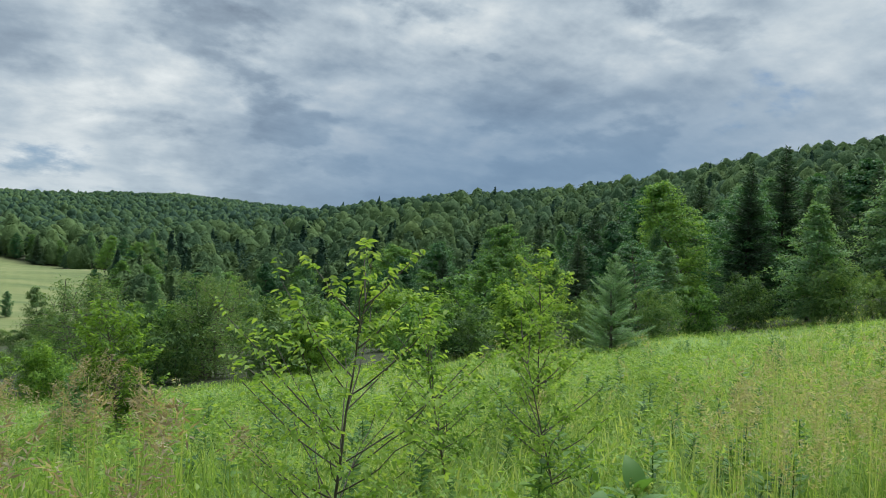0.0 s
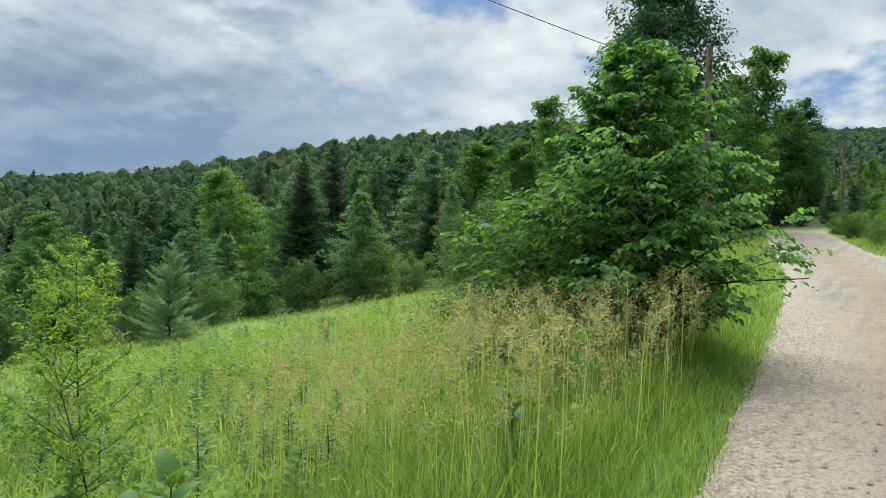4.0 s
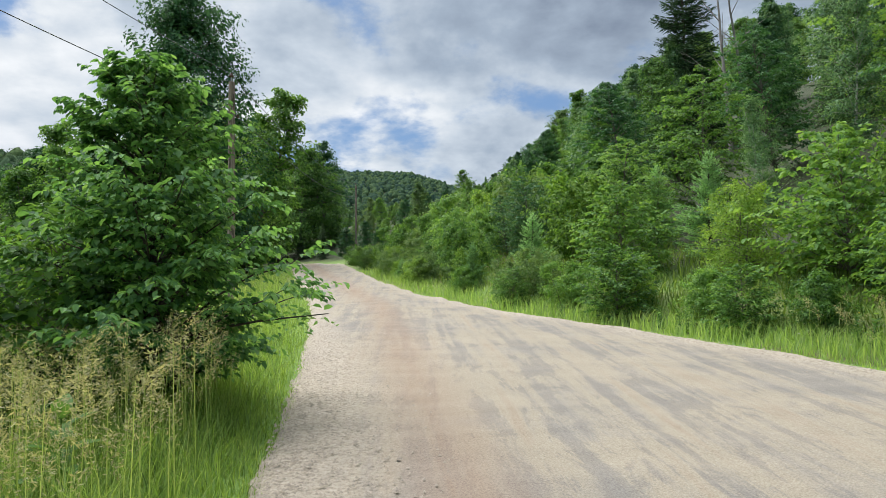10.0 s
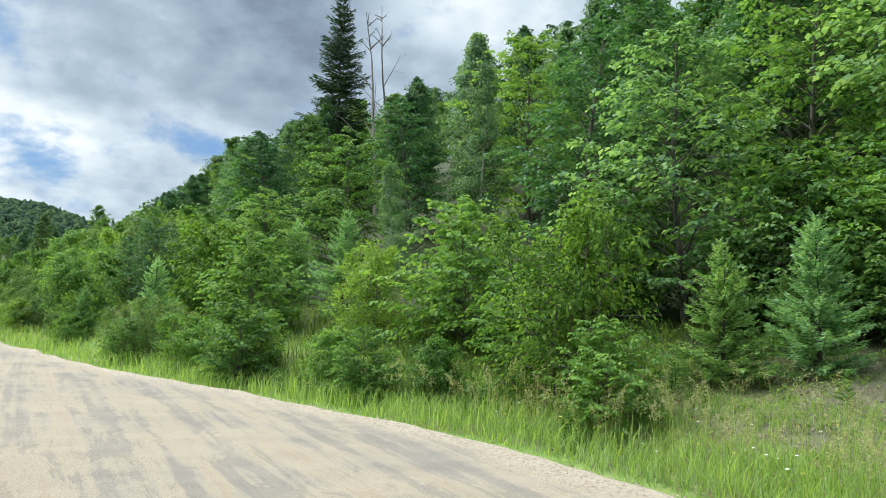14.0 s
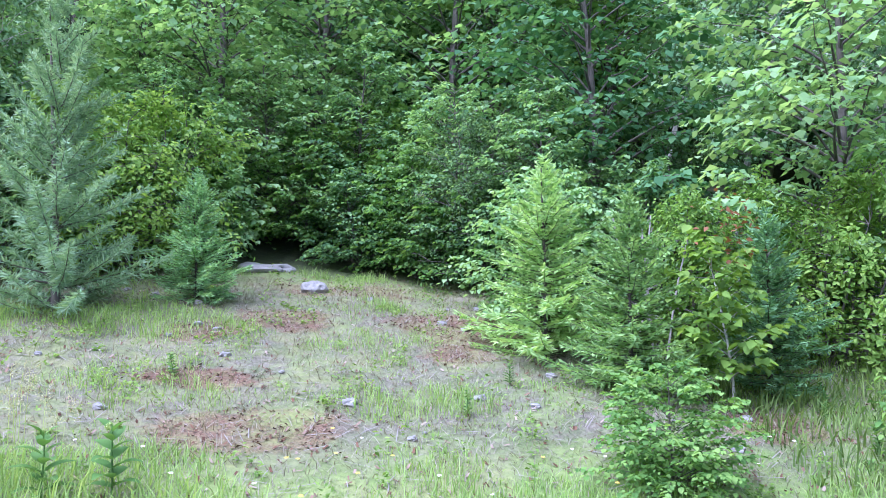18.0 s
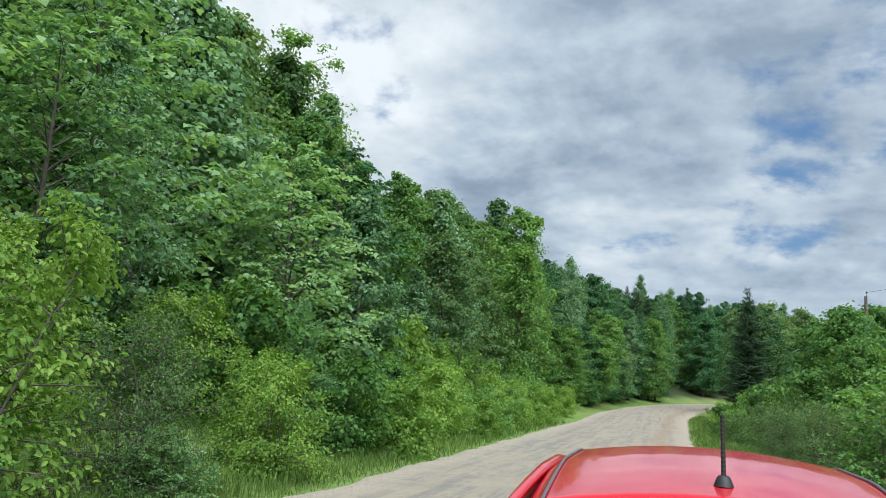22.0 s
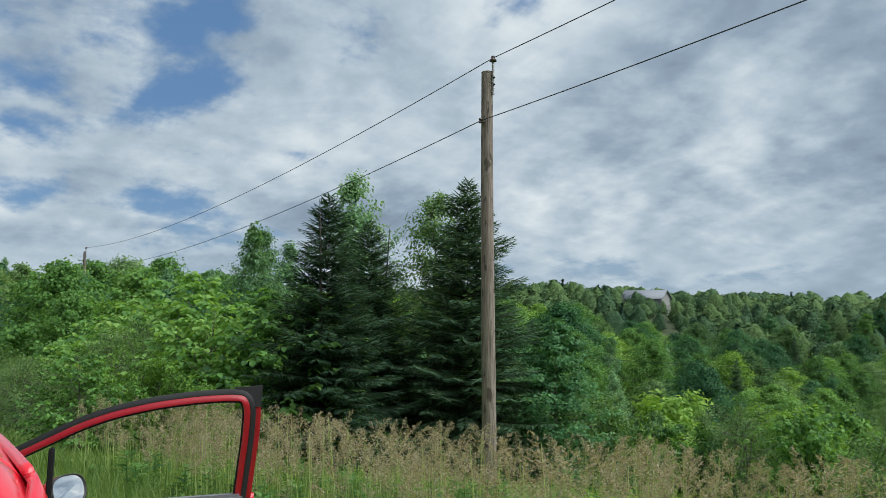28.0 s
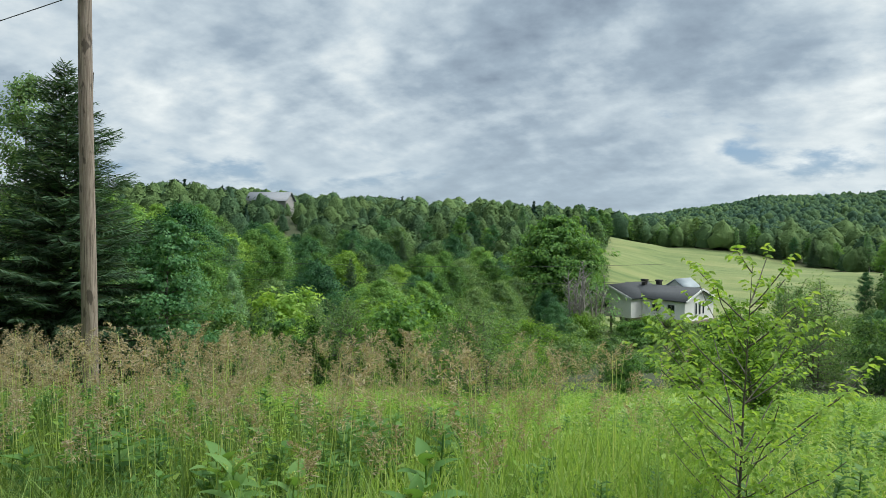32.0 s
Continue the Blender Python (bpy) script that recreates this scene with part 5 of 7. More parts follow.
plant(BUSHES[0], -5.6, -9.2, 60, 1.05, 1.1, label="large bright green bush at the wood's edge")
plant(BUSHES[2], -4.3, -8.6, 160, 0.55, label="green maple bush with fresh leaves")
plant(BUSHES[2], -1.0, -8.5, 200, 0.46, 0.85, label="low leafy bush on the clearing's edge")
plant(BUSHES[1], -8.2, -8.8, 30, 0.9, label="grey-green willow bush beside the ditch")
young = make_plant("young_maple", fans(121, 2.3, 0.42, 0.55, 30, 5, 6, 0.130, "oval", 0.8, 0.05, 0.4, 0.024, mats=(M_YOUNG, M_BIRCH), oval=True, width=0.85, ragged=0.4, reach_min=0.08), "young maple with reddish shoots on top", "sapling")
t = plant(young, -2.75, -10.9, 0, 1.0)
plant(make_plant("dead_sapling", snag(172, 2.6, 5, 0.020, 0.16, stems=5), "thin bare grey stems behind the young maple", "dead tree"), -2.3, -12.6, 0)
rr = np.random.default_rng(9)
top = np.array([0, 0, 2.3]) + rr.normal(0, 1, (70, 3)) * np.array([0.20, 0.20, 0.26])
c = new("top_leaves", link_mesh("top_leaves", leaves(top, np.array([0, 0, -0.4]) + rr.normal(0, 1, (70, 3)), np.array([0, 0, 1.0]) + 0 * top, 0.09, rr, 0.5), quads(70), M_RUST))
c.parent = t
tagged(c, "reddish young leaves")

# tall ones
poplar = make_plant("poplar_tree", broadleaf(131, 17.3, 4.2, 1.5, 110, 7, 46, 0.22, "oval", 0.90, 0.8, 0.35, 0.22, mats=(M_DARKLEAF, M_BARK), droop=-0.25), "tall dark poplar behind the roadside tree", "tree")
plant(poplar, 46.0, 11.2, 0, 1.12, 0.98)
plant(SPRUCES[1], 44.7, -16.7, 0, 1.45, 1.12, label="tall dark spruce rising above the bank woods")
plant(SPRUCE_WIDE, -16.3, 8.9, 0, 1.08, 0.77, label="dark blue-green spruce beside the pole")
plant(SPRUCE_WIDE, -16.0, 13.4, 70, 1.38, 0.72, label="green spruce behind the pole")
plant(WOODTREES[2], -13.6, 14.6, 200, 0.62, 0.85, label="dark leafy tree behind the pole")
plant(SPRUCE_WIDE, -18.6, 11.6, 120, 1.10, 0.77, label="dark spruce beside the pole")
plant(FINE_TREE, -18.6, 14.6, 60, 1.06, label="leafy poplar between the spruces")
plant(ASPENS[0], -20.0, 13.6, 0, 1.20, label="leafy aspen behind the spruces")
plant(BIRCHES[1], -26.5, 12.0, 90, 0.80, 1.0, label="thin birch with airy leaves")
plant(BIRCHES[0], -24.6, 10.4, 180, 0.76, label="thin birch with airy leaves")
plant(BIRCHES[1], -28.8, 13.4, 250, 0.82, label="thin birch with airy leaves")
plant(SPRUCES[0], 36.0, 28.5, 40, 1.05, 1.0, label="broad dark spruce at the meadow's edge")
plant(SPRUCES[1], 31.5, 27.0, 140, 0.9, 1.0, label="dark spruce at the meadow's edge")
plant(BUSHES[1], 2.2, 31.5, 10, 1.5, 0.9, label="large rounded bush below the meadow")
plant(BUSHES[1], 6.2, 31.0, 100, 1.5, 0.9, label="dark rounded bush below the meadow")
for x, y, s in ((54, 10.2, 1.35), (60, 11.6, 1.5), (66, 13.6, 1.5), (72, 16.5, 1.45), (96, 12, 1.5), (101, 16, 1.5), (99, 8.5, 1.35), (106, 11, 1.5), (94, 17, 1.4), (50, 15.5, 1.6), (72, 23, 1.3), (42, 10.2, 0.8), (36, 9.6, 0.7), (33, 8.9, 0.55), (78, 28, 1.3), (88, 34, 1.3), (60, 22, 1.4), (70, 28, 1.4)):
    plant(WOODTREES[(0, 2, 3)[int(x) % 3]], x, y, x * 37 % 360, s)
round_maple = make_plant("maple_tree", broadleaf(141, 12.5, 5.4, 1.2, 90, 9, 34, 0.36, "oval", 1.1, 0.5, 0.7, 0.3, mats=(M_MAPLE, M_BARK)), "large rounded dark green maple beside the house", "tree")
plant(round_maple, -26.5, 93.0, 0, 1.28, 0.95)
for k, (x, y, h) in enumerate(((-21.4, 84.0, 9.5), (-22.6, 85.5, 8.5), (-20.4, 86.0, 8.0))):
    plant(make_plant("dead_tree", snag(151 + k, h, 20, 0.17, 0.34, stems=4), "leafless grey dead tree near the house", "dead tree", "dead trees"), x, y, 40 * k)
dead = make_plant("dead_tree", snag(161, 12.0, 16, 0.12, 0.28), "bare grey dead tree above the bank woods", "dead tree", "dead trees")
plant(dead, 40.5, -17.5, 0, 1.15)
plant(dead, 44.0, -20.0, 120, 1.1)
plant(dead, 50.0, 13.5, 60, 0.75)
plant(WOODTREES[2], 9.5, 138.5, 0, 0.75, label="dark conifer-like tree on the field")
plant(WOODTREES[3], 1.3, 89.0, 0, 0.72, label="airy tree below the field")
for x, y, s in ((-88, -13, 1.25), (-93, -8, 1.2), (-97, -3, 1.25), (-101, 2, 1.2), (-104, -9, 1.3), (-96, -16, 1.2), (-84, -18, 1.2), (-110, -2, 1.3), (-108, 6, 1.2)):
    plant(WOODTREES[(0, 1, 2)[int(-x) % 3]], x, min(y, float(road_right(x)) - 3.0), x * 37 % 360, s)
plant(WOODTREES[2], -2.6, 129.0, 0, 0.42, label="small round tree on the field")
crooked = make_plant("crooked_tree", broadleaf(171, 17.0, 4.2, 7.0, 24, 5, 40, 0.24, "oval", 0.8, 0.5, 0.6, 0.24, mats=(M_MAPLE, M_BARK), lift=0.7), "tall tree with bare crooked limbs above the bank woods", "tree")
plant(crooked, -46.0, -26.5, 0, 1.12, z=5.0)
for x, y, h, k in ((-22.5, 88.0, 3.4, 1), (-18.0, 90.5, 2.8, 1), (-14.5, 91.0, 3.6, 0), (-11.5, 92.5, 3.2, 1), (-8.0, 95.0, 3.0, 2), (-6.5, 100.0, 4.2, 2), (-20.0, 80.0, 3.2, 0), (-15.0, 82.0, 3.0, 2), (-10.0, 84.0, 3.2, 1)):
    plant(THICKETS[k], x, y, x * 53 % 360, h / 3.2 * 1.3, 0.8, label="rounded bush below the white house")
for x, y, k in ((0.2, -18.6, 0.50), (2.2, -20.8, 0.62), (4.6, -21.0, 0.55), (6.8, -19.0, 0.50), (9.0, -16.8, 0.48), (-1.8, -16.4, 0.52), (7.6, -22.0, 0.75)):
    plant(MAPLES[1], x, y, x * 77 % 360, k, label="low layered maple behind the clearing")
for x, y, k in ((-0.6, -17.4, 0.8), (0.9, -18.9, 0.95), (2.2, -19.6, 0.75), (5.8, -18.6, 0.8), (7.4, -17.2, 0.9), (8.8, -15.9, 0.85), (10.2, -14.6, 0.9), (3.6, -20.8, 1.0), (-1.9, -15.4, 0.9), (6.6, -20.2, 1.1), (1.2, -21.4, 1.2), (11.8, -13.4, 0.9)):
    plant(BUSHES[3] if int(10 * x) % 3 else BUSHES[2], x, y, x * 97 % 360, k, label="young maple bush under the trees behind the clearing")
for x, y, k in ((-72, -9.0, 0.85), (-76, -6.5, 0.9), (-79, -3.8, 0.85), (-83, -2.0, 0.95), (-74, -12.0, 1.0), (-70, -10.5, 0.8), (-80, -8.0, 1.05)):
    plant(WOODTREES[2 if x % 2 else 0], x, min(y, float(road_right(x)) - 3.0), x * 31 % 360, k * 1.2, 0.8)
for x, y, k in ((84, 2.0, 0.9), (88, -0.5, 1.1), (80, -1.5, 1.0), (92, 3.5, 1.0), (84, -6.5, 1.2), (95, -2.5, 1.2), (77, 1.5, 0.7), (90, -8.0, 1.3), (99, 2.0, 1.2), (104, -3.0, 1.3), (110, 4.0, 1.2), (78, -7.0, 1.0), (112, 20.0, 1.3), (108, 26.0, 1.3)):
    plant(WOODTREES[(0, 2, 3)[int(x) % 3]], x, y, x * 41 % 360, k * 0.40 if y < 5 else k, 0.9)
for x, y, k in ((-84.5, -3.8, 0.8), (-87.5, -1.5, 0.9), (-91.0, 0.5, 1.0), (-95.0, 4.5, 1.0), (-92.0, -5.0, 1.1)):
    plant(WOODTREES[2 if int(x) % 2 else 3], x, min(y, float(road_right(x)) - 3.0), x * 31 % 360, k * 1.1, 0.85)

# ---------- made things: poles, wires, house, barn, car ----------
def simple(name, colour, rough=0.6, metal=0.0, scale=8.0, vary=0.25, bump_=0.15, **kw):
    """A plain material with grain at two scales."""
    k = Nodes(name)
    p = k.coords("Object")
    f = k.math("MULTIPLY_ADD", k.noise(p, scale, 5, 0.6), 0.5, k.math("MULTIPLY", k.noise(p, scale * 7, 3), 0.5))
    lo, hi = tuple(c * (1 - vary) for c in colour), tuple(min(c * (1 + vary), 1) for c in colour)
    if bump_:
        k.bump(f, bump_, 0.01)
    return k.done(colour=k.ramp(f, [(0.3, lo), (0.7, hi)]), rough=rough, metal=metal, **kw)


def part(name, mesh, parent, label="", m=None, mods=()):
    """Links a mesh as one part under a thing or a part."""
    ob = new(name, mesh)
    ob.parent = parent
    if m is not None:
        ob.matrix_local = m
    if label:
        tagged(ob, label)
    for kind, kw in mods:
        mod = ob.modifiers.new(kind.lower(), kind)
        for k, v in kw.items():
            if k == "thickness":
                mod.thickness = v
            elif k == "offset":
                mod.offset = v
            elif k == "width":
                mod.width = v
            elif k == "segments":
                mod.segments = v
    return ob


def thing(name, m, label, category, group=""):
    ob = new(name)
    ob.empty_display_size = 0.2
    ob.matrix_world = m
    return tagged(ob, label, category, group)


def box_mesh(name, size, mat, bevel=0.0, centre=(0, 0, 0)):
    bm = bmesh.new()
    bmesh.ops.create_cube(bm, size=1.0, matrix=Matrix.Translation(centre) @ Matrix.Diagonal((*size, 1)))
    if bevel:
        bmesh.ops.bevel(bm, geom=bm.edges[:], offset=bevel, segments=2, affect="EDGES", clamp_overlap=True)
    me = bpy.data.meshes.new(name)
    bm.to_mesh(me)
    bm.free()
    me.materials.append(mat)
    return me


def lathe(name, profile, mat, sides=20, smooth_faces=True):
    """A turned body about z from (radius, height) pairs."""
    pr = np.array(profile, float)
    a = np.arange(sides) * 2 * math.pi / sides
    V = np.stack([pr[:, 0:1] * np.cos(a), pr[:, 0:1] * np.sin(a), np.repeat(pr[:, 1:2], sides, 1)], -1).reshape(-1, 3)
    n = len(pr)
    i, j = np.meshgrid(np.arange(n - 1), np.arange(sides), indexing="ij")
    q, w = i * sides + j, i * sides + (j + 1) % sides
    return link_mesh(name, V, np.stack([q, w, w + sides, q + sides], -1).reshape(-1, 4), mat, smooth_faces)


def link_poly(name, verts, faces, mat):
    me = bpy.data.meshes.new(name)
    me.from_pydata([tuple(v) for v in verts], [], faces)
    me.materials.append(mat)
    return me


def sheet(name, G, mat, smooth_faces=True):
    G = np.asarray(G, float)
    return link_mesh(name, G.reshape(-1, 3), grid_faces(G.shape[0], G.shape[1]), mat, smooth_faces)


def pole_wood():
    k = Nodes("weathered pole wood")
    p = k.coords("Object")
    grain = k.noise(k.stretch(p, 9, 9, 0.5), 4.0, 6, 0.65, 0.3)
    knots = k.noise(k.stretch(p, 4, 4, 1.4), 1.6, 3, 0.5)
    col = k.ramp(grain, [(0.28, (0.100, 0.075, 0.062)), (0.5, (0.235, 0.185, 0.155)), (0.75, (0.390, 0.330, 0.290))])
    col = k.mix(k.ramp(knots, [(0.585, (0, 0, 0)), (0.64, (0.8, 0.8, 0.8))]), col, (0.055, 0.042, 0.034))
    crack = k.noise(k.stretch(p, 14, 14, 0.35), 2.2, 4, 0.6)
    col = k.mix(k.ramp(crack, [(0.34, (0.8, 0.8, 0.8)), (0.40, (0, 0, 0))]), col, (0.045, 0.036, 0.03))
    k.bump(grain, 0.7, 0.015)
    return k.done(colour=col, rough=0.9)


M_POLE = pole_wood()
M_IRON = simple("dark iron", (0.060, 0.055, 0.050), 0.6, 0.7)
M_PORCELAIN = simple("brown porcelain", (0.085, 0.050, 0.040), 0.25, 0.0)
M_ZINC = simple("grey bracket", (0.330, 0.330, 0.320), 0.5, 0.4)
M_WIRE = simple("wire", (0.045, 0.045, 0.048), 0.5, 0.3, bump_=0)


def power_pole(x, y, top, r0=0.135):
    z = float(land(x, y)) - 0.3
    h = top - z
    ob = thing("power_pole", pose(x, y, z), "weathered grey wooden power pole with knots and cracks", "power pole", "power poles")
    pts = np.stack([0.012 * np.sin(np.linspace(0, 5, 12) + x), 0.010 * np.cos(np.linspace(0, 4, 12)), np.linspace(0, h, 12)], 1)
    v, f = tube(pts, np.linspace(r0 * 1.12, r0 * 0.86, 12), 14)
    me = link_mesh("shaft", v, f, M_POLE, True)
    part("shaft", me, ob)
    part("cap", lathe("cap", [(r0 * 0.865, -0.012), (r0 * 0.87, 0.004), (r0 * 0.5, 0.018), (0.001, 0.02)], M_POLE), ob, m=pose(pts[-1][0], pts[-1][1], h))
    pin = part("pin_bracket", box_mesh("pin_bracket", (0.05, 0.05, 0.75), M_ZINC, 0.01), ob, "grey steel pin bracket", pose(r0 + 0.012, 0.03, h - 0.18))
    for q in (0.02, -0.14):
        part("bolt", lathe("bolt", [(0.0, 0.03), (0.022, 0.028), (0.022, 0)], M_IRON, 8), pin, m=pose(0.025, 0, q, 0, 90, 0))
    part("insulator", lathe("insulator", [(0.0, 0.13), (0.035, 0.125), (0.05, 0.10), (0.038, 0.085), (0.045, 0.07), (0.075, 0.045), (0.085, 0.0), (0.05, -0.01), (0.02, -0.005)], M_PORCELAIN), pin, "brown porcelain insulator", pose(0, 0, 0.40))
    rack = part("wire_clevis", box_mesh("wire_clevis", (0.07, 0.16, 0.05), M_IRON, 0.008), ob, "dark iron wire clevis", pose(0.03, -r0 - 0.02, h - 1.17))
    part("spool", lathe("spool", [(0.0, 0.05), (0.045, 0.05), (0.045, 0.03), (0.028, 0.015), (0.028, -0.015), (0.045, -0.03), (0.045, -0.05), (0.0, -0.05)], M_PORCELAIN, 12), rack, m=pose(0, -0.06, 0))
    return (x + r0 + 0.012, y + 0.03, top + 0.30), (x + 0.03, y - r0 - 0.08, top - 1.17)


def wire(name, a, b, sag, r=0.011, label="thin dark overhead power wire"):
    a, b = np.array(a), np.array(b)
    t = np.linspace(0, 1, 40)[:, None]
    p = a + (b - a) * t
    p[:, 2] -= 4 * sag * (t * (1 - t))[:, 0]
    v, f = tube(p, np.full(40, r), 5)
    tagged(new(name, link_mesh(name, v, f, M_WIRE, True)), label, "wire", "power wires")


A1, A2 = power_pole(-11.47, 10.29, 7.42, 0.152)
B1, B2 = power_pole(27.35, 5.6, 8.75, 0.125)
C1, C2 = power_pole(87.7, 4.8, 13.1, 0.12)
D1, D2 = power_pole(-60.0, 12.6, 6.5, 0.12)
for p, q in ((D1, A1), (A1, B1), (B1, C1), (D2, A2), (A2, B2), (B2, C2)):
    wire("power_wire", p, q, 0.55 if abs(p[0] - q[0]) < 45 else 0.9, 0.011 if q[0] < 60 else 0.014)
for dz in (0.0, -1.8):
    wire("power_wire", (-75, 46, -0.6 + dz), (-12, 84, -2.9 + dz), 1.2, 0.016, "distant thin power wire across the valley")

# ---------- the white house in the valley and the barn on the rise ----------
M_SIDING = simple("white siding", (0.88, 0.87, 0.83), 0.6, 0, 2.0, 0.06)
M_TRIM = simple("white trim", (0.80, 0.80, 0.78), 0.5, 0, 3.0, 0.05)
M_SHINGLE = simple("dark shingles", (0.050, 0.056, 0.062), 0.9, 0, 6.0, 0.3)
M_PANE = simple("dark window glass", (0.030, 0.036, 0.042), 0.08, 0, 2.0, 0.2, 0)
M_POST = simple("deck timber", (0.230, 0.190, 0.150), 0.8, 0, 5.0, 0.3)
M_TIN = simple("grey tin roof", (0.200, 0.215, 0.240), 0.65, 0.0, 1.5, 0.15)
M_BOARD = simple("old barn boards", (0.300, 0.290, 0.280), 0.85, 0, 2.0, 0.3)
M_PALEROOF = simple("pale blue roof", (0.250, 0.295, 0.320), 0.5, 0.1, 2.0, 0.1)


def gable_body(name, lx, ly, wall, rise, mat):
    """Walls with two gables, ridge along x."""
    hx, hy = lx / 2, ly / 2
    v = [(-hx, -hy, 0), (hx, -hy, 0), (hx, hy, 0), (-hx, hy, 0), (-hx, -hy, wall), (hx, -hy, wall), (hx, hy, wall), (-hx, hy, wall), (-hx, 0, wall + rise), (hx, 0, wall + rise)]
    f = [(0, 1, 5, 4), (2, 3, 7, 6), (1, 2, 6, 5), (3, 0, 4, 7), (5, 6, 9, 9), (7, 4, 8, 8)]
    bm = bmesh.new()
    vs = [bm.verts.new(p) for p in v]
    for q in f:
        bm.faces.new([vs[i] for i in dict.fromkeys(q)])
    me = bpy.data.meshes.new(name)
    bm.to_mesh(me)
    bm.free()
    me.materials.append(mat)
    return me


def roof_slab(name, lx, ly, rise, over, mat, side):
    """One slope of a gable roof, 0.14 thick, foot at the eave."""
    hx, run = lx / 2 + over, ly / 2 + over
    drop = rise * run / (ly / 2)
    y0 = side * run
    v = [(-hx, y0, rise - drop), (hx, y0, rise - drop), (hx, 0, rise), (-hx, 0, rise)]
    v = v + [(a, b, c + 0.14) for a, b, c in v]
    f = [(0, 1, 2, 3), (4, 7, 6, 5), (0, 4, 5, 1), (1, 5, 6, 2), (2, 6, 7, 3), (3, 7, 4, 0)]
    return link_mesh(name, v, f, mat)


def window(parent, w, h, m, panes=2):
    fr = part("window", box_mesh("window", (w, 0.08, h), M_TRIM, 0.01), parent, m=m)
    for i in range(panes):
        pw = (w - 0.1) / panes
        part("pane", box_mesh("pane", (pw - 0.05, 0.03, h - 0.14), M_PANE), fr, m=pose(-w / 2 + 0.05 + pw * (i + 0.5), -0.035, 0))


def house():
    zf = -10.45
    ob = thing("house", pose(-15.2, 100.2, zf, 0, 0, -24), "white-sided house with a dark shingled roof, raised on posts", "house")
    part("wall", gable_body("wall", 10.5, 6.4, 2.55, 1.25, M_SIDING), ob)
    part("wing_wall", gable_body("wing_wall", 7.6, 6.6, 2.55, 1.35, M_SIDING), ob, m=pose(-4.2, -1.6, 0, 0, 0, 90))
    for s in (-1, 1):
        part("roof", roof_slab("roof", 10.5, 6.4, 1.25, 0.45, M_SHINGLE, s), ob, m=pose(0, 0, 2.56))
        part("wing_roof", roof_slab("wing_roof", 7.6, 6.6, 1.35, 0.45, M_SHINGLE, s), ob, m=pose(-4.2, -1.6, 2.57, 0, 0, 90))
        run, rise = 3.65, 1.25 * 3.65 / 3.2
        slope = math.degrees(math.atan2(1.25, 3.2))
        part("bargeboard", box_mesh("bargeboard", (0.06, 3.9, 0.24), M_TRIM), ob, m=pose(5.73, s * 1.82, 2.56 + 1.25 - rise / 2 + 0.02, -s * slope, 0, 0))
        slope2 = math.degrees(math.atan2(1.35, 3.3))
        part("bargeboard", box_mesh("bargeboard", (3.95, 0.06, 0.24), M_TRIM), ob, m=pose(-4.2 + s * 1.87, -5.88, 2.57 + 1.35 - 0.75, 0, s * slope2, 0))
    for i in range(3):
        window(ob, 0.5, 1.5, pose(5.27, -0.8 + 0.8 * i, 1.45, 0, 0, 90), 1)
    window(ob, 1.5, 1.05, pose(-4.9, -5.42, 1.45), 2)
    window(ob, 1.1, 1.05, pose(1.2, -3.22, 1.45), 2)
    window(ob, 1.1, 1.05, pose(3.4, -3.22, 1.45), 2)
    for x, y in ((-2.6, -0.2), (-0.9, 0.5)):
        ch = part("chimney", box_mesh("chimney", (0.55, 0.55, 0.9), M_IRON, 0.02), ob, "black metal chimney", pose(x, y, 3.95))
        part("chimney_cap", box_mesh("chimney_cap", (0.75, 0.75, 0.22), M_IRON, 0.03), ch, m=pose(0, 0, 0.5))
    dorm = part("rear_dormer", gable_body("rear_dormer", 3.2, 2.6, 1.0, 0.9, M_SIDING), ob, "pale dormer with a bluish roof", pose(1.2, 2.6, 2.75, 0, 0, 90))
    for s in (-1, 1):
        part("dormer_roof", roof_slab("dormer_roof", 3.2, 2.6, 0.9, 0.25, M_PALEROOF, s), dorm, m=pose(0, 0, 1.0))
    part("deck", box_mesh("deck", (11.5, 7.6, 0.25), M_POST, 0.02), ob, "brown timber deck under the house", pose(0, -0.3, -0.14))
    for x in (-5.2, -1.7, 1.7, 5.2):
        for y in (-3.7, 3.0):
            part("post", box_mesh("post", (0.2, 0.2, 3.6), M_POST), ob, m=pose(x, y, -2.0))
    part("foundation", box_mesh("foundation", (9.6, 5.4, 4.0), simple("grey foundation", (0.16, 0.155, 0.15), 0.9), 0.02), ob, m=pose(0, 0.3, -2.3))


def barn():
    x, y = -134.0, 172.5
    g = float(land(x, y))
    ob = thing("barn", pose(x, y, g, 0, 0, 20), "grey board barn with a tin roof among trees", "barn")
    part("wall", gable_body("wall", 11, 8, max(5.2 - g + 1.2, 3.5), 2.2, M_BOARD), ob)
    w = max(5.2 - g + 1.2, 3.5)
    for s in (-1, 1):
        part("roof", roof_slab("roof", 11, 8, 2.2, 0.5, M_TIN, s), ob, m=pose(0, 0, w + 0.01))
    part("door", box_mesh("door", (2.6, 0.1, 2.8), M_POST, 0.02), ob, m=pose(1.5, -4.04, 1.45))


house()
barn()

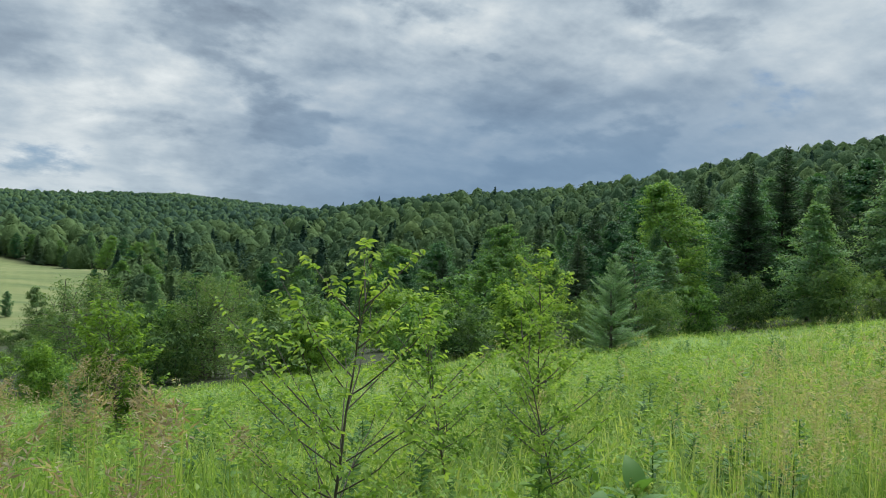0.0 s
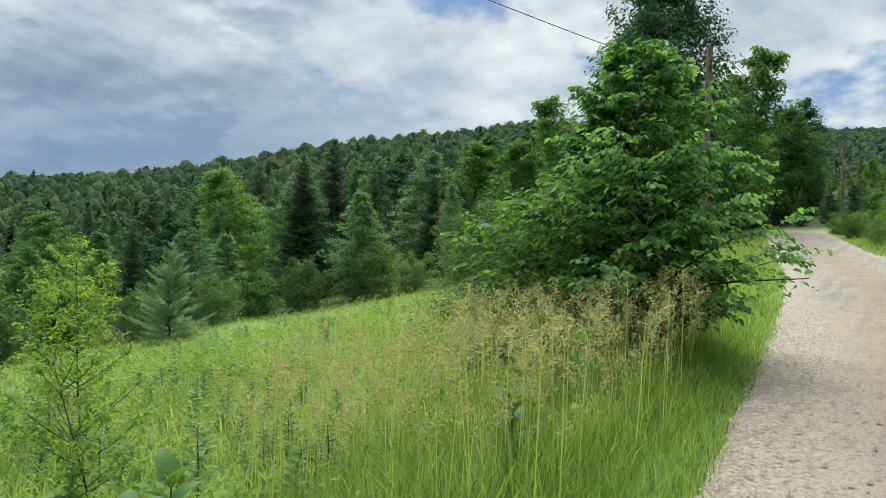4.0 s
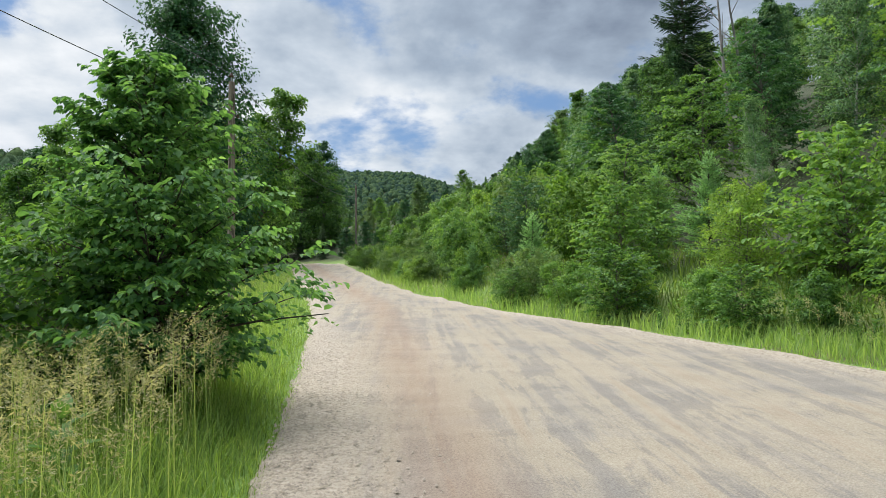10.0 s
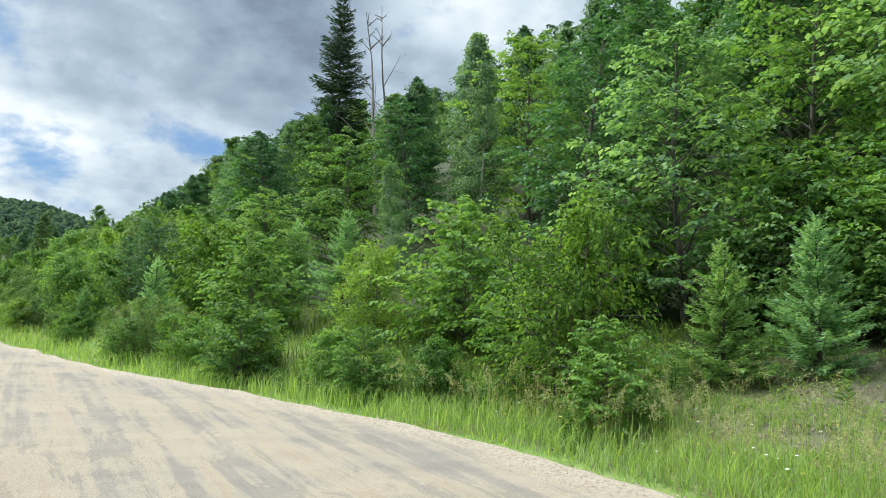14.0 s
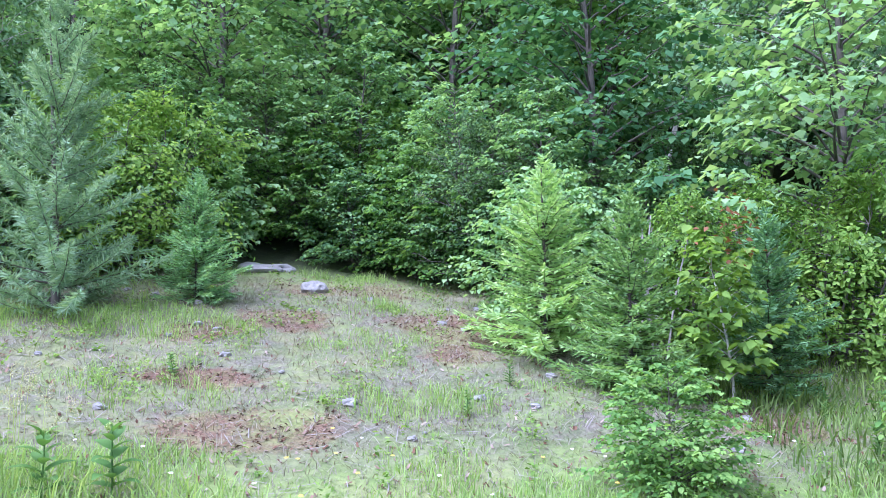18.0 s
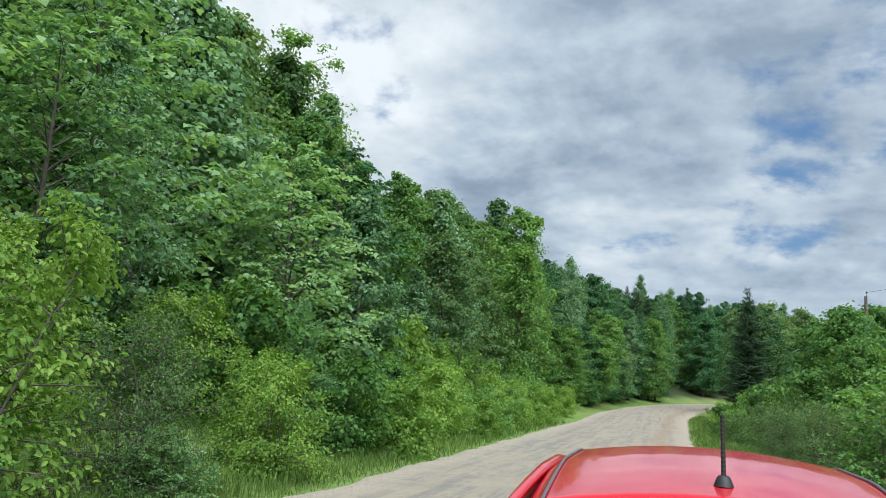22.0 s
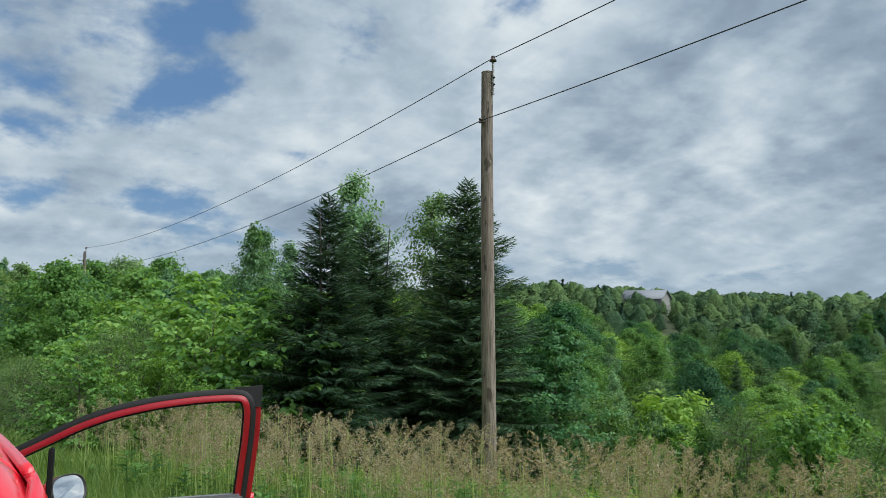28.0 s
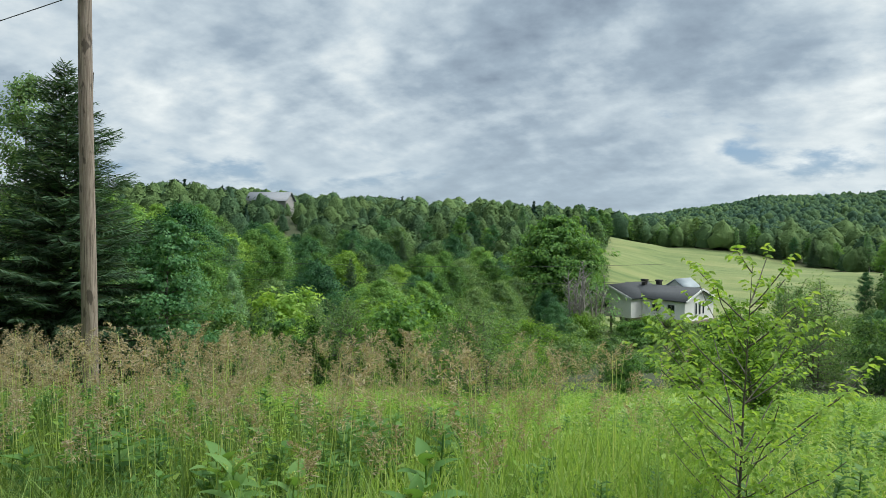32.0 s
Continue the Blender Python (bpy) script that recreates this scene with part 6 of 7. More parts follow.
# ---------- the red car ----------
def car_paint():
    k = Nodes("red car paint")
    p = k.coords("Object")
    flake = k.noise(p, 900.0, 2, 0.5)
    dust = k.noise(p, 3.0, 5, 0.6)
    col = k.ramp(flake, [(0.3, (0.620, 0.006, 0.018)), (0.7, (0.740, 0.012, 0.032))])
    col = k.mix(k.ramp(dust, [(0.55, (0, 0, 0)), (0.85, (0.10, 0.10, 0.10))]), col, (0.45, 0.35, 0.28))
    k.done(colour=col, rough=k.math("MULTIPLY_ADD", dust, 0.10, 0.16), metal=0.0)
    k.bsdf.inputs["Coat Weight"].default_value = 0.55
    k.bsdf.inputs["Coat Roughness"].default_value = 0.03
    return k.m


M_RED = car_paint()
M_RUBBER = simple("black rubber", (0.016, 0.016, 0.017), 0.75, 0, 20, 0.3)
M_PLASTIC = simple("black plastic", (0.028, 0.028, 0.030), 0.5, 0, 30, 0.2)
M_MOULD = simple("grey roof moulding", (0.110, 0.115, 0.120), 0.35, 0, 20, 0.2)
M_GREYTRIM = simple("grey door trim", (0.170, 0.170, 0.175), 0.6, 0, 30, 0.2)
M_ALLOY = simple("silver alloy", (0.520, 0.530, 0.540), 0.3, 0.9, 10, 0.1)
M_SEAT = simple("dark seat cloth", (0.045, 0.045, 0.050), 0.95, 0, 40, 0.3)
M_LAMPRED = simple("red lamp glass", (0.350, 0.010, 0.010), 0.12, 0, 10, 0.2, 0)
M_LAMPCLEAR = simple("clear lamp glass", (0.600, 0.620, 0.640), 0.08, 0.2, 10, 0.1, 0)
M_MIRROR = Nodes("mirror").done(colour=(0.9, 0.9, 0.9), rough=0.02, metal=1.0)


def glass_material():
    k = Nodes("tinted car glass")
    k.done(colour=(0.42, 0.47, 0.46), rough=0.02)
    k.bsdf.inputs["Transmission Weight"].default_value = 0.85
    k.bsdf.inputs["IOR"].default_value = 1.45
    return k.m


M_GLASS = glass_material()
# body red darkened for the shade on the open door's frame, satin without coat
M_RED_SHADED = simple("red paint in shade", (0.330, 0.006, 0.016), 0.38, 0, 12, 0.12, 0.05)


def roofline(x):
    return np.interp(x, (0.0, 0.12, 0.22, 0.32, 0.42, 0.62, 0.9, 1.3, 1.8, 2.2, 2.5), (1.40, 1.455, 1.495, 1.52, 1.535, 1.555, 1.578, 1.60, 1.60, 1.565, 1.49))


def car():
    ob = thing("car", pose(-0.22, -1.24, 0.045, 0, 3.0, 180), "shiny red hatchback parked on the gravel, its passenger door open", "car")
    # roof, between the two mouldings and beyond
    ys = np.array([-0.635, -0.60, -0.565, -0.53, -0.44, -0.29, -0.145, 0, 0.145, 0.29, 0.44, 0.53, 0.565, 0.60, 0.635])
    crown = -0.050 * (ys / 0.53) ** 2 - 6.0 * np.maximum(np.abs(ys) - 0.53, 0) ** 2
    def roof_grid(xs):
        X, Y = np.meshgrid(xs, ys, indexing="ij")
        wide = np.interp(X, (0, 0.4, 1.2, 2.5), (0.93, 0.98, 1.03, 1.0))
        return np.stack([X, Y * wide, roofline(X) + crown[None, :]], -1)
    solid = (("SOLIDIFY", dict(thickness=0.03, offset=-1.0)),)
    part("roof", sheet("roof", roof_grid(np.linspace(0.425, 2.5, 28)), M_RED), ob, mods=solid)
    hatch = part("tailgate", sheet("tailgate", roof_grid(np.linspace(0.13, 0.413, 9)), M_RED), ob, "red tailgate with a spoiler lip", mods=solid)
    # the spoiler's back edge and the tailgate below
    xs = np.array([0.13, 0.10, 0.115, 0.15])
    lip = roof_grid(np.array([0.13]))[0]
    G = np.stack([lip, lip + np.array([-0.035, 0, -0.015]), lip + np.array([-0.03, 0, -0.045]), lip + np.array([0.05, 0, -0.075])])
    part("spoiler", sheet("spoiler", G, M_RED), hatch)
    yb = np.linspace(-0.62, 0.62, 9)
    glass = np.stack([np.stack([np.full(9, 0.20 - 0.30 * t), yb * (0.86 + 0.16 * t), np.full(9, 1.42 - 0.44 * t) - 0.03 * (yb / 0.6) ** 2], -1) for t in np.linspace(0, 1, 6)])
    part("rear_window", sheet("rear_window", glass, M_PANE), hatch, "dark rear window")
    low = np.stack([np.stack([np.full(9, -0.10 - 0.06 * math.sin(t * 3.0)) + 0.10 * (yb / 0.62) ** 2 * 0.6, yb * (1.02 + 0.06 * t), np.full(9, 0.98 - 0.40 * t)], -1) for t in np.linspace(0, 1, 6)])
    part("hatch_panel", sheet("hatch_panel", low, M_RED), hatch, mods=solid)
    part("number_plate", box_mesh("number_plate", (0.012, 0.30, 0.15), M_TRIM, 0.003), hatch, "plain pale plate", pose(-0.175, 0, 0.74))
    part("wiper", box_mesh("wiper", (0.02, 0.34, 0.02), M_PLASTIC, 0.004), hatch, m=pose(-0.10, 0.05, 1.03, 0, -25, 0))
    # roof mouldings
    for s in (-1, 1):
        xs = np.linspace(0.42, 2.42, 24)
        wide = np.interp(xs, (0, 0.4, 1.2, 2.5), (0.93, 0.98, 1.03, 1.0))
        p = np.stack([xs, s * 0.548 * wide, roofline(xs) - 0.053 + 0.003], -1)
        v, f = tube(p, np.full(24, 0.0065), 6)
        part("roof_moulding", link_mesh("roof_moulding", v, f, M_MOULD, True), ob, "dark grey roof moulding")
    # aerial
    base = part("aerial_base", lathe("aerial_base", [(0.0, 0.034), (0.014, 0.033), (0.020, 0.028), (0.027, 0.010), (0.031, 0.0)], M_PLASTIC, 16), ob, "black aerial foot", pose(0.64, 0.0, 1.556))
    n = 60
    t = np.linspace(0, 1, n)
    v, f = tube(np.stack([0.05 * t, 0 * t, 0.03 + 0.185 * t], -1), 0.0075 - 0.0016 * t + 0.0009 * np.sin(t * 85), 8)
    part("aerial_mast", link_mesh("aerial_mast", v, f, M_RUBBER, True), base, "ribbed black aerial mast")
    # sides: shoulder up to the roof rail, with the openings left free
    def side_point(x, q, s):
        """q: 0 sill, 1 belt, 2 roof rail."""
        belt = np.interp(x, (-0.1, 0.3, 2.5, 3.2), (1.02, 0.99, 0.93, 0.92))
        arch = max(0.0, 1 - ((x - 0.70) / 0.36) ** 2), max(0.0, 1 - ((x - 3.16) / 0.36) ** 2)
        sill = 0.20 + 0.47 * math.sqrt(max(arch)) if max(arch) > 0 else 0.20
        if q <= 1:
            z = sill + (belt - sill) * q
            y = 0.80 + 0.045 * math.sin(min(max((z - 0.1) / 0.85, 0), 1) * 2.6) - 0.10 * max(0, (0.15 - x)) / 0.25 - 0.16 * max(0, (x - 3.3) / 0.7) ** 1.6
        else:
            top = float(roofline(x)) - 0.10
            u = q - 1
            z = belt + (top - belt) * u
            y = 0.80 + (0.64 - 0.80) * u ** 1.15
            y -= 0.08 * max(0, 0.35 - x) / 0.35
        return (x, s * y, z)
    def side_panel(name, x0, x1, q0, q1, s, mat, nx=24, nq=7, label="", parent=ob, mods=solid):
        G = [[side_point(x, q, s) for q in np.linspace(q0, q1, nq)] for x in np.linspace(x0, x1, nx)]
        return part(name, sheet(name, G, mat), parent, label, mods=mods)
    for s in (1, -1):
        side_panel("rear_quarter", -0.08, 1.20, 0, 1, s, M_RED, 34)
        side_panel("rear_pillar", 0.14, 0.42, 1, 2, s, M_RED, 8)
        side_panel("quarter_window", 0.43, 1.14, 1.06, 1.86, s, M_GLASS, 10, 5, "tinted side window", mods=())
        side_panel("roof_rail", 0.42, 2.42, 1.88, 2.02, s, M_RED, 24, 3)
        side_panel("centre_pillar", 1.14, 1.22, 1, 1.9, s, M_RUBBER, 3)
        side_panel("front_wing", 2.52, 3.98, 0, 1, s, M_RED, 40)
        side_panel("sill", 1.20, 2.52, -0.02, 0.10, s, M_RED, 10, 3)
    closed = side_panel("driver_door", 1.215, 2.505, 0.11, 1, 1, M_RED, 24, 7, "closed red door")
    part("door_handle", box_mesh("door_handle", (0.19, 0.03, 0.035), M_RED, 0.01), closed, m=pose(1.40, 0.852, 0.83))
    side_panel("door_window", 1.24, 2.30, 1.06, 1.86, 1, M_GLASS, 12, 5, "tinted door window", mods=())
    # front: bonnet, windscreen, pillars, bumpers
    yy = np.linspace(-1, 1, 11)
    bon = np.stack([np.stack([np.full(11, x) - 0.10 * yy ** 2 * (x > 3.5), yy * w, np.full(11, z) - 0.05 * yy ** 2], -1) for x, z, w in ((2.98, 1.00, 0.74), (3.2, 0.98, 0.76), (3.5, 0.93, 0.76), (3.75, 0.86, 0.74), (3.95, 0.76, 0.68))])
    part("bonnet", sheet("bonnet", bon, M_RED), ob, mods=solid)
    ws = np.stack([np.stack([np.full(11, 2.50 + 0.52 * t) - 0.10 * yy ** 2 * t, yy * (0.61 + 0.11 * t), np.full(11, 1.485 - 0.485 * t ** 1.1) - 0.055 * yy ** 2], -1) for t in np.linspace(0, 1, 8)])
    part("windscreen", sheet("windscreen", ws, M_GLASS), ob, "raked windscreen")
    for s in (-1, 1):
        p = np.array([(2.44, s * 0.635, 1.43), (2.62, s * 0.66, 1.30), (2.80, s * 0.715, 1.14), (3.0, s * 0.775, 0.96)])
        v, f = tube(p, [0.03, 0.032, 0.035, 0.04], 8)
        part("windscreen_pillar", link_mesh("windscreen_pillar", v, f, M_RED, True), ob)
        lamp = np.stack([np.stack([np.array([-0.06, -0.02, 0.10]), s * np.array([0.60, 0.72, 0.79]), np.full(3, z)], -1) for z in (0.62, 0.75, 0.88, 0.97)])
        part("tail_lamp", sheet("tail_lamp", lamp, M_LAMPRED), ob, "red tail lamp", mods=(("SOLIDIFY", dict(thickness=0.04, offset=1.0)),))
        head = np.stack([np.stack([np.array([3.93, 3.86, 3.68]), s * np.array([0.42, 0.60, 0.73]), np.full(3, z)], -1) for z in (0.60, 0.70, 0.79)])
        part("headlamp", sheet("headlamp", head, M_LAMPCLEAR), ob, "clear headlamp", mods=(("SOLIDIFY", dict(thickness=0.03, offset=1.0)),))
    for x0, nm in ((-0.10, "rear_bumper"), (3.93, "front_bumper")):
        d = -1 if x0 < 1 else 1
        G = np.stack([np.stack([x0 + d * (0.10 + b) - d * 0.26 * np.abs(yy) ** 3, yy * 0.80, np.full(11, z)], -1) for z, b in ((0.22, -0.04), (0.35, 0.03), (0.50, 0.05), (0.60, 0.0), (0.64, -0.07))])
        part(nm, sheet(nm, G, M_RED), ob, mods=solid)
    part("grille", box_mesh("grille", (0.03, 0.7, 0.16), M_PLASTIC, 0.01), ob, m=pose(4.03, 0, 0.42))
    part("floor_pan", box_mesh("floor_pan", (3.7, 1.42, 0.10), M_PLASTIC, 0.03), ob, m=pose(1.95, 0, 0.26))
    part("dashboard", box_mesh("dashboard", (0.5, 1.3, 0.34), M_PLASTIC, 0.08), ob, m=pose(2.75, 0, 0.78))
    part("steering_wheel", link_mesh("steering_wheel", *tube(np.array([(2.40 + 0.07 * math.sin(a), 0.36 + 0.18 * math.cos(a), 0.90 + 0.17 * math.sin(a)) for a in np.linspace(0, 6.283, 25)]), np.full(25, 0.014), 6), M_PLASTIC, True), ob)
    for y in (-0.36, 0.36):
        seat = part("seat", box_mesh("seat", (0.52, 0.50, 0.20), M_SEAT, 0.06), ob, "dark cloth seat", pose(1.85, y, 0.50))
        part("seat_back", box_mesh("seat_back", (0.16, 0.48, 0.62), M_SEAT, 0.06), seat, m=pose(-0.30, 0, 0.36, 0, -14, 0))
        part("headrest", box_mesh("headrest", (0.10, 0.26, 0.18), M_SEAT, 0.04), seat, m=pose(-0.40, 0, 0.76))
    part("rear_seat", box_mesh("rear_seat", (0.20, 1.2, 0.62), M_SEAT, 0.06), ob, m=pose(0.75, 0, 0.78, 0, -14, 0))
    for x in (0.70, 3.16):
        for s in (-1, 1):
            wh = part("wheel", lathe("wheel", [(0.06, 0.0), (0.19, 0.01), (0.20, -0.02), (0.20, -0.16)], M_ALLOY, 28), ob, m=pose(x, s * 0.775, 0.30, -90 * s, 0, 0))
            part("tyre", lathe("tyre", [(0.20, 0.0), (0.235, 0.015), (0.285, 0.005), (0.30, -0.03), (0.302, -0.09), (0.30, -0.15), (0.285, -0.185), (0.235, -0.19), (0.20, -0.18)], M_RUBBER, 36), wh)
            for i in range(5):
                part("spoke", box_mesh("spoke", (0.15, 0.045, 0.03), M_ALLOY, 0.008, (0.11, 0, 0.01)), wh, m=pose(0, 0, 0, 0, 0, 72 * i))
    # the open passenger door: its own frame, u rearwards from the hinge
    door = part("passenger_door", None, ob, "open red front door with a black seal", pose(2.50, -0.80, 0, 0, 0, 180 + 67.5))
    skin = [[(u, 0.02 + 0.04 * math.sin((z - 0.25) * 3.6), z) for z in np.linspace(0.26, 0.985, 8)] for u in np.linspace(0.0, 1.28, 14)]
    part("door_skin", sheet("door_skin", skin, M_RED), door, mods=(("SOLIDIFY", dict(thickness=0.03, offset=-1.0)),))
    part("door_card", box_mesh("door_card", (1.16, 0.07, 0.66), M_GREYTRIM, 0.03), door, "grey inner door trim", pose(0.63, -0.05, 0.64))
    part("armrest", box_mesh("armrest", (0.5, 0.07, 0.07), M_PLASTIC, 0.02), door, m=pose(0.75, -0.11, 0.66))
    part("sill_ledge", box_mesh("sill_ledge", (1.12, 0.075, 0.045), M_GREYTRIM, 0.015), door, "grey window ledge", pose(0.66, -0.045, 0.985))
    arc = np.array([(0.0, 0.93), (0.0, 1.20), (0.15, 1.27), (0.30, 1.337), (0.45, 1.405), (0.60, 1.452), (0.80, 1.490), (1.00, 1.508), (1.16, 1.511), (1.225, 1.503), (1.243, 1.45), (1.232, 1.30), (1.205, 1.10), (1.185, 0.94)])
    q = np.linspace(0, 13, 72)
    uu, zz = np.interp(q, np.arange(14), arc[:, 0]), np.interp(q, np.arange(14), arc[:, 1])
    for _ in range(3):
        uu[1:-1], zz[1:-1] = (uu[:-2] + uu[1:-1] * 2 + uu[2:]) / 4, (zz[:-2] + zz[1:-1] * 2 + zz[2:]) / 4
    yl = -0.02 - 0.16 * np.clip((zz - 0.93) / 0.55, 0, 1)
    line = np.stack([uu, yl, zz], -1)
    tan = unit(np.gradient(line, axis=0))
    out = unit(np.stack([-tan[:, 2], 0 * q, tan[:, 0]], -1))
    def band(name, a, b, y0, y1, mat, label="", i0=0):
        l, o = line[i0:], out[i0:]
        ring = np.stack([l + o * a + (0, y0, 0), l + o * b + (0, y0, 0), l + o * b + (0, y1, 0), l + o * a + (0, y1, 0), l + o * a + (0, y0, 0)], 1)
        part(name, sheet(name, ring, mat, False), door, label)
    band("window_frame", -0.012, 0.018, -0.018, 0.030, M_RED_SHADED, "red painted window frame")
    band("frame_seal", 0.019, 0.046, -0.012, 0.034, M_RUBBER, "black rubber door seal")
    band("glass_seal", -0.022, -0.013, -0.008, 0.016, M_RUBBER)
    low = int(np.argmax((uu > 1.2) & (zz < 1.46)))
    band("outer_frame", 0.047, 0.072, -0.004, 0.036, M_RED_SHADED, "red outer edge of the door frame", low)
    e = line[low] + out[low] * 0.072
    t = line[low - 9] + out[low - 9] * 0.047
    top_z = max(t[2], e[2]) + 0.012
    loop = [(t[0], top_z - 0.004), (e[0] + 0.012, top_z), (e[0], e[2]), (line[low][0] + out[low][0] * 0.045, e[2]), (t[0] + 0.04, top_z - 0.034)]
    v = [(a, e[1] - 0.014, b) for a, b in loop] + [(a, e[1] + 0.030, b) for a, b in loop]
    part("corner_patch", link_poly("corner_patch", v, [(0, 1, 2, 3, 4), (9, 8, 7, 6, 5)] + [(i, i + 5, (i + 1) % 5 + 5, (i + 1) % 5) for i in range(5)], M_RUBBER), door)
    part("quarter_bar", box_mesh("quarter_bar", (0.026, 0.035, 0.38), M_RUBBER, 0.006), door, "black window divider", pose(0.295, -0.085, 1.12, 14, 5, 0))
    def egg(w, h, power=2.6, n=28):
        """An upright rounded outline in the plane of y and z."""
        a = np.linspace(0, 2 * np.pi, n + 1)
        c, q = np.cos(a), np.sin(a)
        return np.stack([0.5 * w * np.sign(c) * np.abs(c) ** (2 / power), 0.5 * h * np.sign(q) * np.abs(q) ** (2 / power)], 1)
    shell = np.array([[(x, *p) for p in egg(0.235 * k, 0.165 * k)] for x, k in ((-0.085, 0.05), (-0.080, 0.45), (-0.062, 0.75), (-0.030, 0.94), (0.010, 1.0), (0.040, 1.0))])
    mir = part("door_mirror", sheet("door_mirror", shell, M_RED), door, "red door mirror with black rim", pose(0.30, 0.20, 1.040, 0, -14, -34))
    rim = np.array([[(x, *p) for p in egg(0.235 * k, 0.165 * k)] for x, k in ((0.036, 1.01), (0.050, 1.0), (0.054, 0.95), (0.046, 0.90))])
    part("mirror_rim", sheet("mirror_rim", rim, M_PLASTIC), mir)
    pane = np.array([[(x, *p) for p in egg(0.235 * k, 0.165 * k)] for x, k in ((0.0455, 0.905), (0.0475, 0.6), (0.048, 0.02))])
    part("mirror_glass", sheet("mirror_glass", pane, M_MIRROR), mir)
    part("mirror_arm", box_mesh("mirror_arm", (0.07, 0.10, 0.05), M_PLASTIC, 0.015), mir, m=pose(0, -0.14, -0.05))


car()

# ---------- grasses, weeds and stones ----------
M_FRESH = leaf_material("thin grass", (0.150, 0.260, 0.070), (0.290, 0.440, 0.140), (0.450, 0.580, 0.240), 0.5, 0.6, 0.1, 0.8)
M_HERB = leaf_material("meadow herbs", (0.095, 0.185, 0.040), (0.210, 0.355, 0.080), (0.370, 0.510, 0.150), 0.45, 0.6, 0.1, 0.5)
M_DRY = leaf_material("dry grass", (0.160, 0.148, 0.115), (0.290, 0.272, 0.222), (0.420, 0.400, 0.340), 0.3, 0.8, 0.1, 0.8)
M_CHIPS = leaf_material("bark chips", (0.050, 0.026, 0.016), (0.165, 0.090, 0.055), (0.440, 0.370, 0.310), 0.0, 0.9, 0.1, 0.8)
def blades(name, x, y, h, w, mat, r, lean=0.35, label="", z=None):
    """Many bent grass blades as one piece of stuff."""
    n = len(x)
    z0 = (land(x, y) if z is None else z) - 0.02
    a = r.uniform(0, 6.283, n)
    b = a + r.uniform(0.8, 2.3, n)
    side = np.stack([np.cos(a), np.sin(a), 0 * a], 1) * (w * r.uniform(0.6, 1.3, n))[:, None]
    tilt = np.stack([np.cos(b), np.sin(b), 0 * b], 1) * (lean * h * r.uniform(0.2, 1.6, n))[:, None]
    p = np.stack([x, y, z0], 1)
    up = np.stack([0 * h, 0 * h, h], 1)
    V = np.stack([p - side * 0.5, p + side * 0.5, p + up * 0.58 + tilt * 0.32 + side * 0.42, p + up * 0.58 + tilt * 0.32 - side * 0.42, p + up * 0.95 + tilt], 1).reshape(-1, 3)
    k = 5 * np.arange(n)[:, None]
    F = np.concatenate([k + np.array([[0, 1, 2]]), k + np.array([[0, 2, 3]]), k + np.array([[3, 2, 4]])])
    tagged(new(name, link_mesh(name, V, F, mat)), label, "grass", kind="stuff")


def around(r, n, x0, x1, s0, s1, side, near=None, power=1.0):
    """Places beside the road: x along it, s metres from its edge, thicker close to the point near."""
    out_x, out_s = np.empty(0), np.empty(0)
    while len(out_x) < n:
        x, s = r.uniform(x0, x1, 4 * n), s0 + (s1 - s0) * r.uniform(0, 1, 4 * n) ** power
        y = road_left(x) + s if side > 0 else road_right(x) - s
        if near is not None:
            d = np.hypot(x - near[0], y - near[1])
            ok = r.uniform(0, 1, 4 * n) < np.clip((near[2] / np.maximum(d, near[2])) ** 1.5, 0, 1)
            x, s = x[ok], s[ok]
        out_x, out_s = np.concatenate([out_x, x]), np.concatenate([out_s, s])
    x, s = out_x[:n], out_s[:n]
    return x, (road_left(x) + s if side > 0 else road_right(x) - s), s


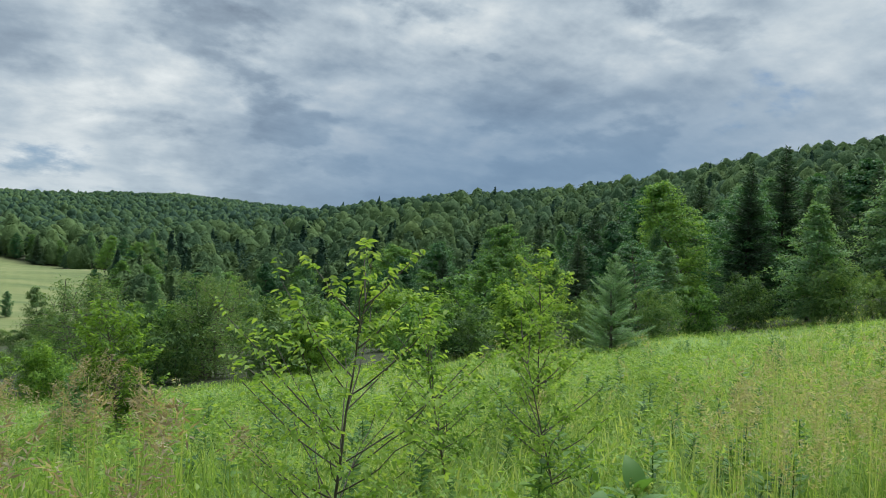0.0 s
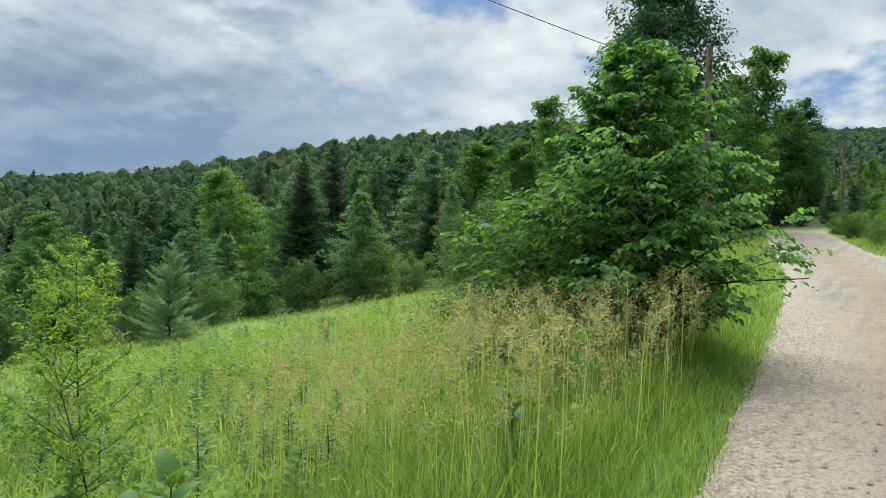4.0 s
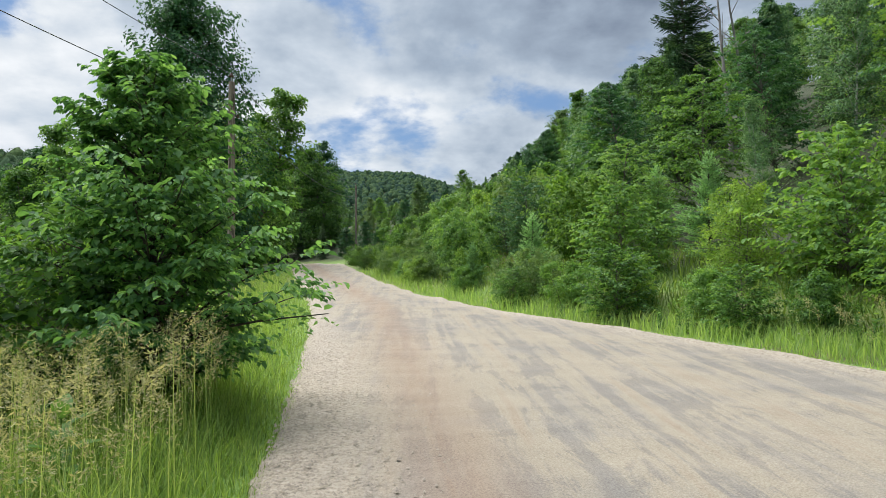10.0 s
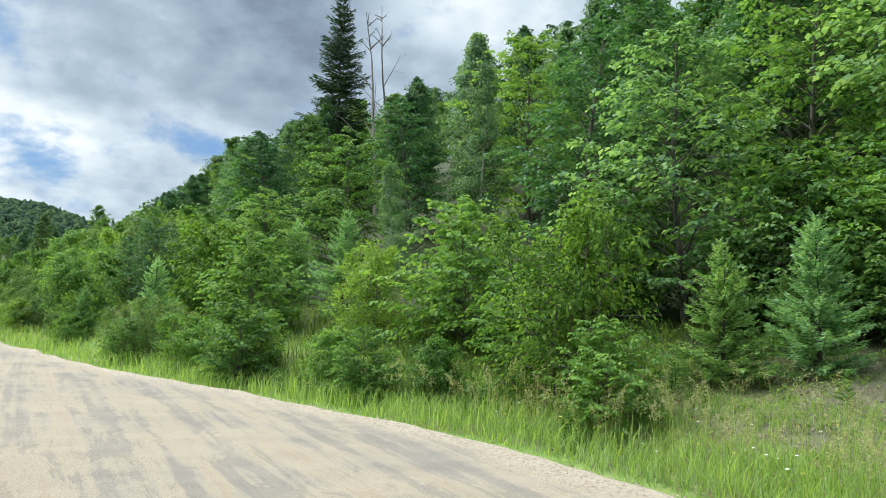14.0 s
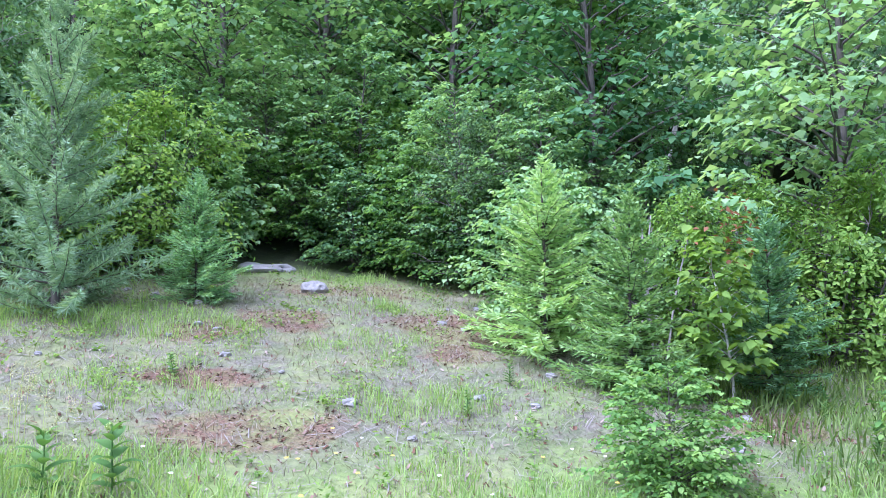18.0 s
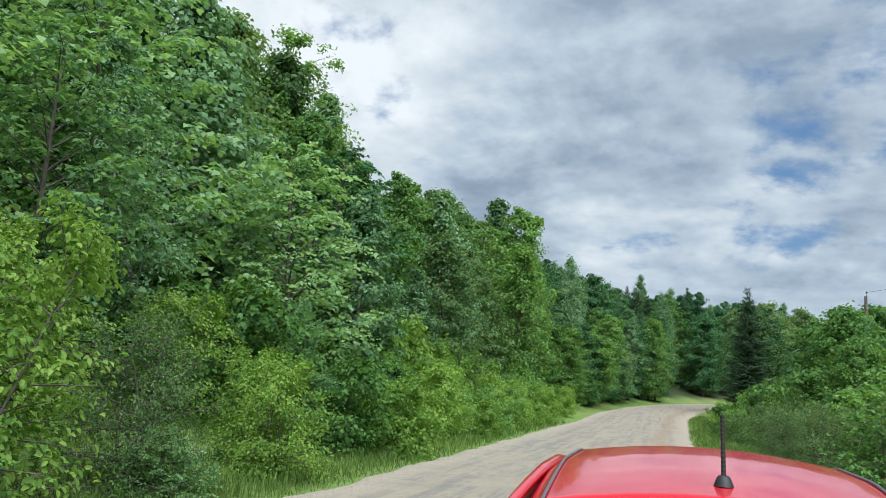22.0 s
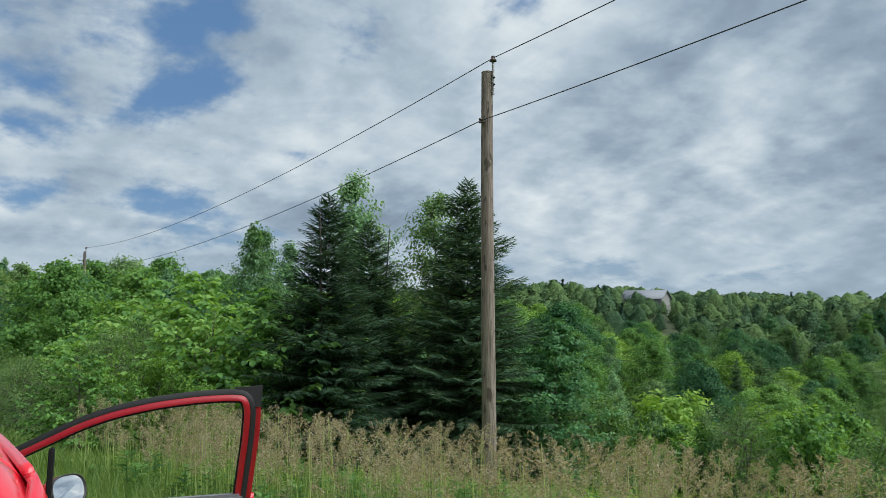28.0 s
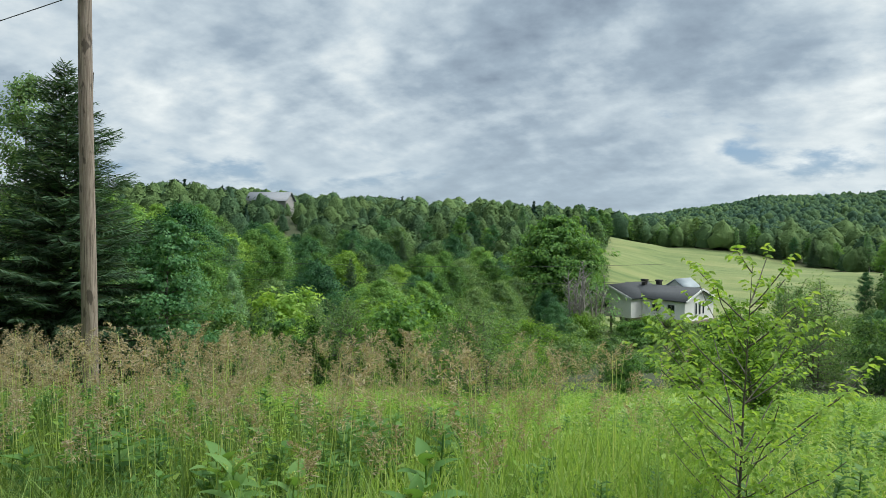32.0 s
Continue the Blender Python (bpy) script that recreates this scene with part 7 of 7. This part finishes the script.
def grasses():
    r = np.random.default_rng(91)
    # verge of the meadow side: tall fresh green
    x, y, s = around(r, 66000, -30, 45, -0.28, 2.4, 1, (2, 2, 6), 1.15)
    h = (0.07 + 0.09 * smooth(-0.1, 0.1, s) + 0.32 * smooth(0.05, 0.9, s) * smooth(3.2, 1.4, s)) * r.uniform(0.6, 1.25, len(x))
    for name, ok, mat, label in (("verge_grass", (x > -2.5) & (np.arange(len(x)) % 5 > 0), M_GRASS, "tall fresh green grass on the road's verge"), ("verge_grass", (x > -2.5) & (np.arange(len(x)) % 5 < 1), M_VERGE, "tall dark green grass on the road's verge"), ("lower_verge_grass", x <= -2.5, M_VERGE, "green grass on the lower road's verge")):
        blades(name, x[ok], y[ok], h[ok], np.full(ok.sum(), 0.008), mat, r, 0.6, label)
    # lower verge, farther down the road
    x, y, s = around(r, 16000, -75, -10, -0.25, 3.6, 1)
    blades("lower_verge_grass", x, y, (0.10 + 0.35 * smooth(0, 1.0, s)) * r.uniform(0.5, 1.3, len(x)), np.full(len(x), 0.035), M_VERGE, r, 0.6, "green grass on the lower road's verge")
    # meadow
    x, y, s = around(r, 60000, -40, 45, 2.0, 27, 1, (2, 3, 7))
    far = np.hypot(x - 1, y)
    blades("meadow_grass", x, y, 0.24 * r.uniform(0.4, 1.3, len(x)) * (1 - 0.55 * smooth(5, 14, s)), 0.012 + 0.0012 * far, M_GRASS, r, 0.9, "green meadow grass")
    x, y, s = around(r, 42000, -40, 45, 1.4, 26, 1, (2.5, 4, 7))
    far = np.hypot(x - 1, y)
    blades("pale_meadow_grass", x, y, 0.36 * r.uniform(0.5, 1.3, len(x)) * (1 - 0.55 * smooth(4, 14, s)), 0.009 + 0.0009 * far, M_PALEGRASS, r, 0.7, "pale seeding meadow grass")
    x, y, s = around(r, 12000, -14, 1.5, 1.0, 6.5, 1, (-1, 3, 5))
    h = 0.62 * r.uniform(0.5, 1.3, len(x))
    for name, ok, mat in (("rough_grass", x > -1.0, M_GRASS), ("rough_grass", x <= -1.0, M_VERGE)):
        blades(name, x[ok], y[ok], h[ok], (0.010 + 0.0008 * np.hypot(x - 1, y))[ok], mat, r, 0.35, "tall rough grass below the verge")
    # foot of the bank
    x, y, s = around(r, 26000, -55, 45, 0.0, 2.4, -1, (3, -8, 9))
    ok = (waves(x, y, 0.3, 74) > 0.15) | (x > 3.2) | (x < -3)
    x, y, s = x[ok], y[ok], s[ok]
    tall = np.where((x > 4.0) | (x < -3), 0.28, 0.16)
    h, w = (0.08 + tall * smooth(0, 0.9, s) * smooth(2.4, 1.2, s)) * r.uniform(0.5, 1.4, len(x)), 0.008 + 0.0006 * np.hypot(x - 2, y)
    for ok, mat, label in ((x > -4.5, M_FRESH, "light green grass along the foot of the bank"), (x <= -4.5, M_VERGE, "green grass along the foot of the bank")):
        blades("bank_grass", x[ok], y[ok], h[ok], w[ok], mat, r, 0.6, label)
    x, y, s = around(r, 26000, -50, 45, 1.6, 7.0, -1, (6, -8, 12))
    ok = bump(x, y, 4.2, -9.5, 6.6, 6.8) < 0.35
    x, y = x[ok], y[ok]
    blades("slope_grass", x, y, 0.30 * r.uniform(0.4, 1.4, len(x)), 0.014 + 0.0008 * np.hypot(x - 2, y), M_VERGE, r, 0.7, "rough green grass and herbs on the slope under the bushes")
    x, y, s = around(r, 90000, -9, 13, 0.6, 11.5, -1)
    heap = np.max([bump(x, y, *q) for q in LITTER], axis=0)
    tuft = waves(x, y, 0.28, 71) + 0.7 * waves(x, y, 0.9, 72) + 1.1 * bump(x, y, 4.6, -12.9, 3.2, 1.0) + 0.8 * bump(x, y, 7.5, -8.6, 3.5, 1.2) - 1.6 * heap
    ok = tuft > -0.10
    blades("clearing_grass", x[ok], y[ok], (0.06 + 0.16 * smooth(0.2, 1.2, tuft[ok])) * r.uniform(0.4, 1.5, ok.sum()), np.full(ok.sum(), 0.010), M_FRESH, r, 0.6, "thin tufts of grass on the stony clearing")
    x, y, s = around(r, 62000, -9, 13, 0.3, 10.5, -1)
    blades("dry_grass", x, y, 0.075 * r.uniform(0.4, 2.0, len(x)), np.full(len(x), 0.008), M_DRY, r, 2.2, "thin grey dry grass lying on the clearing")
    n = 26000
    x, y, s = around(r, n, -8, 11, 0.8, 10.8, -1)
    heap = np.max([bump(x, y, *q) for q in LITTER], axis=0)
    ok = heap + 0.22 * waves(x, y, 0.8, 75) + 0.18 * waves(x, y, 2.3, 77) > 0.48
    P = np.stack([x, y, land(x, y) + 0.015], 1)[ok]
    V = leaves(P, r.normal(0, 1, P.shape), np.array([0, 0, 1.0]) + 0 * P, r.uniform(0.02, 0.07, len(P)), r, 0.35, 0.5, 0.15)
    tagged(new("wood_chips", link_mesh("wood_chips", V, quads(len(P)), M_CHIPS)), "brown bark chips and dead leaves on the clearing", "litter", kind="stuff")


def seed_heads():
    """Tall stalks with loose beige heads."""
    r = np.random.default_rng(93)
    x, y, s = around(r, 1300, -24, 24, 1.0, 7.0, 1, (4, 4.5, 5), 0.9)
    clumpy = waves(x, y, 0.30, 73) + 0.6 * waves(x, y, 1.1, 76)
    ok = (clumpy > 0.55) & ~((x < 2.6) & (y < 3.4))
    x1, y1, s1 = around(r, 5200, -14, 0.8, 1.7, 9.5, 1, (-1.5, 3, 6))
    ok1 = waves(x1, y1, 0.35, 78) + 0.9 * waves(x1, y1, 1.7, 79) > 0.85 + 0.25 * smooth(-0.8, 0.8, x1)
    x1, y1 = x1[ok1], y1[ok1]
    x3, y3, s3 = around(r, 560, 3.4, 9.2, 0.35, 2.8, 1)
    x4, y4, s4 = around(r, 420, -13, -1.6, 1.5, 3.4, 1)
    x2, y2, s2 = around(r, 220, 4.5, 12, 0.5, 2.6, -1)
    x, y = np.concatenate([x[ok], x1, x3, x4, x2]), np.concatenate([y[ok], y1, y3, y4, y2])
    n = len(x)
    z0 = land(x, y)
    h = r.uniform(0.60, 1.16, n) * np.where((x < 0.6) & (y > 1), 1.28, 1.0)
    h[-220:] *= 0.75
    b = r.uniform(0, 6.283, n)
    lean = np.stack([np.cos(b), np.sin(b), 0 * b], 1) * (0.14 * h * r.uniform(0.2, 1.3, n))[:, None]
    base = np.stack([x, y, z0], 1)
    side = np.stack([-np.sin(b), np.cos(b), 0 * b], 1) * 0.0035
    top = base + lean + np.stack([0 * h, 0 * h, h], 1)
    S = np.stack([base - side, base + side, top + side * 0.5, top - side * 0.5], 1).reshape(-1, 3)
    tagged(new("grass_stalks", link_mesh("grass_stalks", S, quads(n), M_PALEGRASS)), "thin stalks of tall grass", "grass", kind="stuff")
    m = 110
    k = np.repeat(np.arange(n), m)
    u = np.tile(np.linspace(0, 1, m), n)
    a = b[k] + r.normal(0, 1.0, n * m)
    long_ = (0.27 * r.uniform(0.7, 1.35, n))[k]
    spread = 0.054 * np.sin(np.clip(1.05 - 0.85 * u, 0, 1) * 2.2) * r.uniform(0.2, 1.5, n * m)
    nod = np.stack([np.cos(b), np.sin(b), 0 * b], 1)[k] * (0.10 * u * u)[:, None] - np.array([0, 0, 0.05]) * (u * u)[:, None]
    P = top[k] + unit(top - base)[k] * ((u - 0.6) * long_)[:, None] + nod + np.stack([np.cos(a) * spread, np.sin(a) * spread, 0.2 * spread - 0.35 * spread * r.uniform(0, 2, n * m)], 1)
    way = np.stack([np.cos(a), np.sin(a), 0.9 - 1.5 * r.uniform(0, 1, n * m) * (1 - 0.6 * u)], 1)
    V = leaves(P, way * 2, r.normal(0, 1, P.shape), 0.033, r, 0.4, 0.22, 0.05)
    V, brown = V.reshape(-1, 4, 3), x[k] < 0.9
    thin = ~brown & (np.arange(n * m) % 2 == 0)
    for ok, mat, label in ((brown, M_STRAW, "loose beige seed heads of tall grass"), (thin, M_PALESTRAW, "thin pale green seed heads of tall grass")):
        tagged(new("grass_heads", link_mesh("grass_heads", V[ok].reshape(-1, 3), quads(int(ok.sum())), mat)), label, "grass", kind="stuff")


def herbs():
    """The leafy undergrowth of the meadow: thousands of small stems with leaves up their length, in drifts."""
    r = np.random.default_rng(96)
    for name, n, area, mat, leaf, high, label, seed in (("meadow_herbs", 15000, (-16, 34, 1.6, 26), M_HERB, 0.075, 0.34, "low leafy green herbs covering the meadow", 171), ("goldenrod", 5000, (-15, 26, 1.3, 13), M_YOUNG, 0.085, 0.62, "upright light green goldenrod stems in the meadow", 173)):
        x, y, s = around(r, n, *area, 1, (2, 5, 8))
        drift = waves(x, y, 0.16, seed) + 0.8 * waves(x, y, 0.55, seed + 1)
        ok = (drift > np.where(leaf < 0.08, -0.55, np.where(x < 1, 0.05, 0.45))) & ~((s < np.where(x > 3, 0.9, 2.4)) & (leaf > 0.08))
        x, y = x[ok], y[ok]
        n = len(x)
        h = high * r.uniform(0.5, 1.25, n) * (1 - 0.35 * smooth(10, 24, np.hypot(x - 1, y)))
        m = 9 if leaf < 0.08 else 15
        k = np.repeat(np.arange(n), m)
        u = np.tile(np.linspace(0.22, 1, m), n)
        a = np.tile(np.arange(m) * 2.4, n) + r.uniform(0, 6.28, n)[k]
        out = np.stack([np.cos(a), np.sin(a), 0 * a], 1)
        lean = r.normal(0, 0.16, (n, 2))[k] * (h[k] * u)[:, None]
        size = leaf * r.uniform(0.7, 1.3, n * m) * (1.2 - 0.6 * u) * (1 + 0.02 * np.hypot(x - 1, y))[k]
        P = np.stack([x[k] + lean[:, 0], y[k] + lean[:, 1], land(x, y)[k] + h[k] * u], 1) + out * (0.5 * size)[:, None]
        V = leaves(P, out * 3 + np.array([0, 0, 0.5]), np.array([0, 0, 1.0]) - 0.3 * out, size, r, 0.35, 0.42, 0.10)
        tagged(new(name, link_mesh(name, V, quads(len(P)), mat)), label, "herbs", kind="stuff")


def clearing_floor():
    """Small leafy plants, grey twigs and dark flecks of dead leaves on the clearing."""
    r = np.random.default_rng(98)
    x, y, s = around(r, 5200, -8, 13, 0.7, 11.5, -1)
    ok = (waves(x, y, 0.5, 81) + 0.8 * waves(x, y, 1.7, 82) + 0.9 * bump(x, y, 8.6, -12.2, 3.0, 3.0) > 0.45) & (bump(x, y, 3.2, -9.6, 1.2, 0.7) < 0.4)
    x, y = x[ok], y[ok]
    n, m = len(x), 9
    k = np.repeat(np.arange(n), m)
    h = r.uniform(0.05, 0.20, n)
    u, a = np.tile(np.linspace(0.2, 1, m), n), r.uniform(0, 6.283, n * m)
    out = np.stack([np.cos(a), np.sin(a), 0 * a], 1)
    size = 0.055 * r.uniform(0.6, 1.4, n * m)
    P = np.stack([x[k], y[k], land(x, y)[k] + h[k] * u], 1) + out * size[:, None]
    V = leaves(P, out * 3 + np.array([0, 0, 0.6]), np.array([0, 0, 1.0]) - 0.3 * out, size, r, 0.4, 0.5, 0.10)
    tagged(new("clearing_herbs", link_mesh("clearing_herbs", V, quads(n * m), M_HERB)), "small leafy herbs sprouting on the clearing", "herbs", kind="stuff")
    for name, n, long_, thick, mat, label in (("twigs", 1500, 0.22, 0.008, M_DEAD, "thin grey twigs lying on the clearing"), ("dead_leaves", 6000, 0.045, 0.022, M_CHIPS, "dark dead leaves and bark flecks on the bare soil")):
        x, y, s = around(r, n, -8, 12, 0.5, 11.5, -1)
        a = r.uniform(0, 6.283, n)
        half = (0.5 * long_ * r.uniform(0.4, 1.6, n))[:, None] * np.stack([np.cos(a), np.sin(a)], 1)
        side = 0.5 * thick * r.uniform(0.6, 1.4, n)[:, None] * np.stack([-np.sin(a), np.cos(a)], 1)
        q = np.stack([x, y], 1)
        lift = np.array([0.012, 0.012, 0.030, 0.030])
        C = np.stack([q - half - side, q - half + side, q + half + side, q + half - side], 1)
        Z = land(C[..., 0], C[..., 1]) + lift * r.uniform(0.6, 1.6, n)[:, None]
        tagged(new(name, link_mesh(name, np.concatenate([C, Z[..., None]], 2).reshape(-1, 3), quads(n), mat)), label, "litter", kind="stuff")


def weed_model(seed, h, pairs, leaf, stems=1):
    """A leafy weed: stems with pairs of broad leaves."""
    r = np.random.default_rng(seed)
    wood = Wood()
    P, A, F, S = [], [], [], []
    for s in range(stems):
        pts = curve((*(r.normal(0, 0.06 * (stems > 1), 2)), -0.03), (*r.normal(0, 0.12, 2), 1), h * r.uniform(0.75, 1.05), 0.1, 6, r, 0.04)
        wood.add(pts, np.linspace(0.009, 0.004, 6), 5)
        for i in range(pairs):
            u = 0.15 + 0.85 * (i + 0.5) / pairs
            p = np.array([np.interp(u * 5, np.arange(6), pts[:, j]) for j in range(3)])
            for sg in (0, 1):
                a = i * 1.57 + sg * 3.1416 + r.uniform(-0.3, 0.3)
                d = np.array([math.cos(a), math.sin(a), 0.25 + 0.9 * u ** 3])
                ln = leaf * r.uniform(0.75, 1.15) * (1.1 - 0.45 * u)
                P.append(p + unit(d) * ln * 0.55)
                A.append(d * 3)
                F.append(np.array([-d[0] * 0.4, -d[1] * 0.4, 1.0]))
                S.append(ln)
    V = leaves(np.array(P), np.array(A), np.array(F), np.array(S), r, 0.12, 0.48, 0.10)
    n0 = sum(len(v) for v in wood.v)
    return np.concatenate(wood.v + [V]), np.concatenate(wood.f + [quads(len(P)) + n0])


def milkweed(x, y, turn, size, r):
    """A milkweed: a stem with broad leaves in pairs, each leaf a part."""
    ob = thing("milkweed", Matrix.LocRotScale((x, y, float(land(x, y)) - 0.02), Euler((0, 0, radians(turn))), (size, size, size)), "broad-leaved green milkweed in the grass", "weed", "milkweeds")
    st = new("stem", MILK_STEM)
    st.parent = ob
    for a in (0.4, 2.6, 4.5):
        bud = new("flower_bud", MILK_BUD)
        bud.parent = ob
        bud.matrix_local = pose(0.055 * math.cos(a), 0.055 * math.sin(a), 0.64 + 0.03 * math.sin(3 * a))
    for i in range(7):
        u = 0.16 + 0.84 * (i + 0.5) / 7
        for sg in (0, 1):
            lf = new("leaf", MILK_LEAF)
            lf.parent = ob
            k = 0.33 * r.uniform(0.8, 1.15) * (1.12 - 0.5 * u)
            lf.matrix_local = Matrix.LocRotScale((0, 0, 0.66 * u), Euler((0, -radians(12 + 38 * u * u + r.uniform(-8, 8)), i * 1.57 + sg * 3.1416 + r.uniform(-0.25, 0.25))), (k, k, k))


def leaf_blade():
    """A broad pointed leaf along +x, one long, folded at its rib and bent down at its tip."""
    u = np.linspace(0, 1, 7)
    w = 0.25 * np.sin(np.pi * u ** 0.72) ** 0.9
    z = 0.10 * u - 0.30 * u ** 3
    V = np.concatenate([np.stack([u, s * w, z + abs(s) * 0.25 * w], 1) for s in (-1, 0, 1)])
    i = np.arange(6)
    F = np.concatenate([np.stack([i + 7 * k, i + 1 + 7 * k, i + 8 + 7 * k, i + 7 + 7 * k], 1) for k in (0, 1)])
    return link_mesh("leaf", V, F, M_WEED, True)


def weeds():
    r = np.random.default_rng(95)
    for x, y, k in ((5.05, -7.6, 1), (4.45, -7.75, 0.9), (3.95, -7.85, 1), (-0.95, 2.5, 1.1), (-0.7, 2.75, 1.0), (-1.25, 2.75, 1.0), (0.17, 2.65, 0.85), (2.1, 2.6, 1), (2.6, 2.9, 1), (-0.1, 3.3, 1), (6.3, 2.2, 1), (5.6, 2.4, 1), (4.6, 2.0, 0.9)):
        milkweed(x, y, r.uniform(0, 360), k * r.uniform(0.92, 1.1), r)
    models = [weed_model(302 + i, 0.5, 15, 0.15) for i in range(2)]
    got = [[], [], 0]
    x, y, s = around(r, 420, -14, 24, 1.4, 16, 1, (3, 6, 5))
    x2, y2, s2 = around(r, 300, -40, 36, 0.9, 4.5, -1, (3, -8, 10))
    ok = (bump(x2, y2, 3.2, -9.5, 6.4, 6.8) < 0.35) | (r.uniform(0, 1, 300) < 0.12)
    x2, y2 = x2[ok], y2[ok]
    x3, y3, s3 = around(r, 460, -13, -1.2, 1.4, 8.5, 1, (-2.5, 4, 5))
    for a, b in zip(np.concatenate([x, x2, x3]), np.concatenate([y, y2, y3])):
        V, F = models[r.integers(2)]
        t, k = r.uniform(0, 6.283), r.uniform(0.55, 1.15) * (1.35 if -13 < a < 0.0 and 1 < b < 8 else 1.0)
        c, q = math.cos(t) * k, math.sin(t) * k
        got[0].append(np.stack([V[:, 0] * c - V[:, 1] * q + a, V[:, 0] * q + V[:, 1] * c + b, V[:, 2] * k + float(land(a, b))], 1))
        got[1].append(F + got[2])
        got[2] += len(V)
    tagged(new("broad_leaved_weeds", link_mesh("broad_leaved_weeds", np.concatenate(got[0]), np.concatenate(got[1]), M_WEED)), "upright broad-leaved green weeds among the grass", "weeds", kind="stuff")


MILK_LEAF = leaf_blade()
MILK_WOOD = Wood()
MILK_WOOD.add(np.array([(0, 0, -0.03), (0.01, 0, 0.2), (-0.01, 0.01, 0.45), (0, 0, 0.68)]), [0.011, 0.010, 0.008, 0.004], 6)
MILK_BUD = link_mesh("flower_bud", *(lambda P, r: (leaves(P, P, P + 0.01, 0.016, r, 0.5, 0.8, 0.2), quads(len(P))))(np.random.default_rng(9).normal(0, 1, (60, 3)) * 0.012, np.random.default_rng(10)), M_PALEGRASS)
MILK_STEM = MILK_WOOD.mesh("stem", M_WEED)


def stone_mesh(seed, size, mat, squash=0.6):
    r = np.random.default_rng(seed)
    bm = bmesh.new()
    bmesh.ops.create_icosphere(bm, subdivisions=3, radius=size)
    off = r.uniform(-9, 9, 3)
    for v in bm.verts:
        q = v.co / size
        d = noise.noise(q * 1.3 + Vector(off)) * 0.45 + noise.noise(q * 3.1 + Vector(off)) * 0.16
        v.co *= 1 + d
        v.co.z *= squash
    for f in bm.faces:
        f.smooth = False
    me = bpy.data.meshes.new("stone")
    bm.to_mesh(me)
    bm.free()
    me.materials.append(mat)
    return me


M_STONE = simple("pale granite", (0.250, 0.245, 0.235), 0.85, 0, 6.0, 0.45, 0.5)


def stones():
    r = np.random.default_rng(97)
    big = new("boulder", stone_mesh(1, 0.24, M_STONE, 0.75))
    big.matrix_world = pose(2.98, -16.2, float(land(2.98, -16.2)) + 0.05, 0, 0, 30)
    tagged(big, "pale grey boulder lying on the clearing", "rock", "clearing stones")
    slab = new("boulder", stone_mesh(2, 0.55, M_STONE, 0.3))
    slab.matrix_world = pose(4.2, -18.2, float(land(4.2, -18.2)) + 0.02, 0, 0, 80)
    tagged(slab, "flat grey rock at the wood's edge", "rock", "clearing stones")
    shared = [stone_mesh(5 + i, 0.06, M_STONE) for i in range(4)]
    for i in range(36):
        x, y = r.uniform(-4, 9), r.uniform(-16, -8.2)
        ob = new("stone", shared[i % 4])
        k = r.uniform(0.4, 1.5)
        ob.matrix_world = Matrix.LocRotScale((x, y, float(land(x, y)) + 0.01), Euler((0, 0, r.uniform(0, 6))), (k, k, k))
        tagged(ob, "small pale stone on bare soil", "stone", "clearing stones")
    # loose gravel on the road's shoulders: far too many to count
    n = 9000
    x = 1 + r.normal(0, 7, n)
    side = r.uniform(0, 1, n) < 0.75
    y = np.where(side, road_left(x) - 0.05 - np.abs(r.normal(0, 0.55, n)), road_right(x) + 0.05 + np.abs(r.normal(0, 0.45, n)))
    s = r.uniform(0.006, 0.020, n) * np.where(r.uniform(0, 1, n) < 0.04, 1.7, 1)
    z = road_z(x) + 0.02
    tri = np.array([(1, 0, 0), (-0.5, 0.87, 0), (-0.5, -0.87, 0), (0.1, 0, 0.9)])
    ang = r.uniform(0, 6.283, n)
    c, q = np.cos(ang), np.sin(ang)
    V = np.stack([tri[None, :, 0] * c[:, None] - tri[None, :, 1] * q[:, None], tri[None, :, 0] * q[:, None] + tri[None, :, 1] * c[:, None], np.repeat(tri[None, :, 2], n, 0)], -1) * s[:, None, None]
    V = (V + np.stack([x, y, z], 1)[:, None]).reshape(-1, 3)
    k = 4 * np.arange(n)[:, None]
    F = np.concatenate([k + np.array([[0, 1, 3]]), k + np.array([[1, 2, 3]]), k + np.array([[2, 0, 3]])])
    tagged(new("loose_gravel", link_mesh("loose_gravel", V, F, simple("loose gravel", (0.330, 0.285, 0.230), 0.9, 0, 6.0, 0.45, 0.4))), "loose gravel on the road's shoulders", "gravel", kind="stuff")


def flowers():
    """Small white and yellow flowers in the verges."""
    r = np.random.default_rng(99)
    for name, colour, n, label in (("white_flowers", (0.78, 0.78, 0.74), 50, "small white daisies in the verge"), ("yellow_flowers", (0.72, 0.56, 0.06), 40, "small yellow flowers in the verge")):
        x, y, s = around(r, n, -12, 22, 0.5, 2.4, -1, (6, -8, 8))
        P = np.stack([x, y, land(x, y) + r.uniform(0.15, 0.38, n)], 1)
        P = np.repeat(P, 5, 0)
        a = np.tile(np.arange(5) * 1.2566, n)
        way = np.stack([np.cos(a), np.sin(a), 0 * a], 1)
        V = leaves(P + way * 0.012, way * 4, np.array([0, 0.5, 1.0]) + 0 * P, 0.022, r, 0.1, 0.7, 0.1)
        tagged(new(name, link_mesh(name, V, quads(len(P)), simple(name.replace("_", " "), colour, 0.7))), label, "flowers", kind="stuff")


grasses()
seed_heads()
herbs()
clearing_floor()
weeds()
stones()
flowers()
